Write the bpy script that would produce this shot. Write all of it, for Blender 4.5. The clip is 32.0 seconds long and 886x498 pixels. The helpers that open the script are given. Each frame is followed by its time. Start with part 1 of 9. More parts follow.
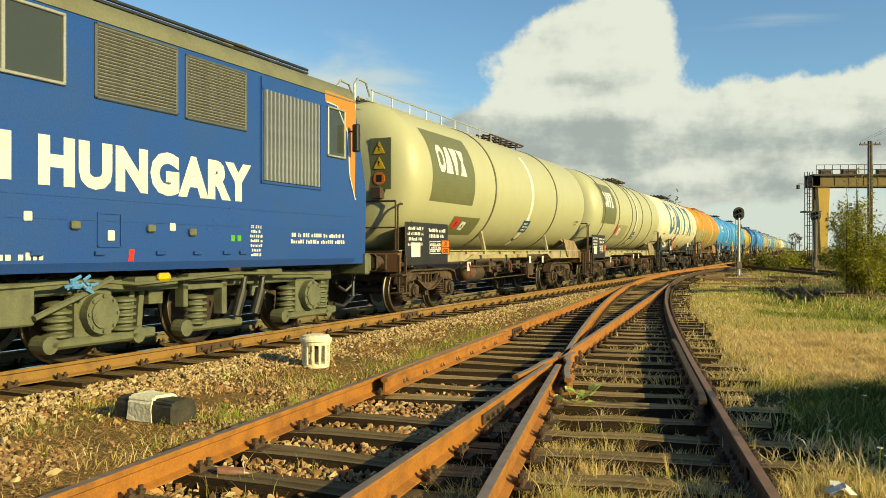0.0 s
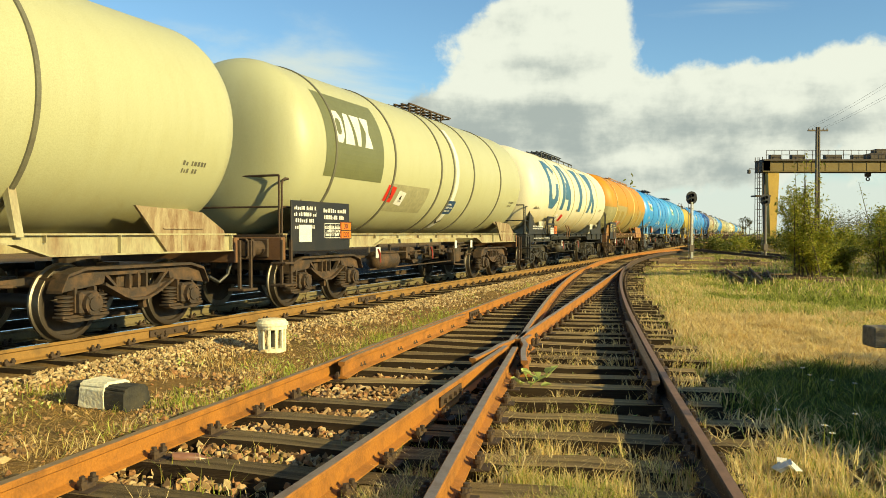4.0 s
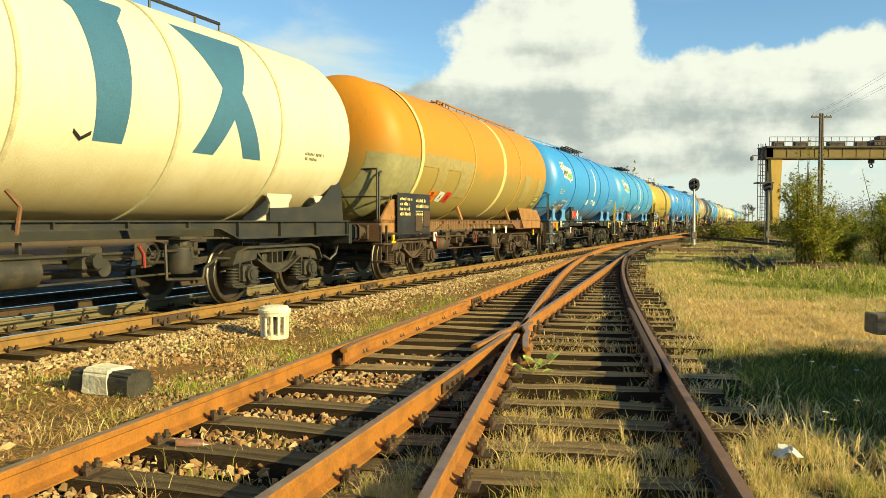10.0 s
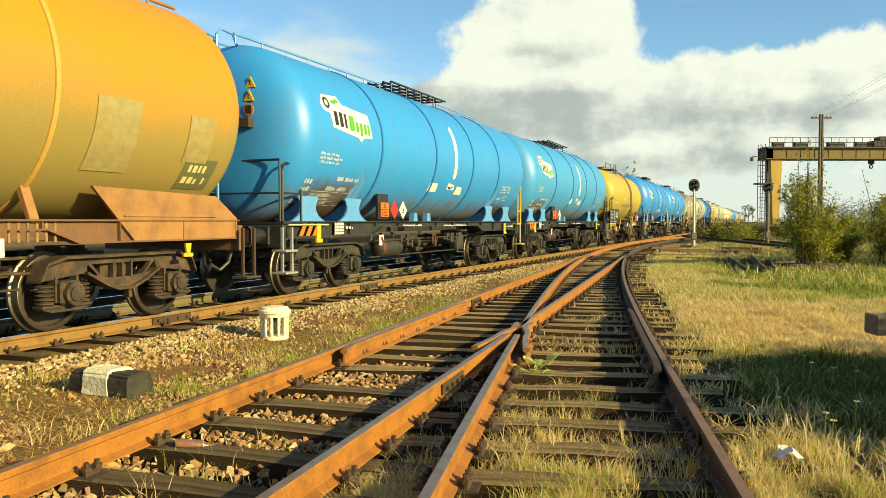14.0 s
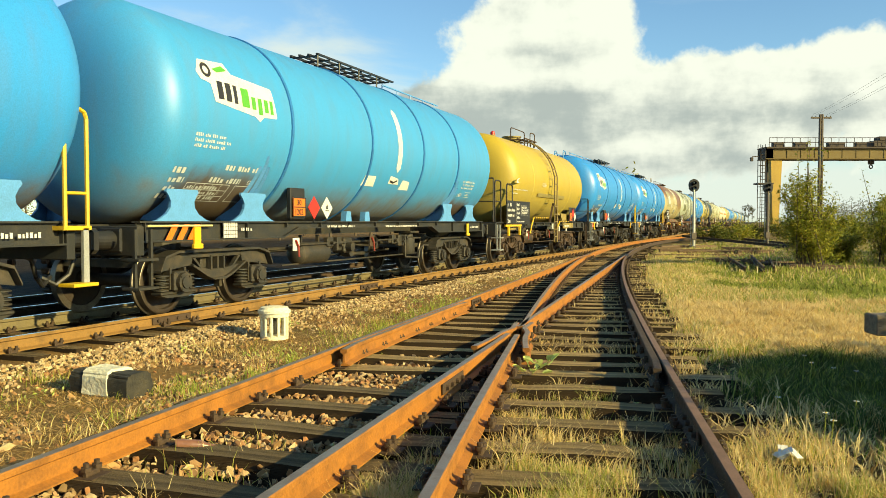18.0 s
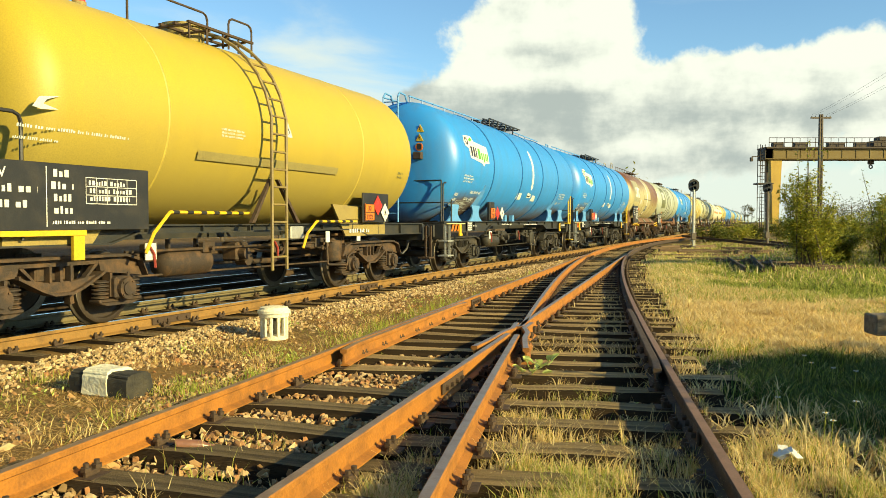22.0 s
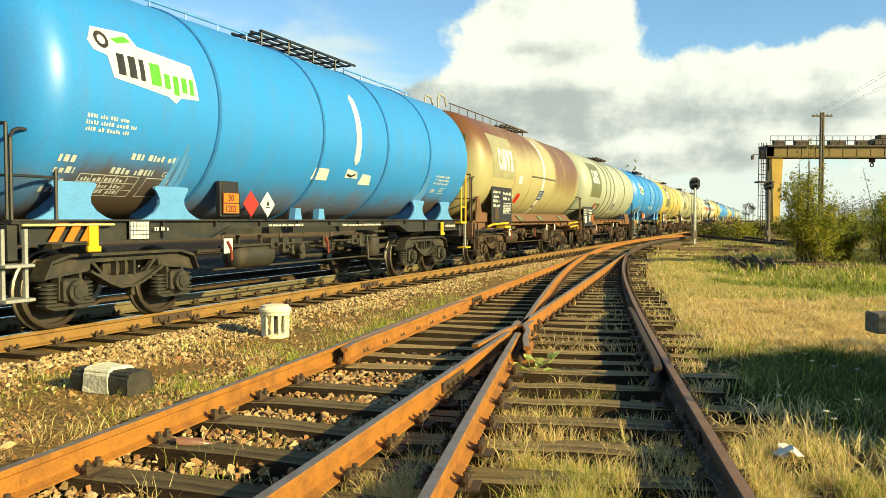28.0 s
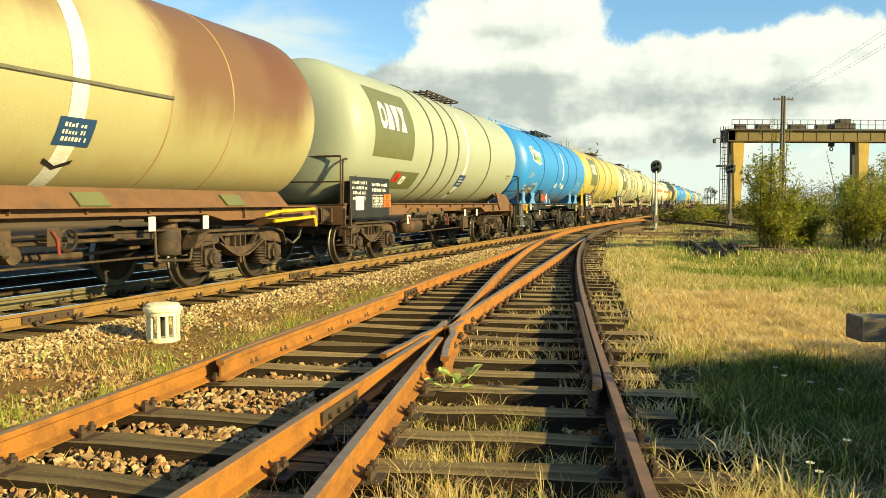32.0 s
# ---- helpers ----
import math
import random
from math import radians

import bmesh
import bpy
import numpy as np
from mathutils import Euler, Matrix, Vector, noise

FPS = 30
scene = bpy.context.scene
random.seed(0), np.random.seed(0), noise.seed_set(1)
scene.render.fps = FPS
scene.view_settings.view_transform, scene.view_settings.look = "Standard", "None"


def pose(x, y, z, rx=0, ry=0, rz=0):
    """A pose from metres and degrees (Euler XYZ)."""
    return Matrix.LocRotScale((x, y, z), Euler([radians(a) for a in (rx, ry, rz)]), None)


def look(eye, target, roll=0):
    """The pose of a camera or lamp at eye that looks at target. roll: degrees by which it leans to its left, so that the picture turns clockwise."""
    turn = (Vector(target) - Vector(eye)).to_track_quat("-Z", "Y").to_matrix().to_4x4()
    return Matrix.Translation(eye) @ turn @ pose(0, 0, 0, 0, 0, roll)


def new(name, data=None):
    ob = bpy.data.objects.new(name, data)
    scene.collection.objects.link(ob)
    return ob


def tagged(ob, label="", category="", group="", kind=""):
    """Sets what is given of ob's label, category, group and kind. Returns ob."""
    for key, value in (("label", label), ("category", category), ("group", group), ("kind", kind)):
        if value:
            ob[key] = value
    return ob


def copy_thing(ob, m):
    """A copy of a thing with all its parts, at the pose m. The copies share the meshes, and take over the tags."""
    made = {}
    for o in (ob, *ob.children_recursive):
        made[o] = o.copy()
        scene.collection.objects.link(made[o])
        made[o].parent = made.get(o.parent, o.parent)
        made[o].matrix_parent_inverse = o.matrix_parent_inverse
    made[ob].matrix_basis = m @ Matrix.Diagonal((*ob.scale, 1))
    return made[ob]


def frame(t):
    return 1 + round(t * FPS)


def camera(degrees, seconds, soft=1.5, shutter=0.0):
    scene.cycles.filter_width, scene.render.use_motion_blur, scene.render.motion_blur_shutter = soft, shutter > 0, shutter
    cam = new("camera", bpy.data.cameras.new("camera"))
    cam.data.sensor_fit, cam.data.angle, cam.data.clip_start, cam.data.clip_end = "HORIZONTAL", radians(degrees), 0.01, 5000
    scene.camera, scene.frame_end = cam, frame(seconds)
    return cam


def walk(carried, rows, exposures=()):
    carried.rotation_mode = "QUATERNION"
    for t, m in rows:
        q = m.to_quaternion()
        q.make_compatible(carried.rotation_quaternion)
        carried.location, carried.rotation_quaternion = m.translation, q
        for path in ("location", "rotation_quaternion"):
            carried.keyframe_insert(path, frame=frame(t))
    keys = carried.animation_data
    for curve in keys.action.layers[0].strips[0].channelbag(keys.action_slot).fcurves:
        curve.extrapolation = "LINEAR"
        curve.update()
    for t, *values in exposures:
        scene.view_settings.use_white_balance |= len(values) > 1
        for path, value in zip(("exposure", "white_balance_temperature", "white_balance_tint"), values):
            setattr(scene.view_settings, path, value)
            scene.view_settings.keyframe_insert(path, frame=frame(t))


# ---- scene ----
# ---- camera ----
cam = camera(57.82, 32.0, soft=0.8)
EYE = 1.30
# seconds, yaw to the right, pitch, sideways, forward
PATH = [
    (0.0, -2.89, 0.07, 0.00, 0.00),
    (0.5, -2.34, -0.33, 0.00, 0.00),
    (1.0, -1.85, -0.35, 0.00, 0.00),
    (1.5, -1.48, -0.34, 0.00, 0.00),
    (2.0, -1.16, -0.53, 0.00, 0.00),
    (2.5, -0.77, -0.91, 0.00, 0.00),
    (3.0, -0.45, -1.01, 0.00, 0.00),
    (3.5, -0.11, -0.97, 0.00, 0.00),
    (5.5, 0.41, -2.00, 0.00, 0.00),
    (6.0, 0.36, -2.08, 0.00, 0.00),
    (6.5, 0.30, -2.10, 0.00, 0.00),
    (7.0, 0.23, -2.11, 0.00, 0.00),
    (7.5, 0.21, -2.09, 0.00, 0.00),
    (8.0, 0.17, -2.08, 0.00, 0.00),
    (8.5, 0.06, -2.04, 0.00, 0.00),
    (9.0, 0.00, -2.04, 0.00, 0.00),
    (13.0, -0.00, -1.98, 0.00, 0.00),
    (27.5, 0.03, -1.97, 0.00, 0.00),
    (28.0, -0.04, -2.10, 0.00, 0.00),
    (28.5, -0.05, -2.27, 0.00, 0.00),
    (29.0, 0.30, -2.46, 0.02, 0.04),
    (29.5, 0.88, -2.65, 0.08, 0.19),
    (30.0, 1.44, -2.74, 0.14, 0.34),
    (30.5, 2.02, -2.80, 0.20, 0.48),
    (31.0, 2.58, -2.89, 0.25, 0.63),
    (31.5, 2.83, -3.00, 0.34, 0.86),
    (32.0, 2.40, -3.25, 0.56, 1.44),
]
walk(cam, [(t, pose(sx, sy, EYE, 90 + pitch, 0, -yaw)) for t, yaw, pitch, sx, sy in PATH],
     [(0, 0.56, 7900, -4), (4, 0.70, 7900, -4), (10, 0.80, 7900, -4), (20, 0.88, 7900, -4), (32, 0.96, 7900, -4)])

# ---- world, sun ----
SUN_EL, SUN_AZ = 21.0, 122.5   # degrees; azimuth clockwise from +y


def build_world():
    w = bpy.data.worlds.new("sky")
    scene.world = w
    w.use_nodes = True
    nt = w.node_tree
    nt.nodes.clear()
    N, L = nt.nodes.new, nt.links.new
    out = N("ShaderNodeOutputWorld")
    bg = N("ShaderNodeBackground")
    sky = N("ShaderNodeTexSky")
    sky.sky_type = 'NISHITA'
    sky.sun_disc = False
    sky.sun_elevation = radians(SUN_EL)
    sky.sun_rotation = radians(SUN_AZ)
    sky.air_density, sky.dust_density, sky.ozone_density = 1.0, 0.25, 3.0
    bg.inputs[1].default_value = 0.05
    co = N("ShaderNodeTexCoord")
    sep = N("ShaderNodeSeparateXYZ")
    L(co.outputs["Generated"], sep.inputs[0])

    def mth(op, a, b=None, clamp=False):
        m = N("ShaderNodeMath")
        m.operation = op
        m.use_clamp = clamp
        for i, v in enumerate((a, b)):
            if v is None:
                continue
            if isinstance(v, (int, float)):
                m.inputs[i].default_value = v
            else:
                L(v, m.inputs[i])
        return m.outputs[0]

    def fbm(vec, scale, detail, rough, dist=0.0):
        n = N("ShaderNodeTexNoise")
        n.inputs["Scale"].default_value = scale
        n.inputs["Detail"].default_value = detail
        n.inputs["Roughness"].default_value = rough
        n.inputs["Distortion"].default_value = dist
        L(vec, n.inputs["Vector"])
        return n.outputs[0]

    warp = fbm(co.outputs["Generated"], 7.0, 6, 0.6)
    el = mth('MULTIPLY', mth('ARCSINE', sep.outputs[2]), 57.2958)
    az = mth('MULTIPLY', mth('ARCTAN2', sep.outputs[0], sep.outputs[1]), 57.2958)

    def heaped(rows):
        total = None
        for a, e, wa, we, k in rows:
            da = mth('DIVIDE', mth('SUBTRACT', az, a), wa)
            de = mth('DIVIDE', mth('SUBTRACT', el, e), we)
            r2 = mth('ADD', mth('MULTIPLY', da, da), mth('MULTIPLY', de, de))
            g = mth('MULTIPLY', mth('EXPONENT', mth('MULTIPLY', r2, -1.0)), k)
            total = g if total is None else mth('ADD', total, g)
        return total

    def smooth(src, a, c, lo=0.0, hi=1.0):
        r = N("ShaderNodeMapRange")
        r.interpolation_type = 'SMOOTHSTEP'
        L(src, r.inputs[0])
        r.inputs[1].default_value, r.inputs[2].default_value, r.inputs[3].default_value, r.inputs[4].default_value = a, c, lo, hi
        return r.outputs[0]

    def mixed(f, a, c):
        q = N("ShaderNodeMix")
        q.data_type = 'RGBA'
        L(f, q.inputs[0])
        for i, v in ((6, a), (7, c)):
            if isinstance(v, tuple):
                q.inputs[i].default_value = v
            else:
                L(v, q.inputs[i])
        return q.outputs[2]

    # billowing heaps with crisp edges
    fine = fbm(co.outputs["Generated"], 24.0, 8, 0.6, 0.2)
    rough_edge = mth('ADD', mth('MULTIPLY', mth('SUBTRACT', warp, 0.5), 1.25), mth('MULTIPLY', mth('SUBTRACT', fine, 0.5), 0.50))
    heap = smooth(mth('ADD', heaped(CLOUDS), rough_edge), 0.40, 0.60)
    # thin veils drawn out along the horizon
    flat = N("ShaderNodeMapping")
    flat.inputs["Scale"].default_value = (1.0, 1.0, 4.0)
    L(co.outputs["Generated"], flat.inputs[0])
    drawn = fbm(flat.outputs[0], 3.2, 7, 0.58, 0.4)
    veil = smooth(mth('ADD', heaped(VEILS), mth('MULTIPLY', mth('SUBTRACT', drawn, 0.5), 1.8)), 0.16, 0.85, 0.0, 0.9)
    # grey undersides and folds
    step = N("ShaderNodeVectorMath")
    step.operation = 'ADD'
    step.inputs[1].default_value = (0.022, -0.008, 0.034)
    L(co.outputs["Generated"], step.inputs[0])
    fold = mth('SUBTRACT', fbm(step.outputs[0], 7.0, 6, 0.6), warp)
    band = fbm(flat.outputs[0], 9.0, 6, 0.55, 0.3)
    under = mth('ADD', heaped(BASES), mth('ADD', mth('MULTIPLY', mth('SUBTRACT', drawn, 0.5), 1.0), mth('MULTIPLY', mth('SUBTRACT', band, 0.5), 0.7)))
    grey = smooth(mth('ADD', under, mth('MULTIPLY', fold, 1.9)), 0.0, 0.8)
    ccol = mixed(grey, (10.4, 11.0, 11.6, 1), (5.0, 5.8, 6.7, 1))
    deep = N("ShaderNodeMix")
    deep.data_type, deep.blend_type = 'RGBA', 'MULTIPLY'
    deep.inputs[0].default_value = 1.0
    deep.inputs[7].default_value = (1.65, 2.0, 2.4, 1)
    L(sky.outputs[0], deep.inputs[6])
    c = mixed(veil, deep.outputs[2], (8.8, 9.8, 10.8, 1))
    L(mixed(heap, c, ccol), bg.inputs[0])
    L(bg.outputs[0], out.inputs[0])


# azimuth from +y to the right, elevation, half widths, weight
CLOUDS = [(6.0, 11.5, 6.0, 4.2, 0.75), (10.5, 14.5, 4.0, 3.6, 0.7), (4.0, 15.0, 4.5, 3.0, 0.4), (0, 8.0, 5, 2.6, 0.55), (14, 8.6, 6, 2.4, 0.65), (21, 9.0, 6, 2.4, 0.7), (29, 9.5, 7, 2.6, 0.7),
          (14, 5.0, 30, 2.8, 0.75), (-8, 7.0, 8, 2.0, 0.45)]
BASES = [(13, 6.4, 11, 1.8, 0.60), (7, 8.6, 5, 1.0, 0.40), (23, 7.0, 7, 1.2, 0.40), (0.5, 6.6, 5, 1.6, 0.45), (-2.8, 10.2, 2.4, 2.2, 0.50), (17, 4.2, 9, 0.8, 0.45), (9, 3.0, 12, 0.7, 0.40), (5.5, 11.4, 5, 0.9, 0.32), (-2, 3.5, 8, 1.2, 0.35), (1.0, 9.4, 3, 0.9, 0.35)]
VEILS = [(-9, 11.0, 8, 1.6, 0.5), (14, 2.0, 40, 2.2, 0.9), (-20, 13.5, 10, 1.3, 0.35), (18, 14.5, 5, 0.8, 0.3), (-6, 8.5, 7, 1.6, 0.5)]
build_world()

sun = new("sun", bpy.data.lights.new("sun", 'SUN'))
sun.data.energy, sun.data.angle, sun.data.color = 5.0, radians(0.6), (1.0, 0.83, 0.47)
_a, _e = radians(SUN_AZ), radians(SUN_EL)
sun.matrix_world = look((60 * math.sin(_a), 60 * math.cos(_a), 60 * math.tan(_e)), (0, 0, 0))

# ---- mesh tools ----
def part(name, bm, material, parent=None, label="", smooth=False):
    me = bpy.data.meshes.new(name)
    bm.normal_update()
    if smooth:
        for f in bm.faces:
            f.smooth = True
        for e in bm.edges:
            e.smooth = len(e.link_faces) != 2 or e.calc_face_angle(0.0) < 0.7
    bm.to_mesh(me)
    bm.free()
    me.materials.append(material)
    ob = new(name, me)
    if parent is not None:
        ob.parent = parent
    if label:
        ob["label"] = label
    return ob


def mesh_of(name, bm, material, smooth=False):
    me = bpy.data.meshes.new(name)
    bm.normal_update()
    if smooth:
        for f in bm.faces:
            f.smooth = True
        for e in bm.edges:
            e.smooth = len(e.link_faces) != 2 or e.calc_face_angle(0.0) < 0.7
    bm.to_mesh(me)
    bm.free()
    me.materials.append(material)
    return me


def piece(name, me, parent, m, label=""):
    ob = new(name, me)
    ob.parent = parent
    ob.matrix_basis = m
    if label:
        ob["label"] = label
    return ob


def empty(name, m=None):
    ob = new(name)
    ob.empty_display_size = 0.2
    if m is not None:
        ob.matrix_basis = m
    return ob


def box(bm, x0, x1, y0, y1, z0, z1, bev=0.0):
    g = bmesh.ops.create_cube(bm, size=1.0)["verts"]
    bmesh.ops.transform(bm, verts=g, matrix=Matrix.Translation(((x0 + x1) / 2, (y0 + y1) / 2, (z0 + z1) / 2)) @ Matrix.Diagonal((abs(x1 - x0), abs(y1 - y0), abs(z1 - z0), 1)))
    if bev > 0:
        es = list({e for v in g for e in v.link_edges})
        bmesh.ops.bevel(bm, geom=es, offset=bev, segments=1, affect='EDGES')
    return bm


def obox(bm, m, sx, sy, sz, bev=0.0):
    """A box of that size about the pose m."""
    g = bmesh.ops.create_cube(bm, size=1.0)["verts"]
    bmesh.ops.transform(bm, verts=g, matrix=m @ Matrix.Diagonal((sx, sy, sz, 1)))
    if bev > 0:
        es = list({e for v in g for e in v.link_edges})
        bmesh.ops.bevel(bm, geom=es, offset=bev, segments=1, affect='EDGES')
    return bm


def prism(bm, pts, axis, a, b):
    """A polygon pushed along axis from a to b. axis y: pts are (x, z); x: (y, z); z: (x, y)."""
    def at(p, d):
        return {"y": (p[0], d, p[1]), "x": (d, p[0], p[1]), "z": (p[0], p[1], d)}[axis]
    lo = [bm.verts.new(at(p, a)) for p in pts]
    hi = [bm.verts.new(at(p, b)) for p in pts]
    fs = [bm.faces.new(lo), bm.faces.new(hi)]
    for i in range(len(pts)):
        j = (i + 1) % len(pts)
        fs.append(bm.faces.new((lo[i], lo[j], hi[j], hi[i])))
    bmesh.ops.recalc_face_normals(bm, faces=fs)
    return bm


def rod(bm, p, q, r, n=8, r2=None):
    p, q = Vector(p), Vector(q)
    d = q - p
    m = Matrix.Translation((p + q) / 2) @ d.to_track_quat('Z', 'Y').to_matrix().to_4x4()
    bmesh.ops.create_cone(bm, cap_ends=True, segments=n, radius1=r, radius2=r if r2 is None else r2, depth=d.length, matrix=m)
    return bm


def pipe(bm, pts, r, n=6):
    for p, q in zip(pts, pts[1:]):
        rod(bm, p, q, r, n)
    return bm


def lathe(bm, prof, n=48, c=(0, 0, 0), axis="x", a0=0.0, a1=2 * math.pi):
    """Turn the profile (along, radius) about an axis through c. Closed where a radius is 0."""
    full = abs(a1 - a0 - 2 * math.pi) < 1e-6
    m = n if full else n + 1
    rings = []
    for s, r in prof:
        ring = []
        k = 1 if r < 1e-6 else m
        for i in range(k):
            a = a0 + (a1 - a0) * i / n
            ca, sa = math.cos(a) * r, math.sin(a) * r
            v = {"x": (s, -sa, ca), "y": (sa, s, ca), "z": (ca, sa, s)}[axis]
            ring.append(bm.verts.new((v[0] + c[0], v[1] + c[1], v[2] + c[2])))
        rings.append(ring)
    fs = []
    for A, Bq in zip(rings, rings[1:]):
        for i in range(n):
            j = (i + 1) % m
            if len(A) == 1 and len(Bq) == 1:
                continue
            if len(A) == 1:
                fs.append(bm.faces.new((A[0], Bq[j], Bq[i])))
            elif len(Bq) == 1:
                fs.append(bm.faces.new((A[i], A[j], Bq[0])))
            else:
                fs.append(bm.faces.new((A[i], A[j], Bq[j], Bq[i])))
    bmesh.ops.recalc_face_normals(bm, faces=fs)
    return bm


def nb():
    return bmesh.new()


# ---- materials ----
def material(name):
    m = bpy.data.materials.new(name)
    m.use_nodes = True
    nt = m.node_tree
    b = nt.nodes["Principled BSDF"]
    return m, nt, b, nt.nodes.new, nt.links.new


def rgba(c):
    return (c[0], c[1], c[2], 1.0)


def coat(name, base, dark=None, rough=0.5, metal=0.0, scale=3.0, amount=0.5, grain=40.0, bump=0.1, stretch=(1, 1, 1), low=0.45, high=0.7, spec=0.5, rnd=0.0, dist=0.02):
    """A base colour worn towards a second one by two sizes of noise, with fine relief."""
    m, nt, b, N, L = material(name)
    dark = dark or tuple(v * 0.6 for v in base)
    co, mp = N("ShaderNodeTexCoord"), N("ShaderNodeMapping")
    mp.inputs["Scale"].default_value = stretch
    L(co.outputs["Object"], mp.inputs[0])
    n1, n2 = N("ShaderNodeTexNoise"), N("ShaderNodeTexNoise")
    n1.inputs["Scale"].default_value, n1.inputs["Detail"].default_value, n1.inputs["Roughness"].default_value = scale, 8, 0.65
    n2.inputs["Scale"].default_value, n2.inputs["Detail"].default_value = grain, 4
    L(mp.outputs[0], n1.inputs[0]), L(mp.outputs[0], n2.inputs[0])
    r = N("ShaderNodeMapRange")
    r.inputs[1].default_value, r.inputs[2].default_value, r.inputs[4].default_value = low, high, amount
    L(n1.outputs[0], r.inputs[0])
    mx = N("ShaderNodeMix")
    mx.data_type = 'RGBA'
    mx.inputs[6].default_value, mx.inputs[7].default_value = rgba(base), rgba(dark)
    L(r.outputs[0], mx.inputs[0])
    mv = N("ShaderNodeMix")
    mv.data_type, mv.blend_type = 'RGBA', 'MULTIPLY'
    mv.inputs[0].default_value = 0.35
    L(mx.outputs[2], mv.inputs[6])
    gr = N("ShaderNodeMapRange")
    gr.inputs[1].default_value, gr.inputs[2].default_value, gr.inputs[3].default_value, gr.inputs[4].default_value = 0.3, 0.7, 0.5, 1.25
    L(n2.outputs[0], gr.inputs[0]), L(gr.outputs[0], mv.inputs[7])
    last = mv.outputs[2]
    if rnd:
        oi = N("ShaderNodeObjectInfo")
        rr = N("ShaderNodeMapRange")
        rr.inputs[3].default_value, rr.inputs[4].default_value = 1 - rnd, 1 + rnd
        L(oi.outputs["Random"], rr.inputs[0])
        mo = N("ShaderNodeMix")
        mo.data_type, mo.blend_type = 'RGBA', 'MULTIPLY'
        mo.inputs[0].default_value = 1.0
        L(last, mo.inputs[6]), L(rr.outputs[0], mo.inputs[7])
        last = mo.outputs[2]
    L(last, b.inputs["Base Color"])
    b.inputs["Metallic"].default_value = metal
    b.inputs["Specular IOR Level"].default_value = spec
    ro = N("ShaderNodeMapRange")
    ro.inputs[3].default_value, ro.inputs[4].default_value = max(0.02, rough - 0.1), min(1.0, rough + 0.12)
    L(n1.outputs[0], ro.inputs[0]), L(ro.outputs[0], b.inputs["Roughness"])
    if bump:
        bp = N("ShaderNodeBump")
        bp.inputs["Strength"].default_value, bp.inputs["Distance"].default_value = bump, dist
        L(n2.outputs[0], bp.inputs["Height"]), L(bp.outputs[0], b.inputs["Normal"])
    return m


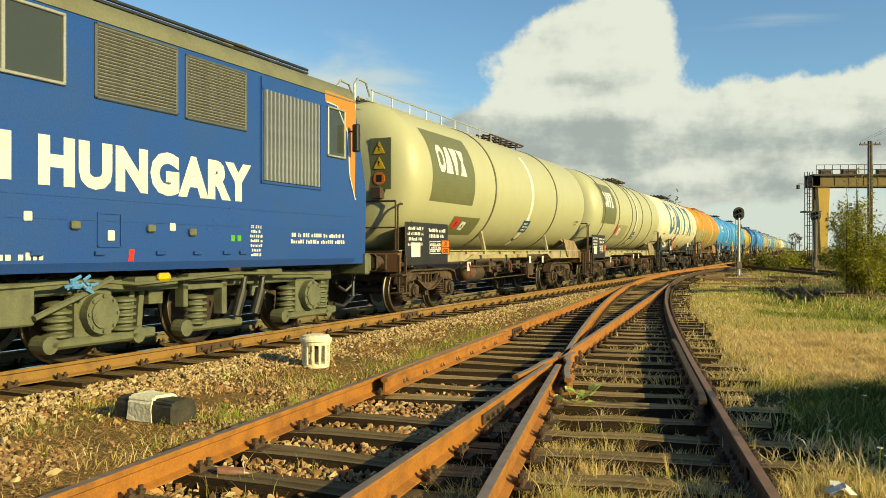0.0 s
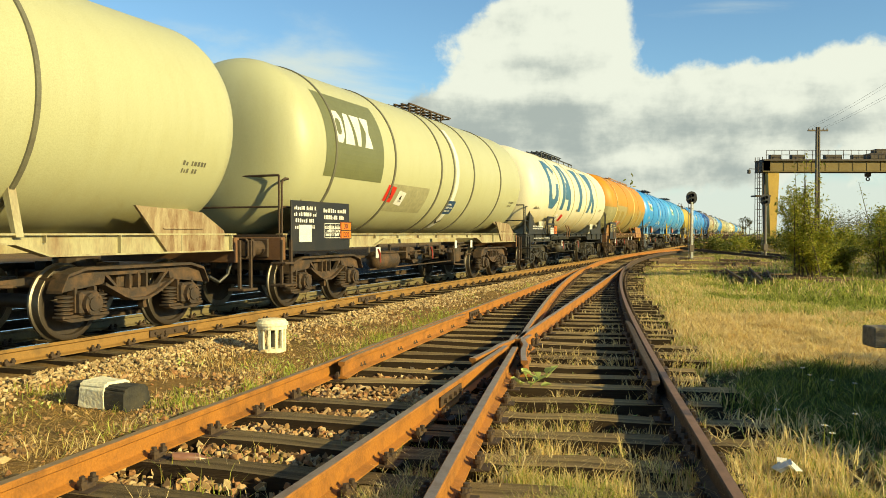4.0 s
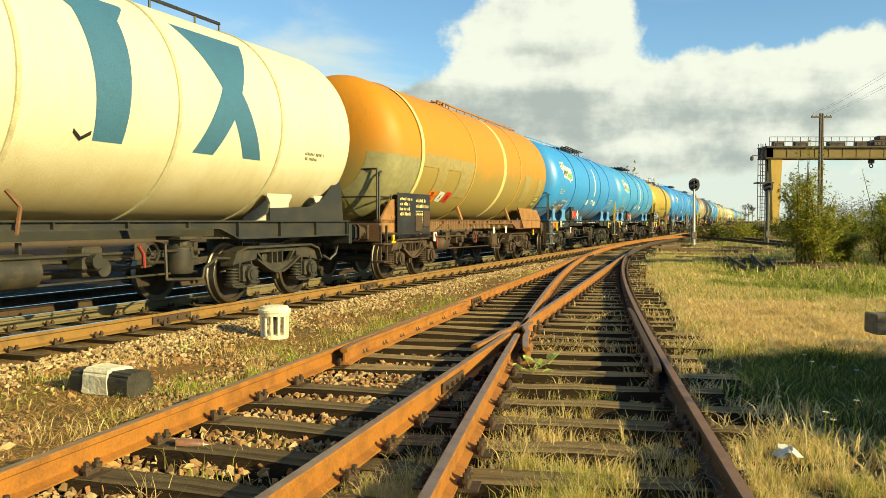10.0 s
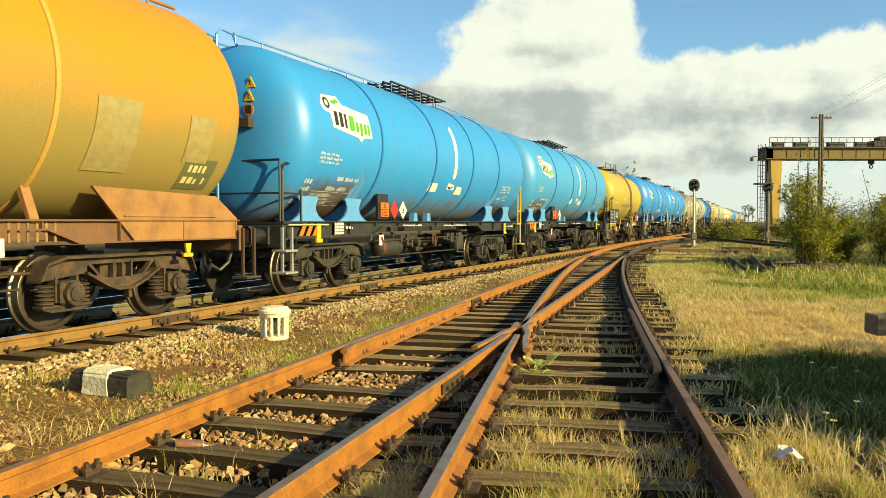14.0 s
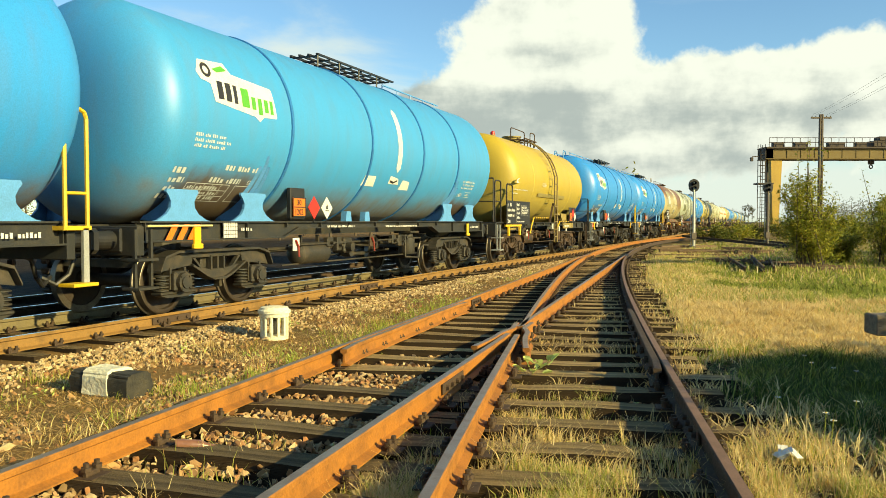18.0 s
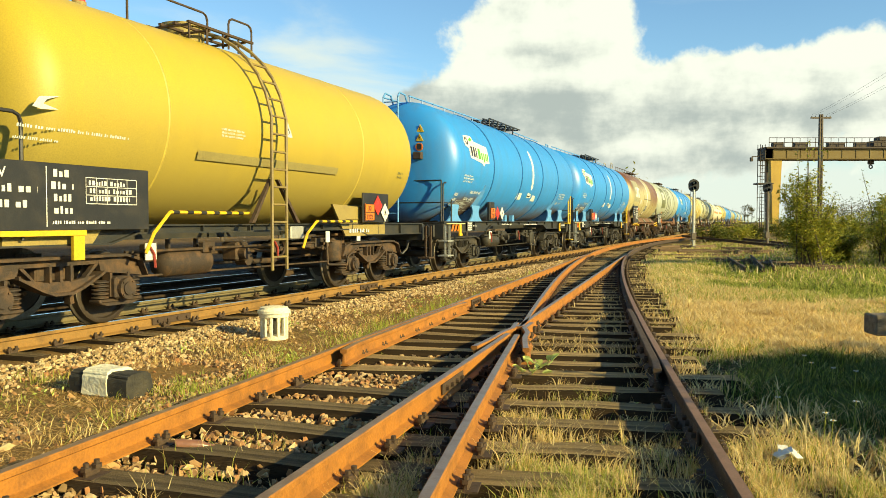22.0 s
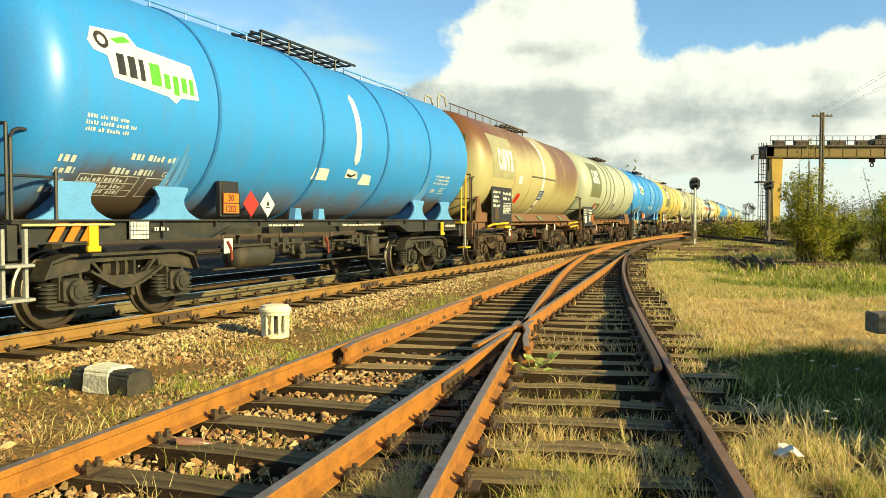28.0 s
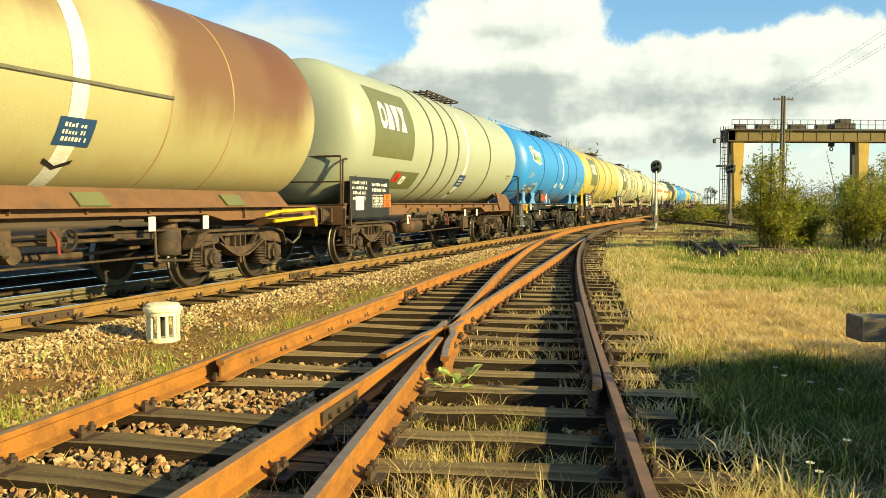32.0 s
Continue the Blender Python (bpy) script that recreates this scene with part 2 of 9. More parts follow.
def tank_paint(name, base, grime, rough=0.46, line=1.9, soft=0.7, amount=0.8, stain=None, stains=(), streak=0.35, runs=5.0):
    """Tank paint: sprayed grime below a ragged line, run-down streaks, and stains about a given stretch of the barrel."""
    m, nt, b, N, L = material(name)
    co = N("ShaderNodeTexCoord")
    sp = N("ShaderNodeSeparateXYZ")
    L(co.outputs["Object"], sp.inputs[0])

    def noise_at(scale, detail, stretch):
        mp, n = N("ShaderNodeMapping"), N("ShaderNodeTexNoise")
        mp.inputs["Scale"].default_value = stretch
        L(co.outputs["Object"], mp.inputs[0]), L(mp.outputs[0], n.inputs[0])
        n.inputs["Scale"].default_value, n.inputs["Detail"].default_value, n.inputs["Roughness"].default_value = scale, detail, 0.62
        return n.outputs[0]

    def mth(op, a, c, clamp=False):
        q = N("ShaderNodeMath")
        q.operation, q.use_clamp = op, clamp
        for i, v in enumerate((a, c)):
            if isinstance(v, (int, float)):
                q.inputs[i].default_value = v
            else:
                L(v, q.inputs[i])
        return q.outputs[0]

    def mixc(fac, a, c, blend='MIX'):
        q = N("ShaderNodeMix")
        q.data_type, q.blend_type = 'RGBA', blend
        for i, v in ((0, fac), (6, a), (7, c)):
            if isinstance(v, (int, float)):
                q.inputs[i].default_value = v
            elif isinstance(v, tuple):
                q.inputs[i].default_value = rgba(v)
            else:
                L(v, q.inputs[i])
        return q.outputs[2]

    big = noise_at(0.8, 6, (1, 1, 1))
    run = noise_at(runs, 5, (1, 0.6, 0.12))
    fine = noise_at(60.0, 3, (1, 1, 1))
    edge = mth('ADD', sp.outputs[2], mth('ADD', mth('MULTIPLY', mth('SUBTRACT', big, 0.5), 1.1), mth('MULTIPLY', mth('SUBTRACT', run, 0.5), 0.7)))
    g = N("ShaderNodeMapRange")
    g.interpolation_type = 'SMOOTHSTEP'
    g.inputs[1].default_value, g.inputs[2].default_value, g.inputs[3].default_value, g.inputs[4].default_value = line - soft, line + soft, amount, 0.0
    L(edge, g.inputs[0])
    col = mixc(mth('MULTIPLY', mth('MULTIPLY', mth('SUBTRACT', run, 0.45, True), 4.0), streak, True), base, tuple((p * 0.55 + q * 0.45) for p, q in zip(base, grime)))
    col = mixc(g.outputs[0], col, grime)
    for at, wide, low, high in stains:
        d = mth('DIVIDE', mth('ABSOLUTE', mth('SUBTRACT', sp.outputs[0], at), 0.0), wide)
        d = mth('ADD', d, mth('MULTIPLY', mth('SUBTRACT', big, 0.5), 0.5))
        up = N("ShaderNodeMapRange")
        up.interpolation_type = 'SMOOTHSTEP'
        up.inputs[1].default_value, up.inputs[2].default_value, up.inputs[3].default_value, up.inputs[4].default_value = 0.75, 1.1, 0.9, 0.0
        L(d, up.inputs[0])
        hi = N("ShaderNodeMapRange")
        hi.interpolation_type = 'SMOOTHSTEP'
        hi.inputs[1].default_value, hi.inputs[2].default_value = low, high
        L(mth('ADD', sp.outputs[2], mth('ADD', mth('MULTIPLY', mth('SUBTRACT', big, 0.5), 0.7), mth('MULTIPLY', mth('SUBTRACT', run, 0.5), 0.25))), hi.inputs[0])
        col = mixc(mth('MULTIPLY', up.outputs[0], hi.outputs[0]), col, stain)
    gr = N("ShaderNodeMapRange")
    gr.inputs[1].default_value, gr.inputs[2].default_value, gr.inputs[3].default_value, gr.inputs[4].default_value = 0.3, 0.7, 0.86, 1.08
    L(fine, gr.inputs[0])
    col = mixc(1.0, col, gr.outputs[0], 'MULTIPLY')
    L(col, b.inputs["Base Color"])
    ro = N("ShaderNodeMapRange")
    ro.inputs[3].default_value, ro.inputs[4].default_value = rough, min(1, rough + 0.35)
    L(g.outputs[0], ro.inputs[0]), L(ro.outputs[0], b.inputs["Roughness"])
    bp = N("ShaderNodeBump")
    bp.inputs["Strength"].default_value, bp.inputs["Distance"].default_value = 0.12, 0.01
    L(mth('ADD', mth('MULTIPLY', big, 3.0), mth('MULTIPLY', fine, 0.15)), bp.inputs["Height"]), L(bp.outputs[0], b.inputs["Normal"])
    return m


RUST = coat("rail_rust", (0.335, 0.130, 0.019), (0.112, 0.046, 0.012), 0.75, 0.0, 4, 0.7, 60, 0.25)
RAIL_TOP = coat("rail_tread", (0.336, 0.24, 0.176), (0.176, 0.096, 0.056), 0.38, 0.6, 6, 0.6, 80, 0.08)
RAIL_DARK = coat("brown_rail_tread", (0.208, 0.112, 0.06), (0.104, 0.056, 0.032), 0.6, 0.0, 6, 0.6, 80, 0.1)
RAIL_WORN = coat("polished_tread", (0.496, 0.48, 0.448), (0.32, 0.288, 0.24), 0.22, 1.0, 6, 0.5, 80, 0.03)
RAIL_OLIVE = coat("olive_rail", (0.16, 0.128, 0.064), (0.10, 0.08, 0.05), 0.55, 0.0, 5, 0.6, 60, 0.15)
MAIN_RUST = coat("main_rail_rust", (0.24, 0.128, 0.032), (0.096, 0.056, 0.02), 0.75, 0.0, 4, 0.7, 60, 0.25)
IRON = coat("fastening_iron", (0.062, 0.036, 0.019), (0.022, 0.015, 0.010), 0.8, 0.0, 12, 0.7, 60, 0.3)
# dark tarry sides, darkened further for the shade in the gaps
SLEEPER_SIDE = coat("tarry_shaded_sleeper_side", (0.050, 0.032, 0.017), (0.017, 0.012, 0.008), 0.9, 0.0, 3.0, 0.8, 40, 0.6, (1, 1, 6), 0.4, 0.65, 0.2)
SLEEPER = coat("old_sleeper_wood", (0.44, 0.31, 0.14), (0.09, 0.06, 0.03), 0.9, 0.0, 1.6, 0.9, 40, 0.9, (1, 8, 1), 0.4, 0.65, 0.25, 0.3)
GALV = coat("galvanised", (0.44, 0.44, 0.4), (0.24, 0.224, 0.192), 0.5, 0.5, 6, 0.5, 50, 0.1)
DARKFRAME = coat("dark_grey_frame_paint", (0.018, 0.019, 0.018), (0.052, 0.042, 0.025), 0.6, 0.0, 2.5, 0.7, 40, 0.15)
BOGIE = coat("bogie_grime", (0.026, 0.024, 0.019), (0.078, 0.058, 0.034), 0.6, 0.0, 5, 0.8, 60, 0.25)
BOGIE_RUST = coat("rusty_bogie", (0.036, 0.024, 0.016), (0.135, 0.072, 0.032), 0.7, 0.0, 5, 0.85, 60, 0.25)
WHEEL = coat("wheel_steel", (0.050, 0.036, 0.026), (0.022, 0.016, 0.013), 0.6, 0.3, 6, 0.6, 60, 0.15)
TREAD = coat("wheel_rim_steel", (0.20, 0.175, 0.145), (0.10, 0.075, 0.055), 0.48, 1.0, 6, 0.5, 60, 0.08)
BLACK = coat("black_paint", (0.014, 0.014, 0.014), (0.042, 0.036, 0.028), 0.5, 0.0, 4, 0.6, 50, 0.1)
WHITE = coat("white_paint", (0.64, 0.632, 0.592), (0.4, 0.376, 0.32), 0.5, 0.0, 5, 0.4, 50, 0.05)
YELLOW = coat("signal_yellow_paint", (0.64, 0.4, 0.024), (0.36, 0.224, 0.04), 0.5, 0.0, 5, 0.5, 50, 0.08)
ORANGE = coat("hazard_orange", (0.68, 0.16, 0.016), (0.48, 0.128, 0.024), 0.45, 0.0, 5, 0.4, 50, 0.04)
RED = coat("hazard_red", (0.56, 0.024, 0.016), (0.4, 0.04, 0.024), 0.45, 0.0, 5, 0.3, 50, 0.04)
CREAM = tank_paint("cream_tank_paint", (0.392, 0.392, 0.24), (0.272, 0.232, 0.104), line=1.6, soft=0.5, amount=0.6)
WHITEP = tank_paint("white_tank_paint", (0.624, 0.592, 0.448), (0.368, 0.264, 0.096), line=1.9, soft=0.6, amount=0.75)
ORANGEP = tank_paint("orange_tank_paint", (0.55, 0.205, 0.005), (0.245, 0.19, 0.053), line=2.80, soft=0.5, amount=0.95, runs=30.0, streak=0.9, rough=0.55)
BLUEP = tank_paint("sky_blue_tank_paint", (0.028, 0.256, 0.624), (0.168, 0.112, 0.048), line=1.62, soft=0.36, amount=0.85, rough=0.42, stain=(0.085, 0.052, 0.022), stains=((-5.1, 1.0, 2.2, 1.72), (5.0, 0.9, 1.95, 1.6)))
# broad khaki fade: grime, and the lower half's shade put into the colour
YELLOWP = tank_paint("mustard_tank_paint", (0.424, 0.308, 0.032), (0.248, 0.196, 0.048), line=2.45, soft=1.0, amount=0.85)
BROWNP = tank_paint("stained_cream_paint", (0.37, 0.33, 0.175), (0.28, 0.20, 0.085), line=1.7, soft=0.5, amount=0.6, stain=(0.135, 0.054, 0.018), stains=((-3.3, 3.9, 3.05, 3.85), (-5.9, 1.5, 2.5, 3.9), (3.7, 1.9, 1.9, 3.0), (5.5, 1.2, 2.6, 3.4)), streak=0.15)
GREYP = tank_paint("pale_grey_tank_paint", (0.325, 0.355, 0.275), (0.272, 0.232, 0.112), line=1.6, soft=0.5, amount=0.6)
LOCO_BLUE = coat("loco_blue_paint", (0.014, 0.06, 0.248), (0.024, 0.064, 0.192), 0.3, 0.0, 1.5, 0.6, 40, 0.03)

# ---- ground and tracks ----
TH = radians(21.73)
U = Vector((math.sin(TH), math.cos(TH), 0))      # along the train's track, away from the eye
NL = Vector((-math.cos(TH), math.sin(TH), 0))    # to the left of it
MID = 8.62                                        # eye to the middle of the train's track


def train_pose(s, side=0.0):
    p = NL * (MID + side) + U * s
    return pose(p.x, p.y, 0, 0, 0, 90 - math.degrees(TH))


def rail_profile():
    # half profile mirrored: foot, web, head; top at 0
    half = [(0.0625, -0.172), (0.0625, -0.160), (0.012, -0.140), (0.009, -0.050), (0.035, -0.036), (0.036, -0.008), (0.028, 0.0)]
    return half + [(-x, z) for x, z in reversed(half)]


def sweep(pts, prof, name, side_mat, top_mat, parent):
    """A rail along the points, head treads in their own material."""
    n = len(prof)
    V, Fc, top = [], [], []
    P = [Vector(p) for p in pts]
    for i, p in enumerate(P):
        d = (P[min(i + 1, len(P) - 1)] - P[max(i - 1, 0)])
        d.z = 0
        d.normalize()
        w = Vector((d.y, -d.x, 0))
        for x, z in prof:
            V.append(p + w * x + Vector((0, 0, z)))
    for i in range(len(P) - 1):
        for k in range(n):
            k2 = (k + 1) % n
            Fc.append((i * n + k, i * n + k2, (i + 1) * n + k2, (i + 1) * n + k))
            top.append(1 if k == n // 2 - 1 else 0)
    Fc.append(tuple(range(n))[::-1])
    Fc.append(tuple((len(P) - 1) * n + k for k in range(n)))
    top += [0, 0]
    me = bpy.data.meshes.new(name)
    me.from_pydata(V, [], Fc)
    me.materials.append(side_mat), me.materials.append(top_mat)
    me.polygons.foreach_set("material_index", top)
    me.update()
    ob = new(name, me)
    ob.parent = parent
    return ob


def line_x(y, side):
    """Siding that runs straight in from the left."""
    return 0.29 * y - 3.50 + 1.562 * side


def bend_x(y):
    """Outer rail of the curved siding, to the right."""
    return 2.1e-5 * y ** 3 + 7.16e-4 * y ** 2 + 0.1608 * y + 0.826


def bend_in(y):
    """Inner rail of the curved siding: the gauge to the left of the outer one."""
    k = 6.3e-5 * y ** 2 + 1.432e-3 * y + 0.1608
    return bend_x(y) - 1.505 * math.sqrt(1 + k * k)


def along(fn, y0, y1, step=0.5):
    n = max(2, int((y1 - y0) / step))
    return [Vector((fn(y0 + (y1 - y0) * i / n), y0 + (y1 - y0) * i / n, 0)) for i in range(n + 1)]


PROF = rail_profile()
main_track = tagged(empty("main_track"), "rusty main railway track on wooden sleepers", "railway track", kind="structure")
siding_straight = tagged(empty("straight_siding"), "rusty overgrown siding rails meeting a turnout", "railway track", kind="structure")
siding_bend = tagged(empty("curved_siding"), "rusty overgrown curved siding on old wooden sleepers", "railway track", kind="structure")
far_track = tagged(empty("far_track"), "second railway track beyond the train", "railway track", kind="structure")
s_pts = [-14 + 2.0 * i for i in range(260)]
E_pts = [NL * (MID - 0.7525) + U * s for s in s_pts]
F_pts = [NL * (MID + 0.7525) + U * s for s in s_pts]
sweep(E_pts, PROF, "rail", MAIN_RUST, RAIL_WORN, main_track)
sweep(F_pts, PROF, "rail", RAIL_OLIVE, RAIL_WORN, main_track)
for k, (a, m1) in enumerate(((MID + 1.83, IRON), (MID + 3.33, IRON))):
    sweep([NL * a + U * s for s in s_pts[:120]], PROF, "rail", m1, RAIL_WORN, far_track)
sweep(along(lambda y: line_x(y, 0), -3, 32.5), PROF, "rail", RUST, RAIL_TOP, siding_straight)
sweep(along(lambda y: line_x(y, 1), -3, 9.3), PROF, "rail", RUST, RAIL_TOP, siding_straight)
sweep(along(lambda y: line_x(y, 1), 9.9, 31.5), PROF, "rail", RUST, RAIL_TOP, siding_straight)
# outer rail in dark iron: the shade on its visible side, as colour
sweep(along(bend_x, -3, 120), PROF, "rail", IRON, RAIL_DARK, siding_bend)
sweep(along(bend_in, -3, 9.2), PROF, "rail", RUST, RAIL_TOP, siding_bend)
sweep(along(bend_in, 9.9, 120), PROF, "rail", RUST, RAIL_TOP, siding_bend)


# ---- sleepers, fastenings, ballast ----
def timber_mesh(seed, top=None):
    rg = random.Random(seed)
    bm = nb()
    box(bm, -0.5, 0.5, -0.125, 0.125, -0.16, 0.0)
    bmesh.ops.subdivide_edges(bm, edges=[e for e in bm.edges if abs(e.verts[0].co.x - e.verts[1].co.x) > 0.5], cuts=5)
    for v in bm.verts:
        v.co.y += rg.uniform(-0.014, 0.014)
        v.co.z += rg.uniform(-0.014, 0.006) if v.co.z > -0.1 else 0
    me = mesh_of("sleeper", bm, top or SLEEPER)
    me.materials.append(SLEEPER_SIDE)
    # upward faces keep the wood; sides take the shade-darkened colour
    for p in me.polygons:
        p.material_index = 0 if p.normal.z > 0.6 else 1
    return me


SLEEPER_TAR = coat("tarry_sleeper_wood", (0.25, 0.18, 0.088), (0.05, 0.034, 0.018), 0.9, 0.0, 1.6, 0.9, 40, 0.9, (1, 8, 1), 0.4, 0.65, 0.25, 0.3)
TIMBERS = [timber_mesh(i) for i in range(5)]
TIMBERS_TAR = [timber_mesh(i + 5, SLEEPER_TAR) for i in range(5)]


def chair_mesh():
    """Base plate, two clips and two screws holding a rail foot; the rail runs along x."""
    bm = nb()
    box(bm, -0.085, 0.085, -0.17, 0.17, -0.012, 0.0)
    for s in (-1, 1):
        box(bm, -0.05, 0.05, s * 0.055 - 0.0, s * 0.125, 0.0, 0.030, 0.005)
        for x in (-0.045, 0.045):
            rod(bm, (x, s * 0.105, 0.0), (x, s * 0.105, 0.075), 0.017, 6)
            rod(bm, (x, s * 0.105, 0.030), (x, s * 0.105, 0.052), 0.03, 6)
    bmesh.ops.scale(bm, vec=(1.0, 1.08, 1.05), verts=bm.verts[:])
    return mesh_of("rail_chair", bm, IRON)


CHAIR = chair_mesh()
rgt = random.Random(12)
ZT = -0.176


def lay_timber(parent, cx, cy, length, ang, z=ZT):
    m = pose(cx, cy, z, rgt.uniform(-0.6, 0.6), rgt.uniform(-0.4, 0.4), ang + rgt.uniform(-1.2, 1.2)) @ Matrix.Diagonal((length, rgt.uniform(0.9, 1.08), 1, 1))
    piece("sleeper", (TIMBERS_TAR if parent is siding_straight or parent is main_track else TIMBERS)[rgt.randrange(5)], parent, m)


def lay_chair(parent, x, y, slope_ang):
    piece("rail_chair", CHAIR, parent, pose(x, y, -0.172, 0, 0, slope_ang))


ANG = 90 - math.degrees(TH)
for i in range(150):
    s = -9 + 0.62 * i
    p = NL * MID + U * s
    lay_timber(main_track, p.x, p.y, 2.6, ANG + 90)
    if i < 110:
        for o in (-0.7525, 0.7525):
            q = NL * (MID + o) + U * s
            lay_chair(main_track, q.x, q.y, ANG)
# turnout timbers, square to the curved siding near the eye, long where the two tracks share them
y = -2.64
while y < 46:
    k = 6.3e-5 * y ** 2 + 1.432e-3 * y + 0.1608
    a = math.degrees(math.atan(k))
    n = Vector((math.cos(math.radians(a)), -math.sin(math.radians(a)), 0))
    xr = bend_x(y)
    base = Vector((xr, y, 0))
    # where the line square to the curve meets the straight siding's outer rail
    t_end = 1.52
    if y < 32:
        t_end = (xr - line_x(y, 0)) / (n.x - 0.29 * n.y)
    right = 0.52 + rgt.uniform(-0.1, 0.25)
    if y < 7.0:
        c = base + n * ((right - 2.05) / 2)
        lay_timber(siding_bend, c.x, c.y, 2.05 + right, -a)
        yl = y + 0.25
        d = Vector((0.9605, -0.2785, 0))
        c = Vector((line_x(yl, 0), yl, 0)) + d * 0.75
        lay_timber(siding_straight, c.x, c.y, 2.55, -16.2)
    else:
        left = max(t_end, 1.5) + 0.5
        c = base + n * ((right - left) / 2)
        lay_timber(siding_bend, c.x, c.y, right + left, -a)
    if y < 33:
        lay_chair(siding_bend, xr, y, 90 - a)
        lay_chair(siding_bend, bend_in(y), y + 0.03, 90 - a)
        ya = y + (0.25 if y < 7 else 0.16 * min(4.0, max(0, xr - line_x(y, 0))))
        lay_chair(siding_straight, line_x(ya, 0), ya, 90 - 16.2)
        if abs(y - 9.6) > 0.8:
            yb = y + 0.12
            lay_chair(siding_straight, line_x(yb, 1), yb, 90 - 16.2)
    y += 0.60 if y > 7 else 0.64
# check rails, wing rails and frog point
sweep([Vector((line_x(q, 0) + 0.115 + (0.05 if q < 8.5 or q > 12.4 else 0), q, 0.012)) for q in (8.05, 8.5, 9, 10, 11, 12, 12.4, 12.8)], PROF, "check_rail", RUST, RAIL_TOP, siding_straight)
# this check rail is dark iron too, for its shaded side
sweep([Vector((bend_x(q) - 0.085 - (0.02 if q < 7.5 or q > 11.4 else 0), q, 0.0)) for q in (7.05, 7.5, 8, 9, 10, 11, 11.4, 11.9)], PROF, "check_rail", IRON, IRON, siding_bend)
sweep([Vector((bend_in(q) - 0.10 if q > 9.6 else line_x(q, 1) - 0.10 - max(0, 8.9 - q) * 0.10, q, 0.0)) for q in (8.35, 8.7, 9.0, 9.4, 9.8, 10.3)], PROF, "wing_rail", RUST, RAIL_TOP, siding_straight)
sweep([Vector((line_x(q, 1) + 0.10 if q > 9.6 else bend_in(q) + 0.11 + max(0, 8.9 - q) * 0.10, q, 0.0)) for q in (8.2, 8.6, 9.0, 9.4, 9.8, 10.3)], PROF, "wing_rail", RUST, RAIL_TOP, siding_bend)
# fish-plates at rail joints
for fx, fy, fa in ((line_x(6.9, 1), 6.9, 73.8), (bend_x(5.4), 5.4, 80.0), (line_x(14.0, 0), 14.0, 73.8)):
    bm = nb()
    for s in (-1, 1):
        box(bm, -0.33, 0.33, s * 0.016, s * 0.034, -0.135, -0.045, 0.004)
        for x in (-0.24, -0.08, 0.08, 0.24):
            rod(bm, (x, s * 0.03, -0.09), (x, s * 0.062, -0.09), 0.02, 6)
    fp = part("fish_plate", bm, IRON, siding_straight)
    fp.matrix_basis = pose(fx, fy, 0, 0, 0, fa)
for s in (2.4, 9.2, 15.4):
    bm = nb()
    box(bm, -0.4, 0.4, 0.016, 0.036, -0.14, -0.045, 0.004)
    box(bm, -0.4, 0.4, -0.036, -0.016, -0.14, -0.045, 0.004)
    for x in (-0.3, -0.1, 0.1, 0.3):
        rod(bm, (x, -0.06, -0.09), (x, 0.06, -0.09), 0.022, 6)
    q = NL * (MID - 0.7525) + U * s
    part("fish_plate", bm, IRON, main_track).matrix_basis = pose(q.x, q.y, 0, 0, 0, ANG)


def chip(seed):
    """A sharp-edged stone: the hull of nine points strewn over a rough ball."""
    rg = np.random.RandomState(seed)
    q = rg.normal(0, 1, (9, 3))
    q = q / np.linalg.norm(q, axis=1)[:, None] * rg.uniform(0.8, 1.15, 9)[:, None]
    bm = nb()
    for p in q:
        bm.verts.new(p)
    hull = bmesh.ops.convex_hull(bm, input=bm.verts[:])
    inner = [e for e in hull["geom_interior"] if isinstance(e, bmesh.types.BMVert)]
    bmesh.ops.delete(bm, geom=inner, context='VERTS')
    bm.verts.index_update()
    out = (np.array([v.co[:] for v in bm.verts]), np.array([[v.index for v in f.verts] for f in bm.faces]))
    bm.free()
    return out


CHIPS = [chip(70 + k) for k in range(14)]


def rubble(name, label, places, mat, seed, kind="stuff", cat="gravel"):
    """Crushed stones as chipped hulls in one mesh; places: (x, y, z, size)."""
    rs = np.random.RandomState(seed)
    P = np.array(places)
    n = len(P)
    a = rs.uniform(0, 6.28, n)
    b = rs.uniform(-0.7, 0.7, n)
    kind_of = rs.randint(0, len(CHIPS), n)
    wide = rs.uniform(0.75, 1.3, (n, 3)) * np.array([1.2, 1.0, 0.8]) * P[:, 3][:, None] * 0.62
    ca, sa, cb, sb = np.cos(a)[:, None], np.sin(a)[:, None], np.cos(b)[:, None], np.sin(b)[:, None]
    Vs, Fs, base = [], [], 0
    for k, (cv, cf) in enumerate(CHIPS):
        i = np.where(kind_of == k)[0]
        V = cv[None] * wide[i][:, None, :]
        x, yq, z = V[..., 0], V[..., 1], V[..., 2]
        x, z = x * cb[i] - z * sb[i], x * sb[i] + z * cb[i]
        x, yq = x * ca[i] - yq * sa[i], x * sa[i] + yq * ca[i]
        V = np.stack([x, yq, z], -1) + P[i][:, None, :3]
        Vs.append(V.reshape(-1, 3))
        Fs += (cf[None] + base + len(cv) * np.arange(len(i))[:, None, None]).reshape(-1, 3).tolist()
        base += len(cv) * len(i)
    V = np.concatenate(Vs)
    me = bpy.data.meshes.new(name)
    me.from_pydata(V.tolist(), [], Fs)
    me.materials.append(mat)
    return tagged(new(name, me), label, cat, kind=kind)


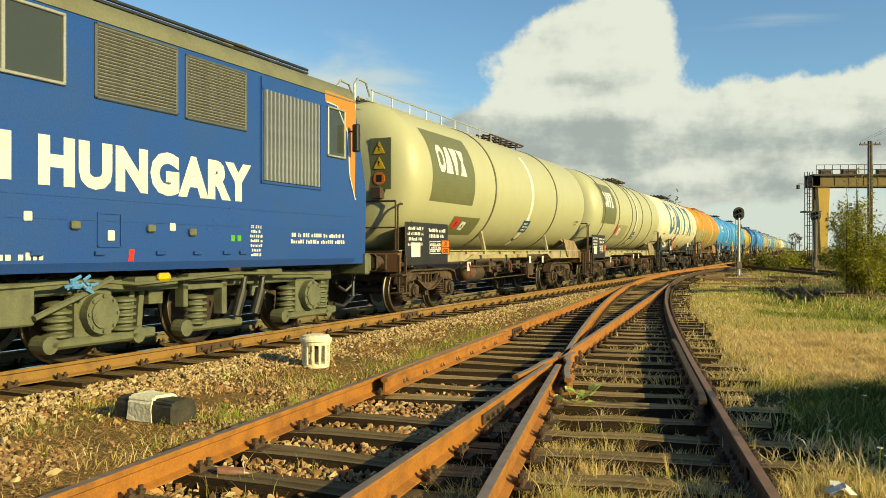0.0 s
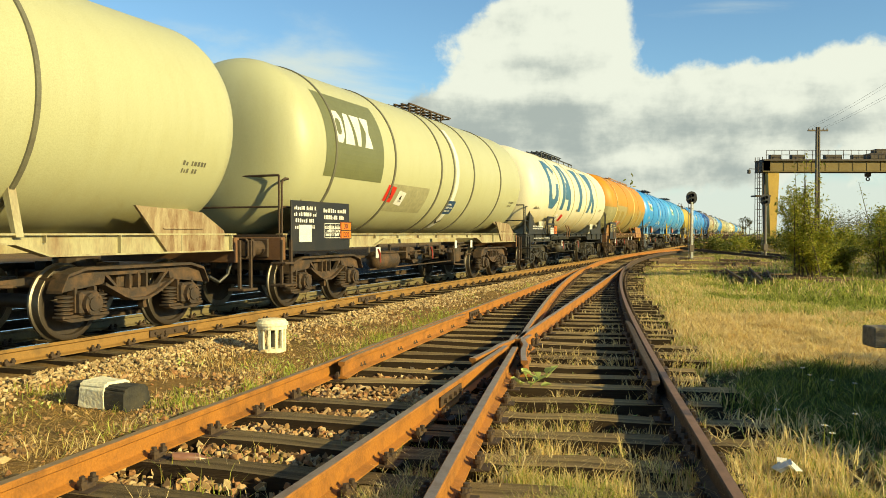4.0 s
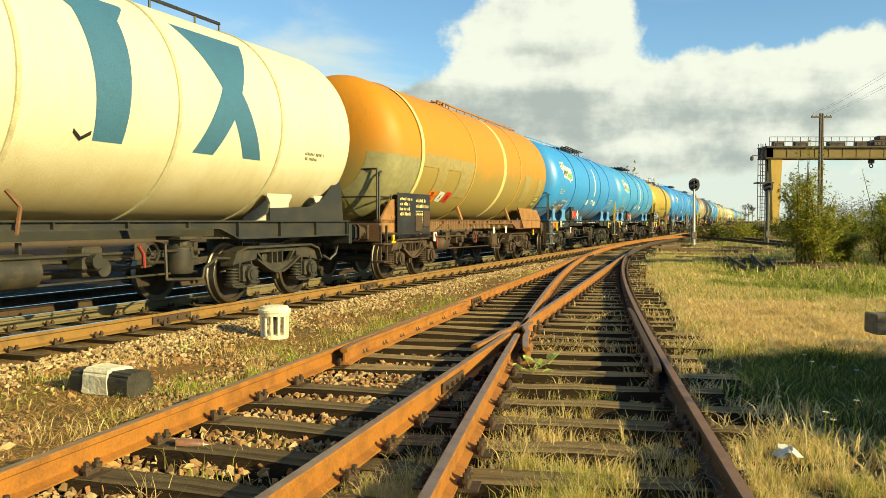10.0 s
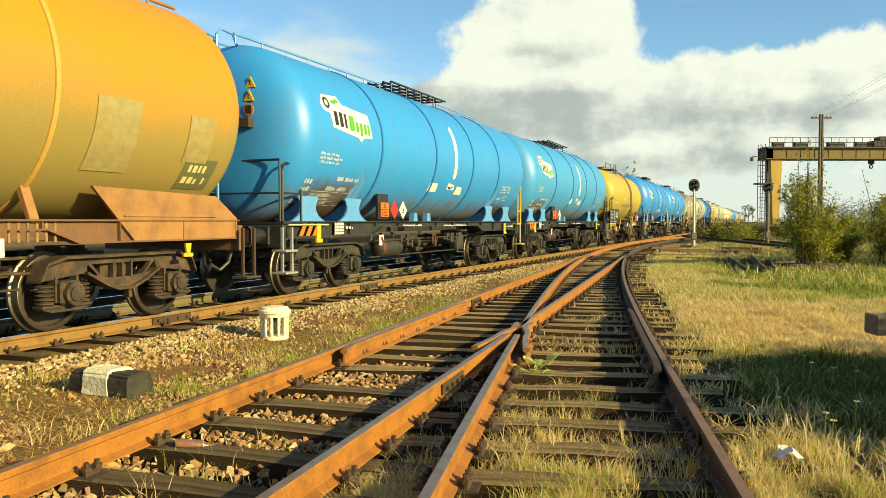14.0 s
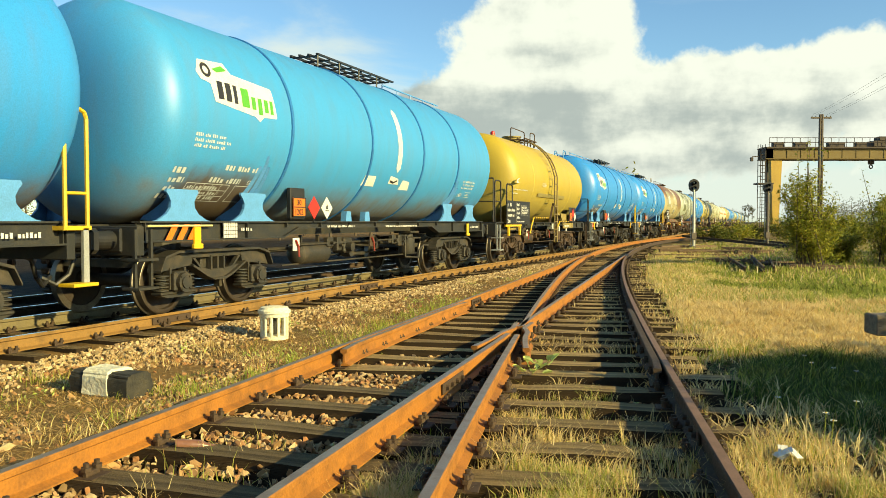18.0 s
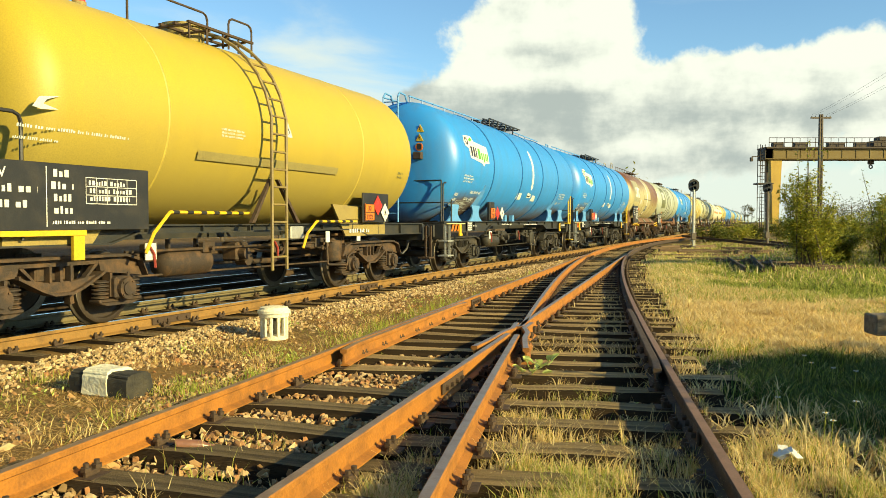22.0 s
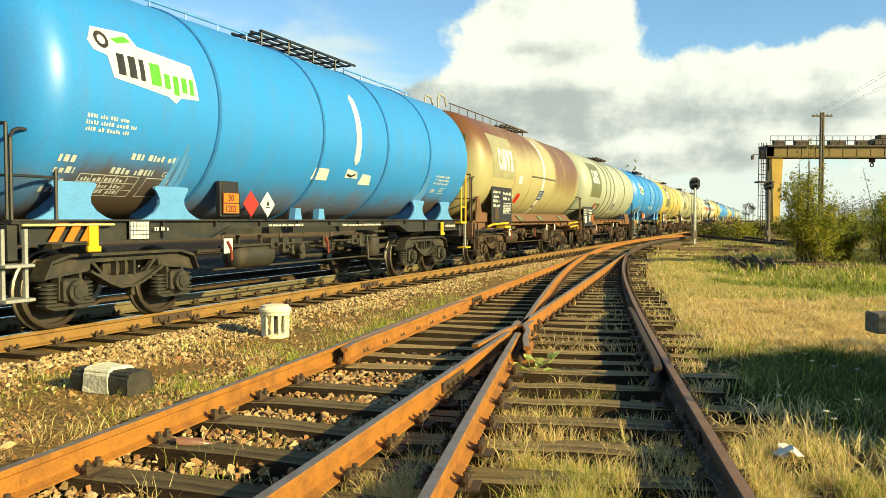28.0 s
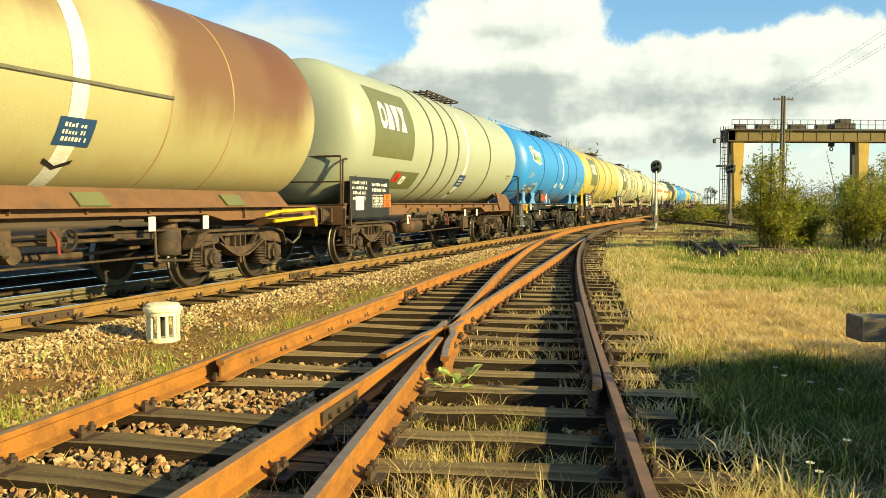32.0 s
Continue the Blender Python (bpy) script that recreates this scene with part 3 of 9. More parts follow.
def island_mat(name, cols, rough=0.85):
    m, nt, b, N, L = material(name)
    g = N("ShaderNodeNewGeometry")
    r = N("ShaderNodeValToRGB")
    el = r.color_ramp.elements
    el[0].position, el[0].color = 0.0, rgba(cols[0])
    el[1].position, el[1].color = 1.0, rgba(cols[-1])
    for i, c in enumerate(cols[1:-1]):
        e = el.new((i + 1) / (len(cols) - 1))
        e.color = rgba(c)
    L(g.outputs["Random Per Island"], r.inputs[0])
    no, co = N("ShaderNodeTexNoise"), N("ShaderNodeTexCoord")
    no.inputs["Scale"].default_value = 35
    L(co.outputs["Object"], no.inputs[0])
    mx = N("ShaderNodeMix")
    mx.data_type, mx.blend_type = 'RGBA', 'MULTIPLY'
    mx.inputs[0].default_value = 0.5
    L(r.outputs[0], mx.inputs[6]), L(no.outputs[0], mx.inputs[7])
    ad = N("ShaderNodeMix")
    ad.data_type, ad.blend_type = 'RGBA', 'MULTIPLY'
    ad.inputs[0].default_value = 1.0
    ad.inputs[7].default_value = (1.3, 1.3, 1.3, 1)
    L(mx.outputs[2], ad.inputs[6])
    L(ad.outputs[2], b.inputs["Base Color"])
    b.inputs["Roughness"].default_value = rough
    b.inputs["Specular IOR Level"].default_value = 0.2
    return m


STONE = island_mat("ballast_stone", [(0.10, 0.055, 0.028), (0.38, 0.23, 0.10), (0.29, 0.135, 0.06), (0.54, 0.41, 0.23), (0.16, 0.09, 0.04), (0.44, 0.29, 0.145)])
STONE_PALE = island_mat("pale_ballast", [(0.28, 0.18, 0.085), (0.50, 0.37, 0.19), (0.19, 0.105, 0.05), (0.58, 0.46, 0.27), (0.33, 0.215, 0.105)])
# oily stones with the shade under the train put into their colours
STONE_DARK = island_mat("oily_shade_darkened_ballast", [(0.014, 0.012, 0.010), (0.036, 0.028, 0.020), (0.020, 0.016, 0.013), (0.065, 0.048, 0.030)])
rs = np.random.RandomState(4)


def lateral(x, y):
    """Distance to the left of the eye square to the main track, and along it."""
    return x * NL.x + y * NL.y, x * U.x + y * U.y


def hump(x, y):
    """Ground height: ballast shoulder beside the main track, low beds under the sidings."""
    d, s = lateral(x, y)
    h = -0.27
    h += 0.05 * math.exp(-((d - 8.6) / 1.9) ** 4)
    xc = (line_x(y, 0) + bend_x(y)) / 2
    w = max(1.2, (bend_x(y) - line_x(y, 0)) / 2 + 0.4)
    h -= 0.075 * math.exp(-((x - xc) / w) ** 4)
    h += 0.03 * noise.noise(Vector((x * 0.5, y * 0.5, 3.0))) + 0.02 * noise.noise(Vector((x * 2.1, y * 2.1, 1.0)))
    return h


pl = []
while len(pl) < 15000:          # pale shoulder beside the main track
    s, d = rs.uniform(-6, 1) if rs.rand() < 0.1 else rs.gamma(2.0, 9.0) - 2, rs.normal(6.95, 0.42)
    if not 5.9 < d < 8.05 or s > 70:
        continue
    p = NL * d + U * s
    if p.x > line_x(p.y, 0) - 0.25 and p.y < 33:
        continue
    k = rs.uniform(0.018, 0.045) * (1 + max(0, s) * 0.012)
    if d > 7.26 or (d < 6.7 and noise.noise(Vector((p.x * 0.6, p.y * 0.6, 19))) < 0.0 and rs.rand() < 0.8):
        if d < 7.26 or rs.rand() < 0.72:
            continue
        pl.append((p.x, p.y, -0.245 + rs.uniform(-0.01, 0.01), k * 0.8))
        continue
    pl.append((p.x, p.y, hump(p.x, p.y) + rs.uniform(0.0, 0.03) + 0.03 * math.exp(-((d - 7.0) / 0.3) ** 2), k))
rubble("ballast", "pale crushed stone shoulder beside the rails", pl, STONE_PALE, 1)
pl = []
while len(pl) < 12500:          # brown stones across the near ground on the left
    y_, x_ = 3 + rs.gamma(1.6, 3.2), rs.uniform(-9, 3)
    d, s = lateral(x_, y_)
    if d > 6.9 or x_ > line_x(y_, 0) - 0.1 or y_ > 24:
        continue
    if noise.noise(Vector((x_ * 0.7, y_ * 0.7, 7))) < 0.05 and rs.rand() < 0.9:
        continue
    pl.append((x_, y_, hump(x_, y_) + rs.uniform(-0.01, 0.02), rs.choice([0.02, 0.03, 0.045, 0.06, 0.075], p=[0.50, 0.32, 0.12, 0.05, 0.01])))
rubble("stones", "brown stones strewn over dry earth", pl, STONE, 2)
pl = []
while len(pl) < 13000:           # between the siding timbers
    y_ = 2.0 + rs.gamma(1.7, 4.0)
    x_ = rs.uniform(line_x(y_, 0) - 0.1, bend_x(y_) + 0.5)
    g = noise.noise(Vector((x_ * 0.9, y_ * 0.55, 2)))
    inside = x_ < line_x(y_, 1)
    if y_ > 34 or (not inside and rs.rand() < 0.75) or (g < -0.1 and rs.rand() < 0.7):
        continue
    pl.append((x_, y_, (-0.25 if inside and y_ < 9 else -0.30) + rs.uniform(-0.02, 0.03), rs.uniform(0.025, 0.065)))
rubble("stones", "brown stones lying between the sleepers", pl, STONE, 3)
pl = []
while len(pl) < 9000:           # oily stones under and beyond the train, darkened for its shade
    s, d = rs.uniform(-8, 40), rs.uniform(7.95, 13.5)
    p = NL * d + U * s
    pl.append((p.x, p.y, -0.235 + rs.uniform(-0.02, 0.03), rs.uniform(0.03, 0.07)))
rubble("ballast", "oily ballast under the train, darkened for its shade", pl, STONE_DARK, 4)

# the sheet of ground itself
ground_me = bpy.data.meshes.new("ground")
_v, _f = [], []
gx = [-900, -500, -300, -150, -80, -50, -36] + [-26 + 0.4 * i for i in range(140)] + [32, 40, 50, 80, 150, 300, 500, 900]
gy = [-60, -30, -15] + [-8 + 0.4 * i for i in range(150)] + [54, 60, 75, 90, 110, 150, 220, 320, 500, 900, 1500]
for yy in gy:
    for xx in gx:
        _v.append((xx, yy, hump(xx, yy)))
for j in range(len(gy) - 1):
    for i in range(len(gx) - 1):
        a = j * len(gx) + i
        _f.append((a, a + 1, a + 1 + len(gx), a + len(gx)))
ground_me.from_pydata(_v, [], _f)
ground_me.polygons.foreach_set("use_smooth", [True] * len(_f))


def ground_material():
    m, nt, b, N, L = material("yard_earth")
    co = N("ShaderNodeTexCoord")

    def no(scale, detail=8):
        n = N("ShaderNodeTexNoise")
        n.inputs["Scale"].default_value, n.inputs["Detail"].default_value = scale, detail
        n.inputs["Roughness"].default_value = 0.65
        L(co.outputs["Object"], n.inputs[0])
        return n.outputs[0]

    def ramp(src, a, c):
        r = N("ShaderNodeMapRange")
        r.inputs[1].default_value, r.inputs[2].default_value = a, c
        L(src, r.inputs[0])
        return r.outputs[0]

    def mix(f, a, c):
        q = N("ShaderNodeMix")
        q.data_type = 'RGBA'
        L(f, q.inputs[0])
        for i, v in ((6, a), (7, c)):
            if isinstance(v, tuple):
                q.inputs[i].default_value = rgba(v)
            else:
                L(v, q.inputs[i])
        return q.outputs[2]

    c = mix(ramp(no(0.35), 0.42, 0.6), (0.21, 0.118, 0.042), (0.17, 0.11, 0.04))
    c = mix(ramp(no(2.5), 0.45, 0.68), c, (0.13, 0.085, 0.042))
    c = mix(ramp(no(22.0, 4), 0.5, 0.75), c, (0.34, 0.23, 0.11))
    # dead thatch where the meadow begins
    side = N("ShaderNodeVectorMath")
    side.operation = 'DOT_PRODUCT'
    side.inputs[1].default_value = (0.982, -0.19, 0)
    L(co.outputs["Object"], side.inputs[0])
    c = mix(ramp(side.outputs["Value"], 1.2, 2.2), c, mix(ramp(no(1.6), 0.4, 0.65), (0.24, 0.165, 0.062), (0.095, 0.07, 0.028)))
    # dark soil between the sidings' timbers, shade of the gaps put into its colour
    left = N("ShaderNodeVectorMath")
    left.operation = 'DOT_PRODUCT'
    left.inputs[1].default_value = (0.9605, -0.2785, 0)
    L(co.outputs["Object"], left.inputs[0])
    gap_shade = N("ShaderNodeMath")
    gap_shade.operation = 'MULTIPLY'
    L(ramp(left.outputs["Value"], -3.75, -3.30), gap_shade.inputs[0]), L(ramp(side.outputs["Value"], 1.9, 1.3), gap_shade.inputs[1])
    c = mix(gap_shade.outputs[0], c, mix(ramp(no(4.0), 0.42, 0.66), (0.020, 0.015, 0.009), (0.062, 0.042, 0.021)))
    # oily bed of the running lines, near black: train's shade put into the colour
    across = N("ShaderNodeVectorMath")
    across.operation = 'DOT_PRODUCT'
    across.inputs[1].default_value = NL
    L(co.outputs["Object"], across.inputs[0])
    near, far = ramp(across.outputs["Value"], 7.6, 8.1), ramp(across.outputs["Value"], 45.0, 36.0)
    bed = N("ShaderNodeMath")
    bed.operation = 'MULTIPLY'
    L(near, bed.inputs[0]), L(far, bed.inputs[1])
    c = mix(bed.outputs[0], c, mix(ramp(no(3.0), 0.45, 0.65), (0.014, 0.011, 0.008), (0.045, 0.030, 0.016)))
    L(c, b.inputs["Base Color"])
    b.inputs["Roughness"].default_value = 0.95
    b.inputs["Specular IOR Level"].default_value = 0.1
    bp = N("ShaderNodeBump")
    bp.inputs["Strength"].default_value, bp.inputs["Distance"].default_value = 0.7, 0.04
    L(no(14.0), bp.inputs["Height"]), L(bp.outputs[0], b.inputs["Normal"])
    return m


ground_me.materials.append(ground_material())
tagged(new("ground", ground_me), "dry autumn earth and grass of a rail yard", "ground", kind="structure")

# ---- the train: shared pieces ----
def text_shape(s, size, bold=0.0, shear=0.0, gap=1.0):
    """Flat vertices and faces of a line of writing, left end and base line at the origin."""
    cu = bpy.data.curves.new("writing", 'FONT')
    cu.body, cu.size, cu.offset, cu.shear = s, size, bold, shear
    cu.resolution_u = 3
    cu.space_character = gap
    ob = bpy.data.objects.new("writing", cu)
    me = ob.to_mesh()
    V = [(v.co.x, v.co.y) for v in me.vertices]
    Fc = [tuple(p.vertices) for p in me.polygons]
    ob.to_mesh_clear()
    bpy.data.objects.remove(ob)
    return V, Fc


class Skin:
    """Lays flat shapes on the near flank: round a barrel (r, zc) or on a flat side at y."""
    def __init__(self, y=None, r=None, zc=None, side=-1):
        self.y, self.r, self.zc, self.side = y, r, zc, side

    def at(self, x, z, lift=0.004):
        if self.r is None:
            return (x, self.side * (abs(self.y) + lift), z)
        a = z / self.r          # z counts along the curve from mid height
        rr = self.r + lift
        return (x, self.side * rr * math.cos(a), self.zc + rr * math.sin(a))

    def v(self, z):
        """Height to arc length."""
        if self.r is None:
            return z
        return self.r * math.asin(max(-0.99, min(0.99, (z - self.zc) / self.r)))


def lay(bm, skin, V, Fc, lift=0.004, sx=1.0):
    b2 = bmesh.new()
    vs = [b2.verts.new((p[0], p[1], 0)) for p in V]
    for f in Fc:
        try:
            b2.faces.new([vs[i] for i in f])
        except ValueError:
            pass
    if skin.r is not None:
        lo, hi = min(p[1] for p in V), max(p[1] for p in V)
        k = lo + 0.09
        while k < hi:
            g = b2.verts[:] + b2.edges[:] + b2.faces[:]
            bmesh.ops.bisect_plane(b2, geom=g, plane_co=(0, k, 0), plane_no=(0, 1, 0))
            k += 0.09
    b2.verts.index_update()
    mp = [bm.verts.new(skin.at(v.co.x * sx, v.co.y, lift)) for v in b2.verts]
    fs = []
    for f in b2.faces:
        try:
            fs.append(bm.faces.new([mp[v.index] for v in f.verts]))
        except ValueError:
            pass
    b2.free()
    for f in fs:
        f.normal_update()
        if f.normal.y * skin.side < 0:
            f.normal_flip()
    return bm


def rect(x0, x1, z0, z1):
    return [(x0, z0), (x1, z0), (x1, z1), (x0, z1)], [(0, 1, 2, 3)]


def poly(pts):
    return list(pts), [tuple(range(len(pts)))]


def ring2(cx, cz, r0, r1, n=8, turn=0.0):
    V = [(cx + r * math.cos(turn + 2 * math.pi * i / n), cz + r * math.sin(turn + 2 * math.pi * i / n)) for r in (r0, r1) for i in range(n)]
    return V, [(i, (i + 1) % n, n + (i + 1) % n, n + i) for i in range(n)]


def blocks(shapes, gap=0.07):
    """Shapes gathered into groups that lie within a small gap of each other."""
    ext = [(min(p[0] for p in V) - gap, max(p[0] for p in V) + gap, min(p[1] for p in V) - gap, max(p[1] for p in V) + gap) for V, Fc in shapes]
    left, out = set(range(len(shapes))), []
    while left:
        grp, todo = [], [left.pop()]
        while todo:
            a = todo.pop()
            grp.append(a)
            near = [b for b in left if ext[a][0] < ext[b][1] and ext[b][0] < ext[a][1] and ext[a][2] < ext[b][3] and ext[b][2] < ext[a][3]]
            left.difference_update(near)
            todo += near
        out.append([shapes[k] for k in sorted(grp)])
    return out


def decal(name, shapes, mat, parent, skin, lift=0.004, label=""):
    for grp in blocks(shapes) if name == "writing" else [shapes]:
        bm = nb()
        for V, Fc in grp:
            lay(bm, skin, V, Fc, lift)
        ob = part(name, bm, mat, parent, label)
        if name == "writing":
            ob["kind"] = "stuff"
    return ob


def bars(x0, x1, v0, v1, rows, seed, fill=0.75):
    """Unreadable writing as rows of narrow bars, gathered like words."""
    rg = random.Random(seed)
    out = []
    h = (v1 - v0) / rows
    for r in range(rows):
        x = x0 + rg.uniform(0, 0.06)
        end = x1 - rg.uniform(0, (x1 - x0) * (1 - fill))
        left = rg.randint(2, 7)
        while x < end:
            w = rg.uniform(0.22, 0.5) * h
            out.append(rect(x, min(x + w, end), v0 + r * h + h * 0.2, v0 + (r + 1) * h - h * (0.2 if rg.random() < 0.6 else 0.36)))
            left -= 1
            x += w + (0.2 if left else 0.62) * h
            left = left or rg.randint(2, 7)
    return out


def words(s, x, v, size, bold=0.0, sx=1.0, shear=0.0, gap=1.0):
    V, Fc = text_shape(s, size, bold, shear, gap)
    return [(p[0] * sx + x, p[1] + v) for p in V], Fc


# shared meshes
LEVER_RED = coat("dull_red_paint", (0.288, 0.032, 0.024), (0.128, 0.04, 0.024), 0.6, 0.0, 5, 0.7, 50, 0.05)


def wheelset_mesh(r=0.46, name="wheelset"):
    bm = nb()
    half = [(0.0, 0.09), (0.60, 0.09), (0.64, 0.12), (0.66, 0.125), (0.70, r * 0.52), (0.69, r * 0.84), (0.675, r * 0.86), (0.675, r + 0.028), (0.705, r + 0.028),
            (0.718, r + 0.004), (0.81, r - 0.006), (0.815, r - 0.012), (0.815, r * 0.86), (0.765, r * 0.84), (0.755, r * 0.50), (0.82, 0.13), (0.86, 0.10), (1.02, 0.07), (1.02, 0.0)]
    prof = [(-y, q) for y, q in reversed(half)][:-1] + half
    lathe(bm, prof, 28, axis="y")
    for f in bm.faces:
        cy = abs(f.calc_center_median().y)
        rr = math.hypot(f.calc_center_median().x, f.calc_center_median().z)
        f.material_index = 1 if rr > r - 0.03 and cy < 0.815 else 0
    me = mesh_of(name, bm, WHEEL, True)
    me.materials.append(TREAD)
    return me


def coil_mesh(r=0.105, h=0.24, turns=5, mat=None):
    bm = nb()
    prof = [(0.0, 0.0)]
    for i in range(turns):
        z0 = h * i / turns
        prof += [(z0 + h / turns * 0.05, r * 0.62), (z0 + h / turns * 0.3, r), (z0 + h / turns * 0.6, r), (z0 + h / turns * 0.85, r * 0.62)]
    prof.append((h, 0.0))
    lathe(bm, prof, 12, axis="z")
    return mesh_of("spring", bm, mat or BOGIE, True)


def side_frame_mesh(mat):
    """Pressed bogie side: top flange, drooping belly with openings, ends over the axle boxes. Outer face towards -y."""
    bm = nb()
    out = [(-1.32, 0.60), (-1.22, 0.79), (-0.95, 0.86), (0.95, 0.86), (1.22, 0.79), (1.32, 0.60)]
    # top flange in straight runs
    for (xa, za), (xb, zb) in zip(out, out[1:]):
        prism(bm, [(xa, za), (xb, zb), (xb, zb + 0.035), (xa, za + 0.035)], "y", -0.13, 0.11)
    # belly flange
    low = [(-0.62, 0.66), (-0.30, 0.50), (-0.13, 0.44), (0.13, 0.44), (0.30, 0.50), (0.62, 0.66)]
    for (xa, za), (xb, zb) in zip(low, low[1:]):
        prism(bm, [(xa, za), (xb, zb), (xb, zb + 0.035), (xa, za + 0.035)], "y", -0.10, 0.09)
    # webs around the openings
    prism(bm, [(-1.30, 0.60), (-1.18, 0.62), (-0.60, 0.68), (-0.56, 0.84), (-0.95, 0.86), (-1.20, 0.79)], "y", -0.045, 0.03)
    prism(bm, [(1.30, 0.60), (1.18, 0.62), (0.60, 0.68), (0.56, 0.84), (0.95, 0.86), (1.20, 0.79)], "y", -0.045, 0.03)
    prism(bm, [(-0.62, 0.66), (-0.13, 0.44), (0.13, 0.44), (0.62, 0.66), (0.40, 0.635), (0.20, 0.60), (-0.20, 0.60), (-0.40, 0.635)], "y", -0.04, 0.03)
    prism(bm, [(-0.58, 0.78), (0.58, 0.78), (0.56, 0.86), (-0.56, 0.86)], "y", -0.04, 0.03)
    for x in (-0.17, -0.02, 0.13):
        box(bm, x, x + 0.035, -0.05, 0.03, 0.59, 0.80)
    prism(bm, [(-0.40, 0.63), (-0.36, 0.63), (-0.52, 0.79), (-0.58, 0.79)], "y", -0.04, 0.03)
    prism(bm, [(0.40, 0.63), (0.36, 0.63), (0.52, 0.79), (0.58, 0.79)], "y", -0.04, 0.03)
    # horn guides
    for x in (-0.90, 0.90):
        box(bm, x - 0.17, x - 0.13, -0.06, 0.06, 0.36, 0.66)
        box(bm, x + 0.13, x + 0.17, -0.06, 0.06, 0.36, 0.66)
    return mesh_of("side_frame", bm, mat)


def axlebox_mesh(mat):
    bm = nb()
    box(bm, -0.15, 0.15, -0.16, 0.10, -0.13, 0.15, 0.03)
    rod(bm, (0, -0.16, 0), (0, -0.215, 0), 0.135, 16)
    rod(bm, (0, -0.21, 0), (0, -0.235, 0), 0.085, 12)
    box(bm, -0.36, 0.36, -0.10, 0.08, -0.165, -0.125, 0.01)   # wing plate under the springs
    prism(bm, [(-0.36, -0.165), (0.36, -0.165), (0.22, -0.21), (-0.22, -0.21)], "y", -0.08, 0.06)
    for a in (0.78, 2.36, 3.93, 5.5):
        rod(bm, (0.11 * math.cos(a), -0.17, 0.11 * math.sin(a)), (0.11 * math.cos(a), -0.228, 0.11 * math.sin(a)), 0.018, 6)
    return mesh_of("axle_box", bm, mat)


def bolster_mesh(mat):
    bm = nb()
    box(bm, -0.28, 0.28, -0.98, 0.98, 0.60, 0.80, 0.02)
    box(bm, -1.25, -1.15, -0.98, 0.98, 0.66, 0.78)
    box(bm, 1.15, 1.25, -0.98, 0.98, 0.66, 0.78)
    rod(bm, (0, 0, 0.8), (0, 0, 0.98), 0.3, 16)
    for y in (-0.55, 0.55):
        box(bm, -0.10, 0.10, y - 0.10, y + 0.10, 0.78, 0.92)
    return mesh_of("bogie", bm, mat)


def brake_mesh(mat):
    """Brake block and hanger beside a wheel tread."""
    bm = nb()
    prism(bm, [(0.0, -0.16), (0.06, -0.17), (0.085, 0.0), (0.06, 0.17), (0.0, 0.16), (0.025, 0.0)], "y", -0.05, 0.05)
    prism(bm, [(0.05, 0.0), (0.10, 0.0), (0.14, 0.36), (0.09, 0.36)], "y", -0.025, 0.025)
    rod(bm, (0.09, -0.12, 0.02), (0.09, 0.12, 0.02), 0.025, 8)
    return mesh_of("brake_block", bm, mat)


KIT = {}
for _n, _m in (("grey", BOGIE), ("rusty", BOGIE_RUST)):
    KIT[_n] = dict(wheel=wheelset_mesh(), coil=coil_mesh(mat=_m), inner=coil_mesh(0.085, 0.20, 4, _m), side=side_frame_mesh(_m), box=axlebox_mesh(_m), bolster=bolster_mesh(_m), brake=brake_mesh(_m))
WHEELS = {}


def add_bogie(root, x, kit):
    k = KIT[kit]
    bg = piece("bogie", k["bolster"], root, pose(x, 0, 0), "grimy two-axle bogie with coil springs")
    for sgn in (-1, 1):
        piece("side_frame", k["side"], bg, pose(0, sgn * 1.02, 0, 0, 0, 0 if sgn < 0 else 180))
        for ax in (-0.9, 0.9):
            piece("axle_box", k["box"], bg, pose(ax, sgn * 1.00, 0.46, 0, 0, 0 if sgn < 0 else 180))
            for dx in (-0.265, 0.265):
                piece("spring", k["coil"], bg, pose(ax + dx, sgn * 1.01, 0.335))
            piece("brake_block", k["brake"], bg, pose(ax + (0.47 if ax < 0 else -0.47), sgn * 0.76, 0.46, 0, 0, 0 if ax < 0 else 180))
    for ax in (-0.9, 0.9):
        ws = piece("wheelset", k["wheel"], bg, pose(ax, 0, 0.46))
        WHEELS.setdefault(root.name, []).append((ws, ax, 0.46))
    return bg


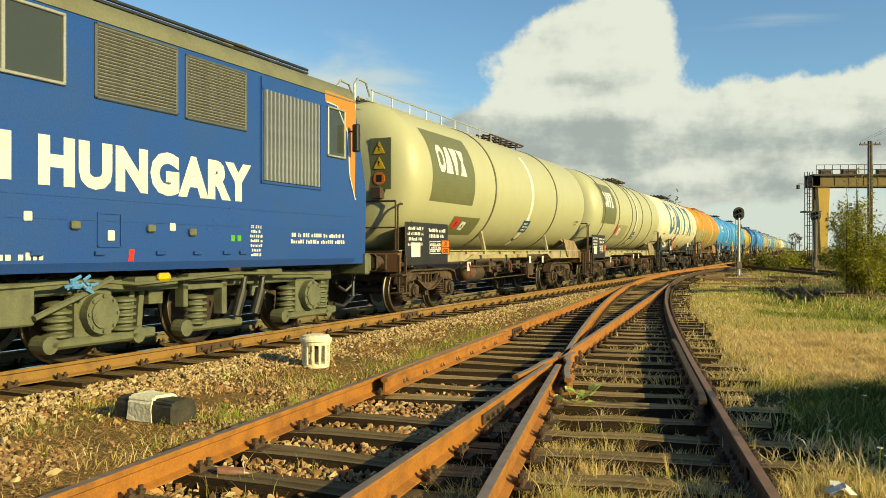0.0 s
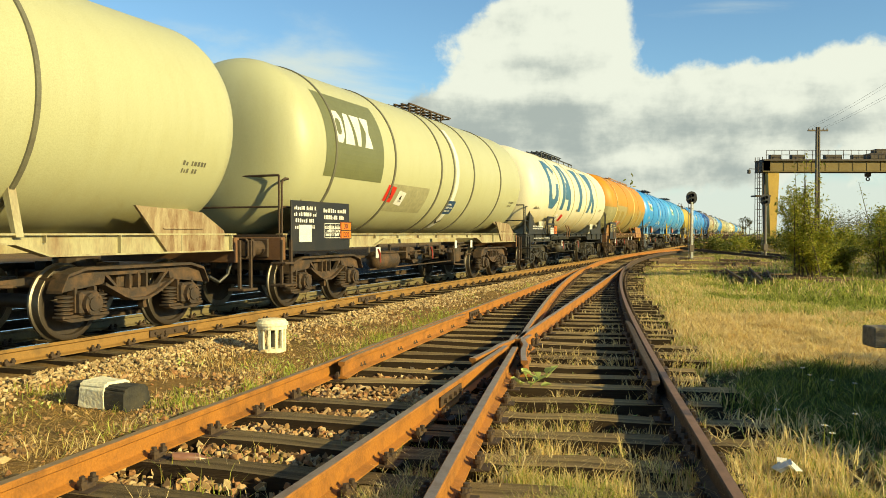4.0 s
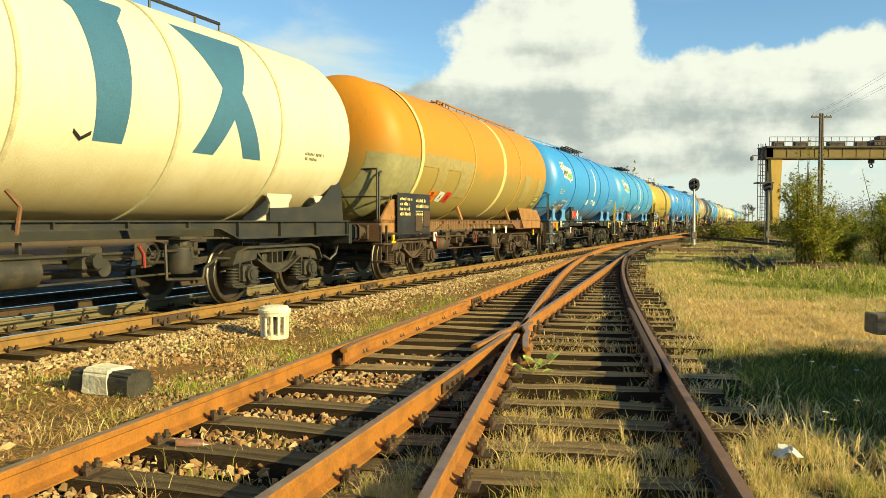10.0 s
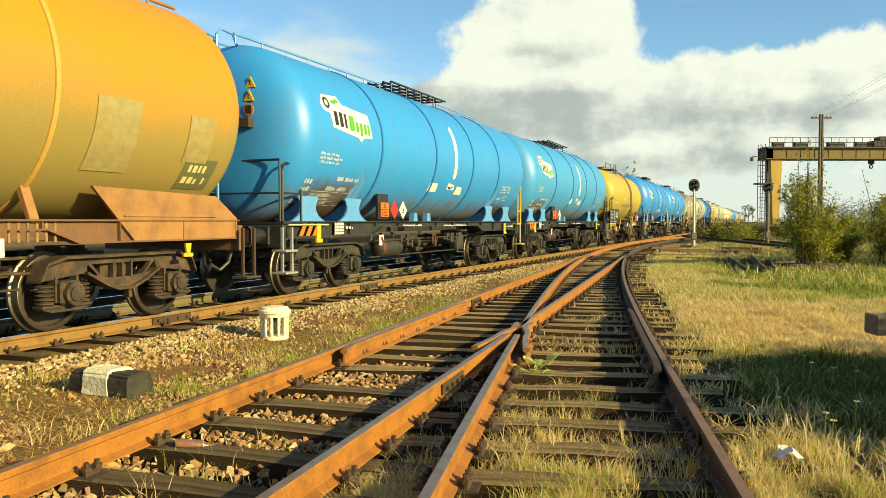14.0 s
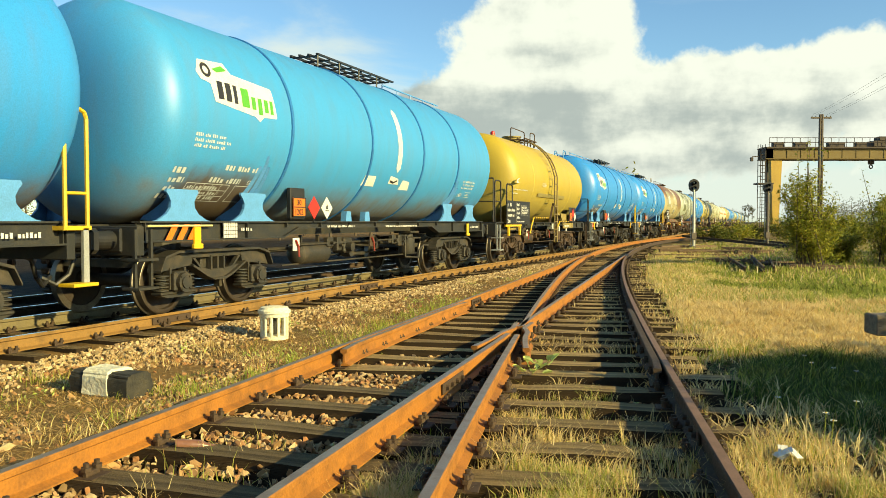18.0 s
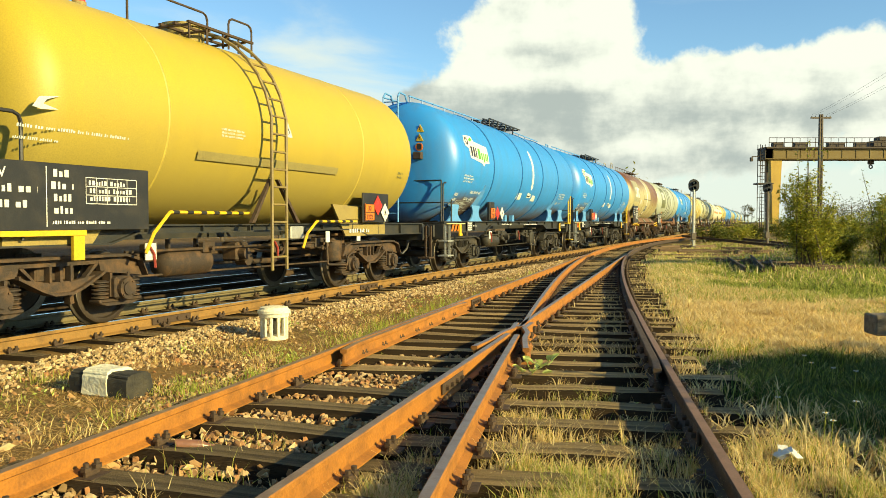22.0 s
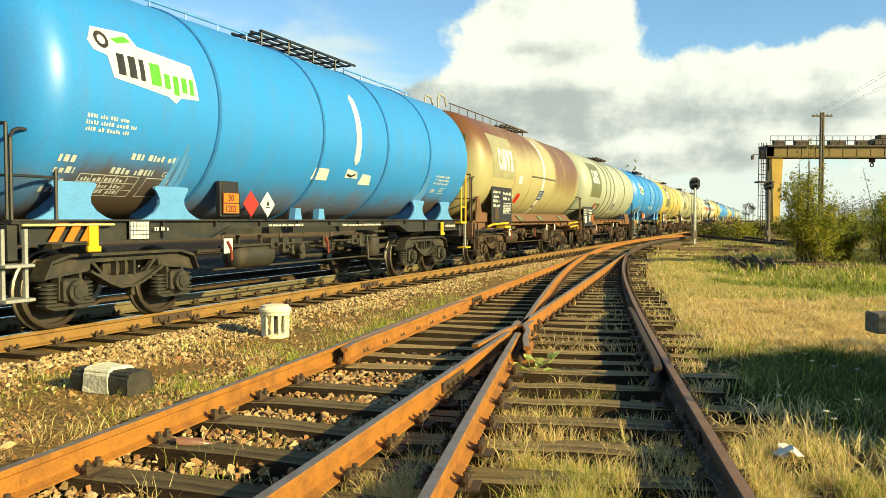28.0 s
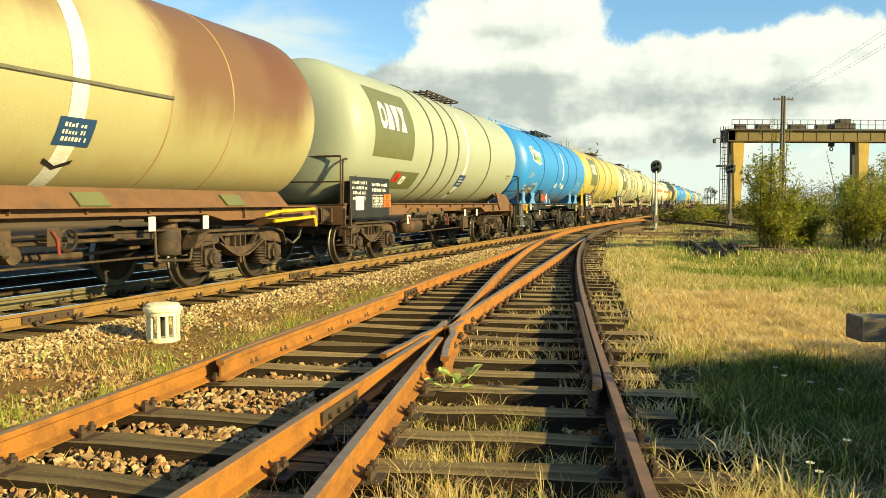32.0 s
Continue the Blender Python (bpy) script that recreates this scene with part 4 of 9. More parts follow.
def add_buffers(root, hl, mat):
    """Two buffers, a hook and a brake hose at each end; hl: half length over the headstocks."""
    for e in (-1, 1):
        b = nb()
        box(b, e * hl - 0.06, e * hl + 0.06, -1.30, 1.30, 0.86, 1.24, 0.01)
        part("headstock", b, mat, root)
        for y in (-0.875, 0.875):
            b = nb()
            box(b, e * hl - 0.03 + e * 0.06, e * hl + 0.03 + e * 0.06, y - 0.18, y + 0.18, 0.90, 1.22, 0.02)
            rod(b, (e * (hl + 0.08), y, 1.06), (e * (hl + 0.38), y, 1.06), 0.125, 18, 0.115)
            rod(b, (e * (hl + 0.38), y, 1.06), (e * (hl + 0.56), y, 1.06), 0.085, 14)
            box(b, e * (hl + 0.56) - 0.02, e * (hl + 0.56) + 0.02, y - 0.24, y + 0.24, 0.90, 1.22, 0.05)
            part("buffer", b, BLACK if mat is DARKFRAME else IRON, root, "round sprung buffer with a wide plate")
        b = nb()
        prism(b, [(e * hl, 1.00), (e * (hl + 0.34), 1.00), (e * (hl + 0.40), 1.08), (e * (hl + 0.34), 1.14), (e * hl, 1.12)], "y", -0.04, 0.04)
        for i in range(3):
            box(b, e * (hl + 0.30) - 0.03, e * (hl + 0.30) + 0.03, -0.06, 0.06, 0.62 + i * 0.13, 0.71 + i * 0.13, 0.02)
        part("coupling_hook", b, IRON, root)
        b = nb()
        pipe(b, [(e * (hl + 0.05), -0.42, 0.92), (e * (hl + 0.22), -0.42, 0.84), (e * (hl + 0.30), -0.40, 0.62), (e * (hl + 0.45), -0.34, 0.50), (e * (hl + 0.62), -0.28, 0.60)], 0.03, 7)
        part("brake_hose", b, BLACK, root)


def add_steps(root, x, mat, treads=2, pale=True):
    b = nb()
    box(b, x - 0.16, x - 0.12, -1.42, -1.38, 0.42, 1.20)
    box(b, x + 0.12, x + 0.16, -1.42, -1.38, 0.42, 1.20)
    for k in range(treads):
        box(b, x - 0.18, x + 0.18, -1.50, -1.22, 0.44 + 0.36 * k, 0.475 + 0.36 * k, 0.005)
    part("foot_steps", b, GALV if pale else mat, root, "hanging steel foot steps")


def loop_rail(b, x0, x1, y, z0, z1, r=0.02):
    c = 0.10
    pipe(b, [(x0, y, z0), (x0, y, z1 - c), (x0 + c * 0.3 * (1 if x1 > x0 else -1), y, z1 - c * 0.3), (x0 + c * (1 if x1 > x0 else -1), y, z1), (x1 - c * (1 if x1 > x0 else -1), y, z1), (x1 - c * 0.3 * (1 if x1 > x0 else -1), y, z1 - c * 0.3), (x1, y, z1 - c), (x1, y, z0)], r, 6)


def end_rails(root, hl, mat, e=-1, high=0.95):
    """Platform at one end with bent tube handrails."""
    b = nb()
    box(b, e * hl, e * (hl - 0.75), -1.28, 1.28, 1.25, 1.285)
    part("end_platform", b, mat, root, "chequered steel end platform")
    for x0, x1, y in ((e * (hl - 0.04), e * (hl - 0.62), -1.24), (e * (hl - 0.04), e * (hl - 0.62), 1.24)):
        b = nb()
        loop_rail(b, x0, x1, y, 1.26, 1.27 + high)
        rod(b, (x0, y, 1.27 + high * 0.5), (x1, y, 1.27 + high * 0.5), 0.016, 6)
        part("handrail", b, mat, root)
    b = nb()
    pipe(b, [(e * (hl - 0.02), -1.20, 1.27), (e * (hl - 0.02), -1.20, 1.27 + high * 1.05), (e * (hl - 0.02), 1.20, 1.27 + high * 1.05), (e * (hl - 0.02), 1.20, 1.27)], 0.02, 6)
    rod(b, (e * (hl - 0.02), -1.20, 1.27 + high * 0.5), (e * (hl - 0.02), 1.20, 1.27 + high * 0.5), 0.016, 6)
    part("end_rail", b, mat, root)


def end_ladder(root, x, mat, y=0.25, top=4.45):
    b = nb()
    for yy in (y - 0.20, y + 0.20):
        pipe(b, [(x, yy, 1.28), (x, yy, top), (x + 0.12, yy, top + 0.12), (x + 0.45, yy, top + 0.10), (x + 0.62, yy, top - 0.16)], 0.024, 6)
    z = 1.5
    while z < top - 0.1:
        rod(b, (x, y - 0.20, z), (x, y + 0.20, z), 0.016, 6)
        z += 0.28
    part("ladder", b, mat, root, "tubular steel end ladder")


def top_walk(root, x0, x1, zt, mat, y0=-0.62, y1=0.35, rail=True, name="walkway"):
    """Grated roof walkway on brackets."""
    b = nb()
    n = 6
    for i in range(n):
        yy = y0 + (y1 - y0) * i / (n - 1)
        box(b, x0, x1, yy - 0.025, yy + 0.025, zt, zt + 0.035)
    x = x0 + 0.05
    while x < x1:
        box(b, x - 0.02, x + 0.02, y0, y1, zt - 0.03, zt)
        x += 0.45
    part(name, b, mat, root, "grated steel roof walkway")
    if rail:
        x = x0 + 0.03
        while x < x1:
            part("walkway_bracket", rod(nb(), (x, y0, zt - 0.22), (x, y0, zt + 0.02), 0.018, 5), mat, root)
            x += (x1 - x0) / 4.02


def hazard_plate(root, x, z, w=0.40, h=0.30, y=-1.34):
    """Orange plate: two numbers between black borders."""
    b = box(nb(), x - w / 2, x + w / 2, y - 0.008, y + 0.008, z - h / 2, z + h / 2, 0.004)
    pl = part("hazard_plate", b, ORANGE, root, "orange plate with 30 over 1202")
    sk = Skin(y=y - 0.009)
    ln = [rect(x - w / 2, x + w / 2, z - 0.008, z + 0.008), rect(x - w / 2, x + w / 2, z - h / 2, z - h / 2 + 0.014), rect(x - w / 2, x + w / 2, z + h / 2 - 0.014, z + h / 2), rect(x - w / 2, x - w / 2 + 0.012, z - h / 2, z + h / 2), rect(x + w / 2 - 0.012, x + w / 2, z - h / 2, z + h / 2)]
    ln.append(words("30", x - 0.085, z + 0.032, 0.135, 0.002, 1.05))
    ln.append(words("1202", x - 0.155, z - h / 2 + 0.034, 0.135, 0.002, 1.0))
    decal("number_print", ln, BLACK, pl, sk, 0.003)


def diamond(root, x, z, s, mat, y=-1.36, mark=None, skin=None):
    nm = "danger_diamond"
    if skin is None:
        b = prism(nb(), [(x - s, z), (x, z - s), (x + s, z), (x, z + s)], "y", y - 0.004, y + 0.004)
        d = part(nm, b, mat, root)
        skin = Skin(y=y - 0.005)
        zz = z
    else:
        zz = skin.v(z)
        k = s * 0.75
        d = decal(nm, [poly([(x - k * 1.1, zz - k * 0.75), (x + k * 0.85, zz - k * 0.95), (x + k * 1.1, zz + k * 0.75), (x - k * 0.85, zz + k * 0.95)])], mat, root, skin, 0.006)
    if mark is not None:
        decal("symbol", [poly([(x - s * 0.18, zz - s * 0.1), (x + s * 0.2, zz - s * 0.1), (x + s * 0.08, zz + s * 0.35), (x - s * 0.02, zz + s * 0.12), (x - s * 0.14, zz + s * 0.25)]),
                         rect(x - s * 0.3, x + s * 0.3, zz - s * 0.28, zz - s * 0.2)], mark, d, skin, 0.009 if skin.r else 0.003)
    return d


def brake_gear(root, kit, tank_x=0.4, seed=1, wide=1.0):
    """Air reservoir, valve, handwheel, rods and pipes under the middle of the frame."""
    rg = random.Random(seed)
    mat = BOGIE if kit == "grey" else BOGIE_RUST
    b = nb()
    lathe(b, [(tank_x - 0.55, 0), (tank_x - 0.53, 0.12), (tank_x - 0.45, 0.20), (tank_x + 0.45, 0.20), (tank_x + 0.53, 0.12), (tank_x + 0.55, 0)], 20, (0, -0.85, 0.72))
    part("air_reservoir", b, mat, root, "brake air reservoir slung under the frame", True)
    for dx in (-0.3, 0.3):
        part("reservoir_strap", box(nb(), tank_x + dx - 0.02, tank_x + dx + 0.02, -0.88, -0.82, 0.90, 1.05), mat, root)
    vx = tank_x + 1.25
    b = nb()
    box(b, vx - 0.16, vx + 0.16, -1.0, -0.7, 0.68, 0.98, 0.03)
    rod(b, (vx - 0.05, -1.0, 0.80), (vx - 0.05, -1.12, 0.80), 0.09, 12)
    rod(b, (vx + 0.22, -0.95, 0.70), (vx + 0.22, -0.75, 0.70), 0.11, 12)
    part("brake_valve", b, mat, root)
    hx = tank_x + 2.1
    b = nb()
    lathe(b, [(-1.16, 0.13), (-1.13, 0.155), (-1.10, 0.13), (-1.13, 0.115), (-1.16, 0.13)], 18, (hx, 0, 0.86), "y")
    for a in (0, 2.09, 4.19):
        rod(b, (hx, -1.13, 0.86), (hx + 0.13 * math.cos(a), -1.13, 0.86 + 0.13 * math.sin(a)), 0.012, 5)
    rod(b, (hx, -1.15, 0.86), (hx, -0.7, 0.86), 0.03, 8)
    part("hand_wheel", b, mat, root, "small brake hand wheel")
    b = nb()
    for yy, zz, r in ((-1.02, 0.90, 0.02), (-0.6, 0.80, 0.03), (0.4, 0.74, 0.035), (-0.9, 0.56, 0.016)):
        rod(b, (-2.9 * wide, yy, zz + rg.uniform(-0.03, 0.03)), (2.9 * wide, yy, zz + rg.uniform(-0.03, 0.03)), r, 6)
    part("brake_rod", b, mat, root)
    for i in range(5):
        x = rg.uniform(-2.6, 2.8) * wide
        b = nb()
        w, h = rg.uniform(0.07, 0.2), rg.uniform(0.10, 0.28)
        box(b, x - w, x + w, -1.05, -0.95, 1.0 - h, 1.0, 0.012)
        rod(b, (x, -1.05, 1.0 - h * 0.6), (x, -1.12, 1.0 - h * 0.6), 0.03, 8)
        part("brake_bracket", b, mat, root)
    # upright brake cylinder with its pipe loop, slack adjuster and long levers
    cx = tank_x + 4.2 if tank_x < -1.0 else tank_x + 2.9
    b = nb()
    lathe(b, [(0.55, 0.0), (0.55, 0.17), (0.60, 0.19), (0.92, 0.19), (0.95, 0.15), (1.04, 0.15), (1.04, 0.0)], 18, (cx, -0.92, 0), "z")
    box(b, cx - 0.24, cx + 0.24, -1.14, -0.7, 1.03, 1.08, 0.01)
    part("brake_cylinder", b, mat, root, "upright brake cylinder under the frame", True)
    b = nb()
    pipe(b, [(cx - 0.5, -1.10, 0.98), (cx - 0.5, -1.12, 0.50), (cx + 0.25, -1.12, 0.46), (cx + 0.32, -1.10, 0.62), (cx + 0.62, -1.08, 0.74), (cx + 1.0, -1.05, 0.72)], 0.022, 6)
    part("brake_pipe", b, mat, root)
    b = nb()
    rod(b, (cx - 2.2, -0.35, 0.62), (cx - 1.1, -0.35, 0.60), 0.055, 10)
    rod(b, (cx - 3.4, -0.35, 0.63), (cx - 2.2, -0.35, 0.62), 0.025, 6)
    rod(b, (cx - 1.1, -0.35, 0.60), (cx - 0.1, -0.5, 0.66), 0.025, 6)
    part("slack_adjuster", b, mat, root)
    b = nb()
    prism(b, [(cx + 0.3, 0.60), (cx + 1.5, 0.70), (cx + 1.5, 0.78), (cx + 0.3, 0.72)], "y", -0.66, -0.62)
    part("brake_lever", b, mat, root)
    b = prism(nb(), [(cx - 1.2, 0.84), (cx - 0.4, 0.80), (cx - 0.4, 0.88), (cx - 1.2, 0.90)], "y", -1.02, -0.98)
    part("brake_lever", b, mat, root)
    for q in (cx - 0.75, cx + 0.45) if kit == "rusty" else ():
        part("brake_tag", box(nb(), q - 0.07, q + 0.07, -1.27, -1.255, 0.92, 1.12, 0.004), WHITE, root, "small white brake plate")
    # changeover levers with red and white tags
    for i, x in enumerate((tank_x - 1.1, tank_x + 1.75)):
        b = nb()
        box(b, x - 0.10, x + 0.10, -1.27, -1.25, 0.80, 1.02, 0.005)
        pl = part("brake_plate", b, WHITE if i == 0 else IRON, root)
        b = nb()
        pipe(b, [(x - 0.05, -1.29, 0.98), (x + 0.03, -1.29, 0.88), (x + 0.05, -1.29, 0.70)], 0.018, 6)
        part("lever", b, LEVER_RED, pl, "dull red changeover lever")


def barrel(root, half, R, zc, paint, rings, ring_mat, lx=0.0, knee=0.55, label=""):
    prof = [(-half, 0)]
    depth = 0.62
    for i in range(1, 12):
        a = math.pi / 2 * i / 11
        prof.append((-half + depth * (1 - math.cos(a)) ** 1.0, R * math.sin(a) ** knee))
    prof = prof + [(-x, r) for x, r in reversed(prof)]
    t = part("tank", lathe(nb(), [(x + lx, r) for x, r in prof], 72, (0, 0, zc)), paint, root, label, True)
    for x in rings:
        b = lathe(nb(), [(x - 0.035, R - 0.01), (x - 0.03, R + 0.022), (x + 0.03, R + 0.022), (x + 0.035, R - 0.01)], 72, (0, 0, zc))
        part("tank_band", b, ring_mat, t, "", True)
    return t


def sole_bars(root, hl, z0, z1, mat, y=1.22, waist=3.3):
    """Sole bars: deep over the bogies, a shallow channel between them."""
    zm = z1 - 0.12
    low = [(-hl, z0), (-waist - 0.1, z0), (-waist + 0.35, zm), (waist - 0.35, zm), (waist + 0.1, z0), (hl, z0)]
    for s in (-1, 1):
        b = nb()
        yy = s * y
        prism(b, low + [(hl, z1), (-hl, z1)], "y", yy - 0.012, yy + 0.012)
        box(b, -hl, hl, yy - 0.07, yy + 0.07, z1 - 0.02, z1 + 0.002)
        for (xa, za), (xb, zb) in zip(low, low[1:]):
            prism(b, [(xa, za - 0.002), (xb, zb - 0.002), (xb, zb + 0.02), (xa, za + 0.02)], "y", yy - 0.07, yy + 0.07)
        n = int(2 * hl / 1.1)
        for i in range(n + 1):
            x = -hl + 0.1 + (2 * hl - 0.2) * i / n
            box(b, x - 0.008, x + 0.008, yy - 0.065, yy + 0.065, (z0 if abs(x) > waist + 0.1 else zm) + 0.02, z1 - 0.02)
        part("sole_bar", b, mat, root, "steel sole bar of the underframe")
    b = nb()
    for i in range(7):
        x = -hl + 0.6 + (2 * hl - 1.2) * i / 6
        box(b, x - 0.06, x + 0.06, -y + 0.08, y - 0.08, (z0 if abs(x) > waist else zm) + 0.01, z1 - 0.04)
    box(b, -hl, hl, -0.25, 0.25, z0 + 0.02, z1 - 0.04)
    part("underframe", b, mat, root)


def saddle_leg(root, x, w, mat, R, zc, foot=1.27, ribs=False):
    """Pressed-steel tank support on each flank: wide concave foot, narrow neck, head flared along the barrel; ribs climb the flank."""
    k = w / 0.6
    for s in (-1, 1):
        b = nb()
        side = [(0.80, foot), (0.54, foot + 0.05), (0.36, foot + 0.13), (0.27, foot + 0.22), (0.26, foot + 0.30), (0.31, foot + 0.38), (0.36, foot + 0.43), (0.34, foot + 0.47)]
        pts = [(x - a * k, z) for a, z in side] + [(x + a * k, z) for a, z in reversed(side)]
        prism(b, pts, "y", s * 1.20 - 0.02, s * 1.20 + 0.02)
        for a in (-0.10, 0.10):
            prism(b, [(s * 1.20, foot), (s * 0.55, foot + 0.05), (s * 1.0, foot + 0.42), (s * 1.20, foot + 0.46)], "x", x + a * k - 0.012, x + a * k + 0.012)
        for a in (-0.16, 0.02, 0.16) if ribs else ():
            prev = None
            for i in range(6):
                an = radians(-44 + (5.2 - 9 * abs(a)) * i)
                hw = 0.05 * k * (1 - 0.12 * i)
                xx = x + a * k * (1 - 0.05 * i)
                cur = [b.verts.new((xx + dx, s * (R + h) * math.cos(an), zc + (R + h) * math.sin(an))) for dx, h in ((-hw, 0.002), (0, 0.04), (hw, 0.002))]
                if prev:
                    b.faces.new((prev[0], prev[1], cur[1], cur[0])), b.faces.new((prev[1], prev[2], cur[2], cur[1]))
                prev = cur
        part("tank_saddle", b, mat, root, "concave pressed-steel tank saddle")


def skirt(root, x0, x1, mat, z0=1.24, z1=1.72, slope=0.5, e=1, R=1.46, zc=2.72):
    """Boxed end cradle with a sloping shoulder that carries the barrel."""
    for s in (-1, 1):
        b = nb()
        prism(b, [(x0 + slope, z0 - 0.22), (x1, z0 - 0.22), (x1, z0 + 0.08), (x1 - 0.5, z1 - 0.06), (x0, z1)] if e > 0 else [(x0, z0 - 0.22), (x1 - slope, z0 - 0.22), (x1, z1), (x0 + 0.5, z1 - 0.06), (x0, z0 + 0.08)], "y", s * 1.26 - 0.02, s * 1.26 + 0.02)
        prism(b, [(s * 1.26, z0 + 0.10), (s * 1.30, z0 + 0.10), (s * 1.02, z1), (s * 0.98, z1)], "x", min(x0, x1) + 0.5, max(x0, x1) - 0.5)
        part("cradle", b, mat, root, "boxed steel tank cradle")


def bevelled_board(root, x0, x1, z0, z1, y, mat, seed, wr=WHITE, rows=5):
    b = box(nb(), x0, x1, y - 0.012, y + 0.012, z0, z1, 0.006)
    bd = part("data_board", b, mat, root, "black lettering board with white marks")
    sk = Skin(y=y - 0.013)
    w, h = x1 - x0, z1 - z0
    out = bars(x0 + 0.08, x0 + w * 0.42, z0 + h * 0.42, z1 - h * 0.08, rows - 1, seed) + bars(x0 + w * 0.52, x1 - 0.08, z0 + h * 0.62, z1 - h * 0.10, 2, seed + 1)
    gx0, gx1, gz0, gz1 = x0 + w * 0.54, x1 - w * 0.06, z0 + h * 0.26, z0 + h * 0.56
    for i in range(5):
        x = gx0 + (gx1 - gx0) * i / 4
        out.append(rect(x - 0.006, x + 0.006, gz0, gz1))
    for i in range(4):
        z = gz0 + (gz1 - gz0) * i / 3
        out.append(rect(gx0, gx1, z - 0.006, z + 0.006))
    out += bars(gx0 + 0.02, gx1, gz0 + 0.02, gz1 - 0.02, 3, seed + 2)
    decal("writing", out, wr, bd, sk, 0.003)
    return bd


def ladder_signs(root, half, y=-0.55, z=3.25, lx=0.0, back=None, size=1.0, dome=None):
    """Column of overhead-wire warning stickers on the domed end."""
    x = -half + lx - 0.02
    if back is not None:
        part("sticker_board", box(nb(), x + 0.005, x + 0.03, y - 0.26, y + 0.22, z - 0.50, z + 0.52), back, root)
    for i, (kind, mat) in enumerate((("t", YELLOW), ("t", YELLOW), ("r", ORANGE))):
        zz = z + (0.32 - 0.30 * i) * size
        if dome is not None:        # radius, axis height, knee and shift of the domed end
            r = math.hypot(y, zz - dome[1]) / dome[0]
            x = -half + dome[3] + 0.62 * (1 - math.sqrt(1 - r ** (2 / dome[2]))) - 0.02
        b = nb()
        q = 0.13 * size
        if kind == "t":
            prism(b, [(y - q, zz - 0.85 * q), (y + q, zz - 0.85 * q), (y, zz + q)], "x", x - 0.006, x + 0.02)
        else:
            rod(b, (x - 0.006, y, zz), (x + 0.02, y, zz), q, 18)
        st = part("warning_sticker", b, mat, root)
        b = nb()
        if kind == "t":
            prism(b, [(y - 0.03, zz - 0.06), (y + 0.02, zz - 0.02), (y - 0.01, zz), (y + 0.03, zz + 0.06), (y - 0.02, zz + 0.01), (y + 0.01, zz - 0.01)], "x", x - 0.009, x - 0.007)
        else:
            box(b, x - 0.009, x - 0.007, y - 0.06, y + 0.06, zz - 0.07, zz + 0.07)
        part("symbol", b, BLACK, st)
    part("document_box", box(nb(), x - 0.12, x + 0.05, y - 0.09, y + 0.12, z - 0.68 * size, z - 0.46 * size, 0.01), IRON, root)

# ---- the train: wagon kinds ----
BAND_DARK = coat("dark_band", (0.128, 0.12, 0.08), (0.07, 0.06, 0.045), 0.6, 0.0, 5, 0.6, 50, 0.1)
BAND_PALE = coat("pale_band", (0.50, 0.46, 0.30), (0.30, 0.25, 0.15), 0.5, 0.0, 5, 0.6, 50, 0.1)
BAND_BLUE = coat("blue_band", (0.024, 0.16, 0.416), (0.016, 0.064, 0.136), 0.4, 0.0, 5, 0.6, 50, 0.1)
KHAKI = coat("khaki_panel", (0.128, 0.136, 0.06), (0.096, 0.1, 0.048), 0.5, 0.0, 2, 0.5, 50, 0.04)
KHAKI_PALE = coat("pale_khaki_panel", (0.288, 0.272, 0.16), (0.224, 0.208, 0.12), 0.5, 0.0, 2, 0.5, 12, 0.02)
BRAND_BLUE = coat("teal_blue_letters", (0.044, 0.136, 0.224), (0.04, 0.104, 0.176), 0.45, 0.0, 2, 0.5, 50, 0.04)
CREAM_SILL = coat("cream_sill_paint", (0.34, 0.31, 0.185), (0.18, 0.105, 0.055), 0.6, 0.0, 3, 0.9, 50, 0.1, (1, 1, 0.3))
CRADLE_DIRT = coat("rust_streaked_cream_paint", (0.33, 0.27, 0.16), (0.15, 0.075, 0.034), 0.7, 0.0, 3, 0.95, 50, 0.15, (2, 1, 0.5), 0.38, 0.62)
RUST_SILL = coat("rusty_frame_paint", (0.16, 0.076, 0.034), (0.09, 0.05, 0.03), 0.75, 0.0, 3, 0.8, 50, 0.2)
ORANGE_SILL = coat("rusty_orange_paint", (0.32, 0.152, 0.048), (0.16, 0.084, 0.036), 0.7, 0.0, 3, 0.8, 50, 0.15)
PATCH_GREY = coat("grey_green_repaint", (0.26, 0.24, 0.12), (0.21, 0.185, 0.085), 0.6, 0.0, 2, 0.5, 9, 0.02)
SILL_STREAK = coat("streaky_khaki_sill", (0.272, 0.184, 0.08), (0.112, 0.064, 0.032), 0.75, 0.0, 3, 0.9, 40, 0.1, (3, 1, 0.3))
BLUE_TRIM = coat("blue_fittings", (0.096, 0.288, 0.576), (0.072, 0.192, 0.336), 0.4, 0.0, 5, 0.5, 50, 0.05)
STRIPE_Y = coat("pale_yellow_stripe", (0.656, 0.544, 0.24), (0.528, 0.4, 0.16), 0.5, 0.0, 4, 0.5, 50, 0.04)
GREEN = coat("green_print", (0.08, 0.336, 0.032), (0.056, 0.24, 0.024), 0.5, 0.0, 4, 0.3, 50, 0.0)
LABEL_BLUE = coat("dark_blue_label", (0.016, 0.056, 0.144), (0.024, 0.064, 0.128), 0.5, 0.0, 4, 0.4, 50, 0.0)
WHITE_SADDLE = coat("pale_saddle_paint", (0.48, 0.464, 0.384), (0.288, 0.24, 0.16), 0.6, 0.0, 3, 0.7, 50, 0.1)
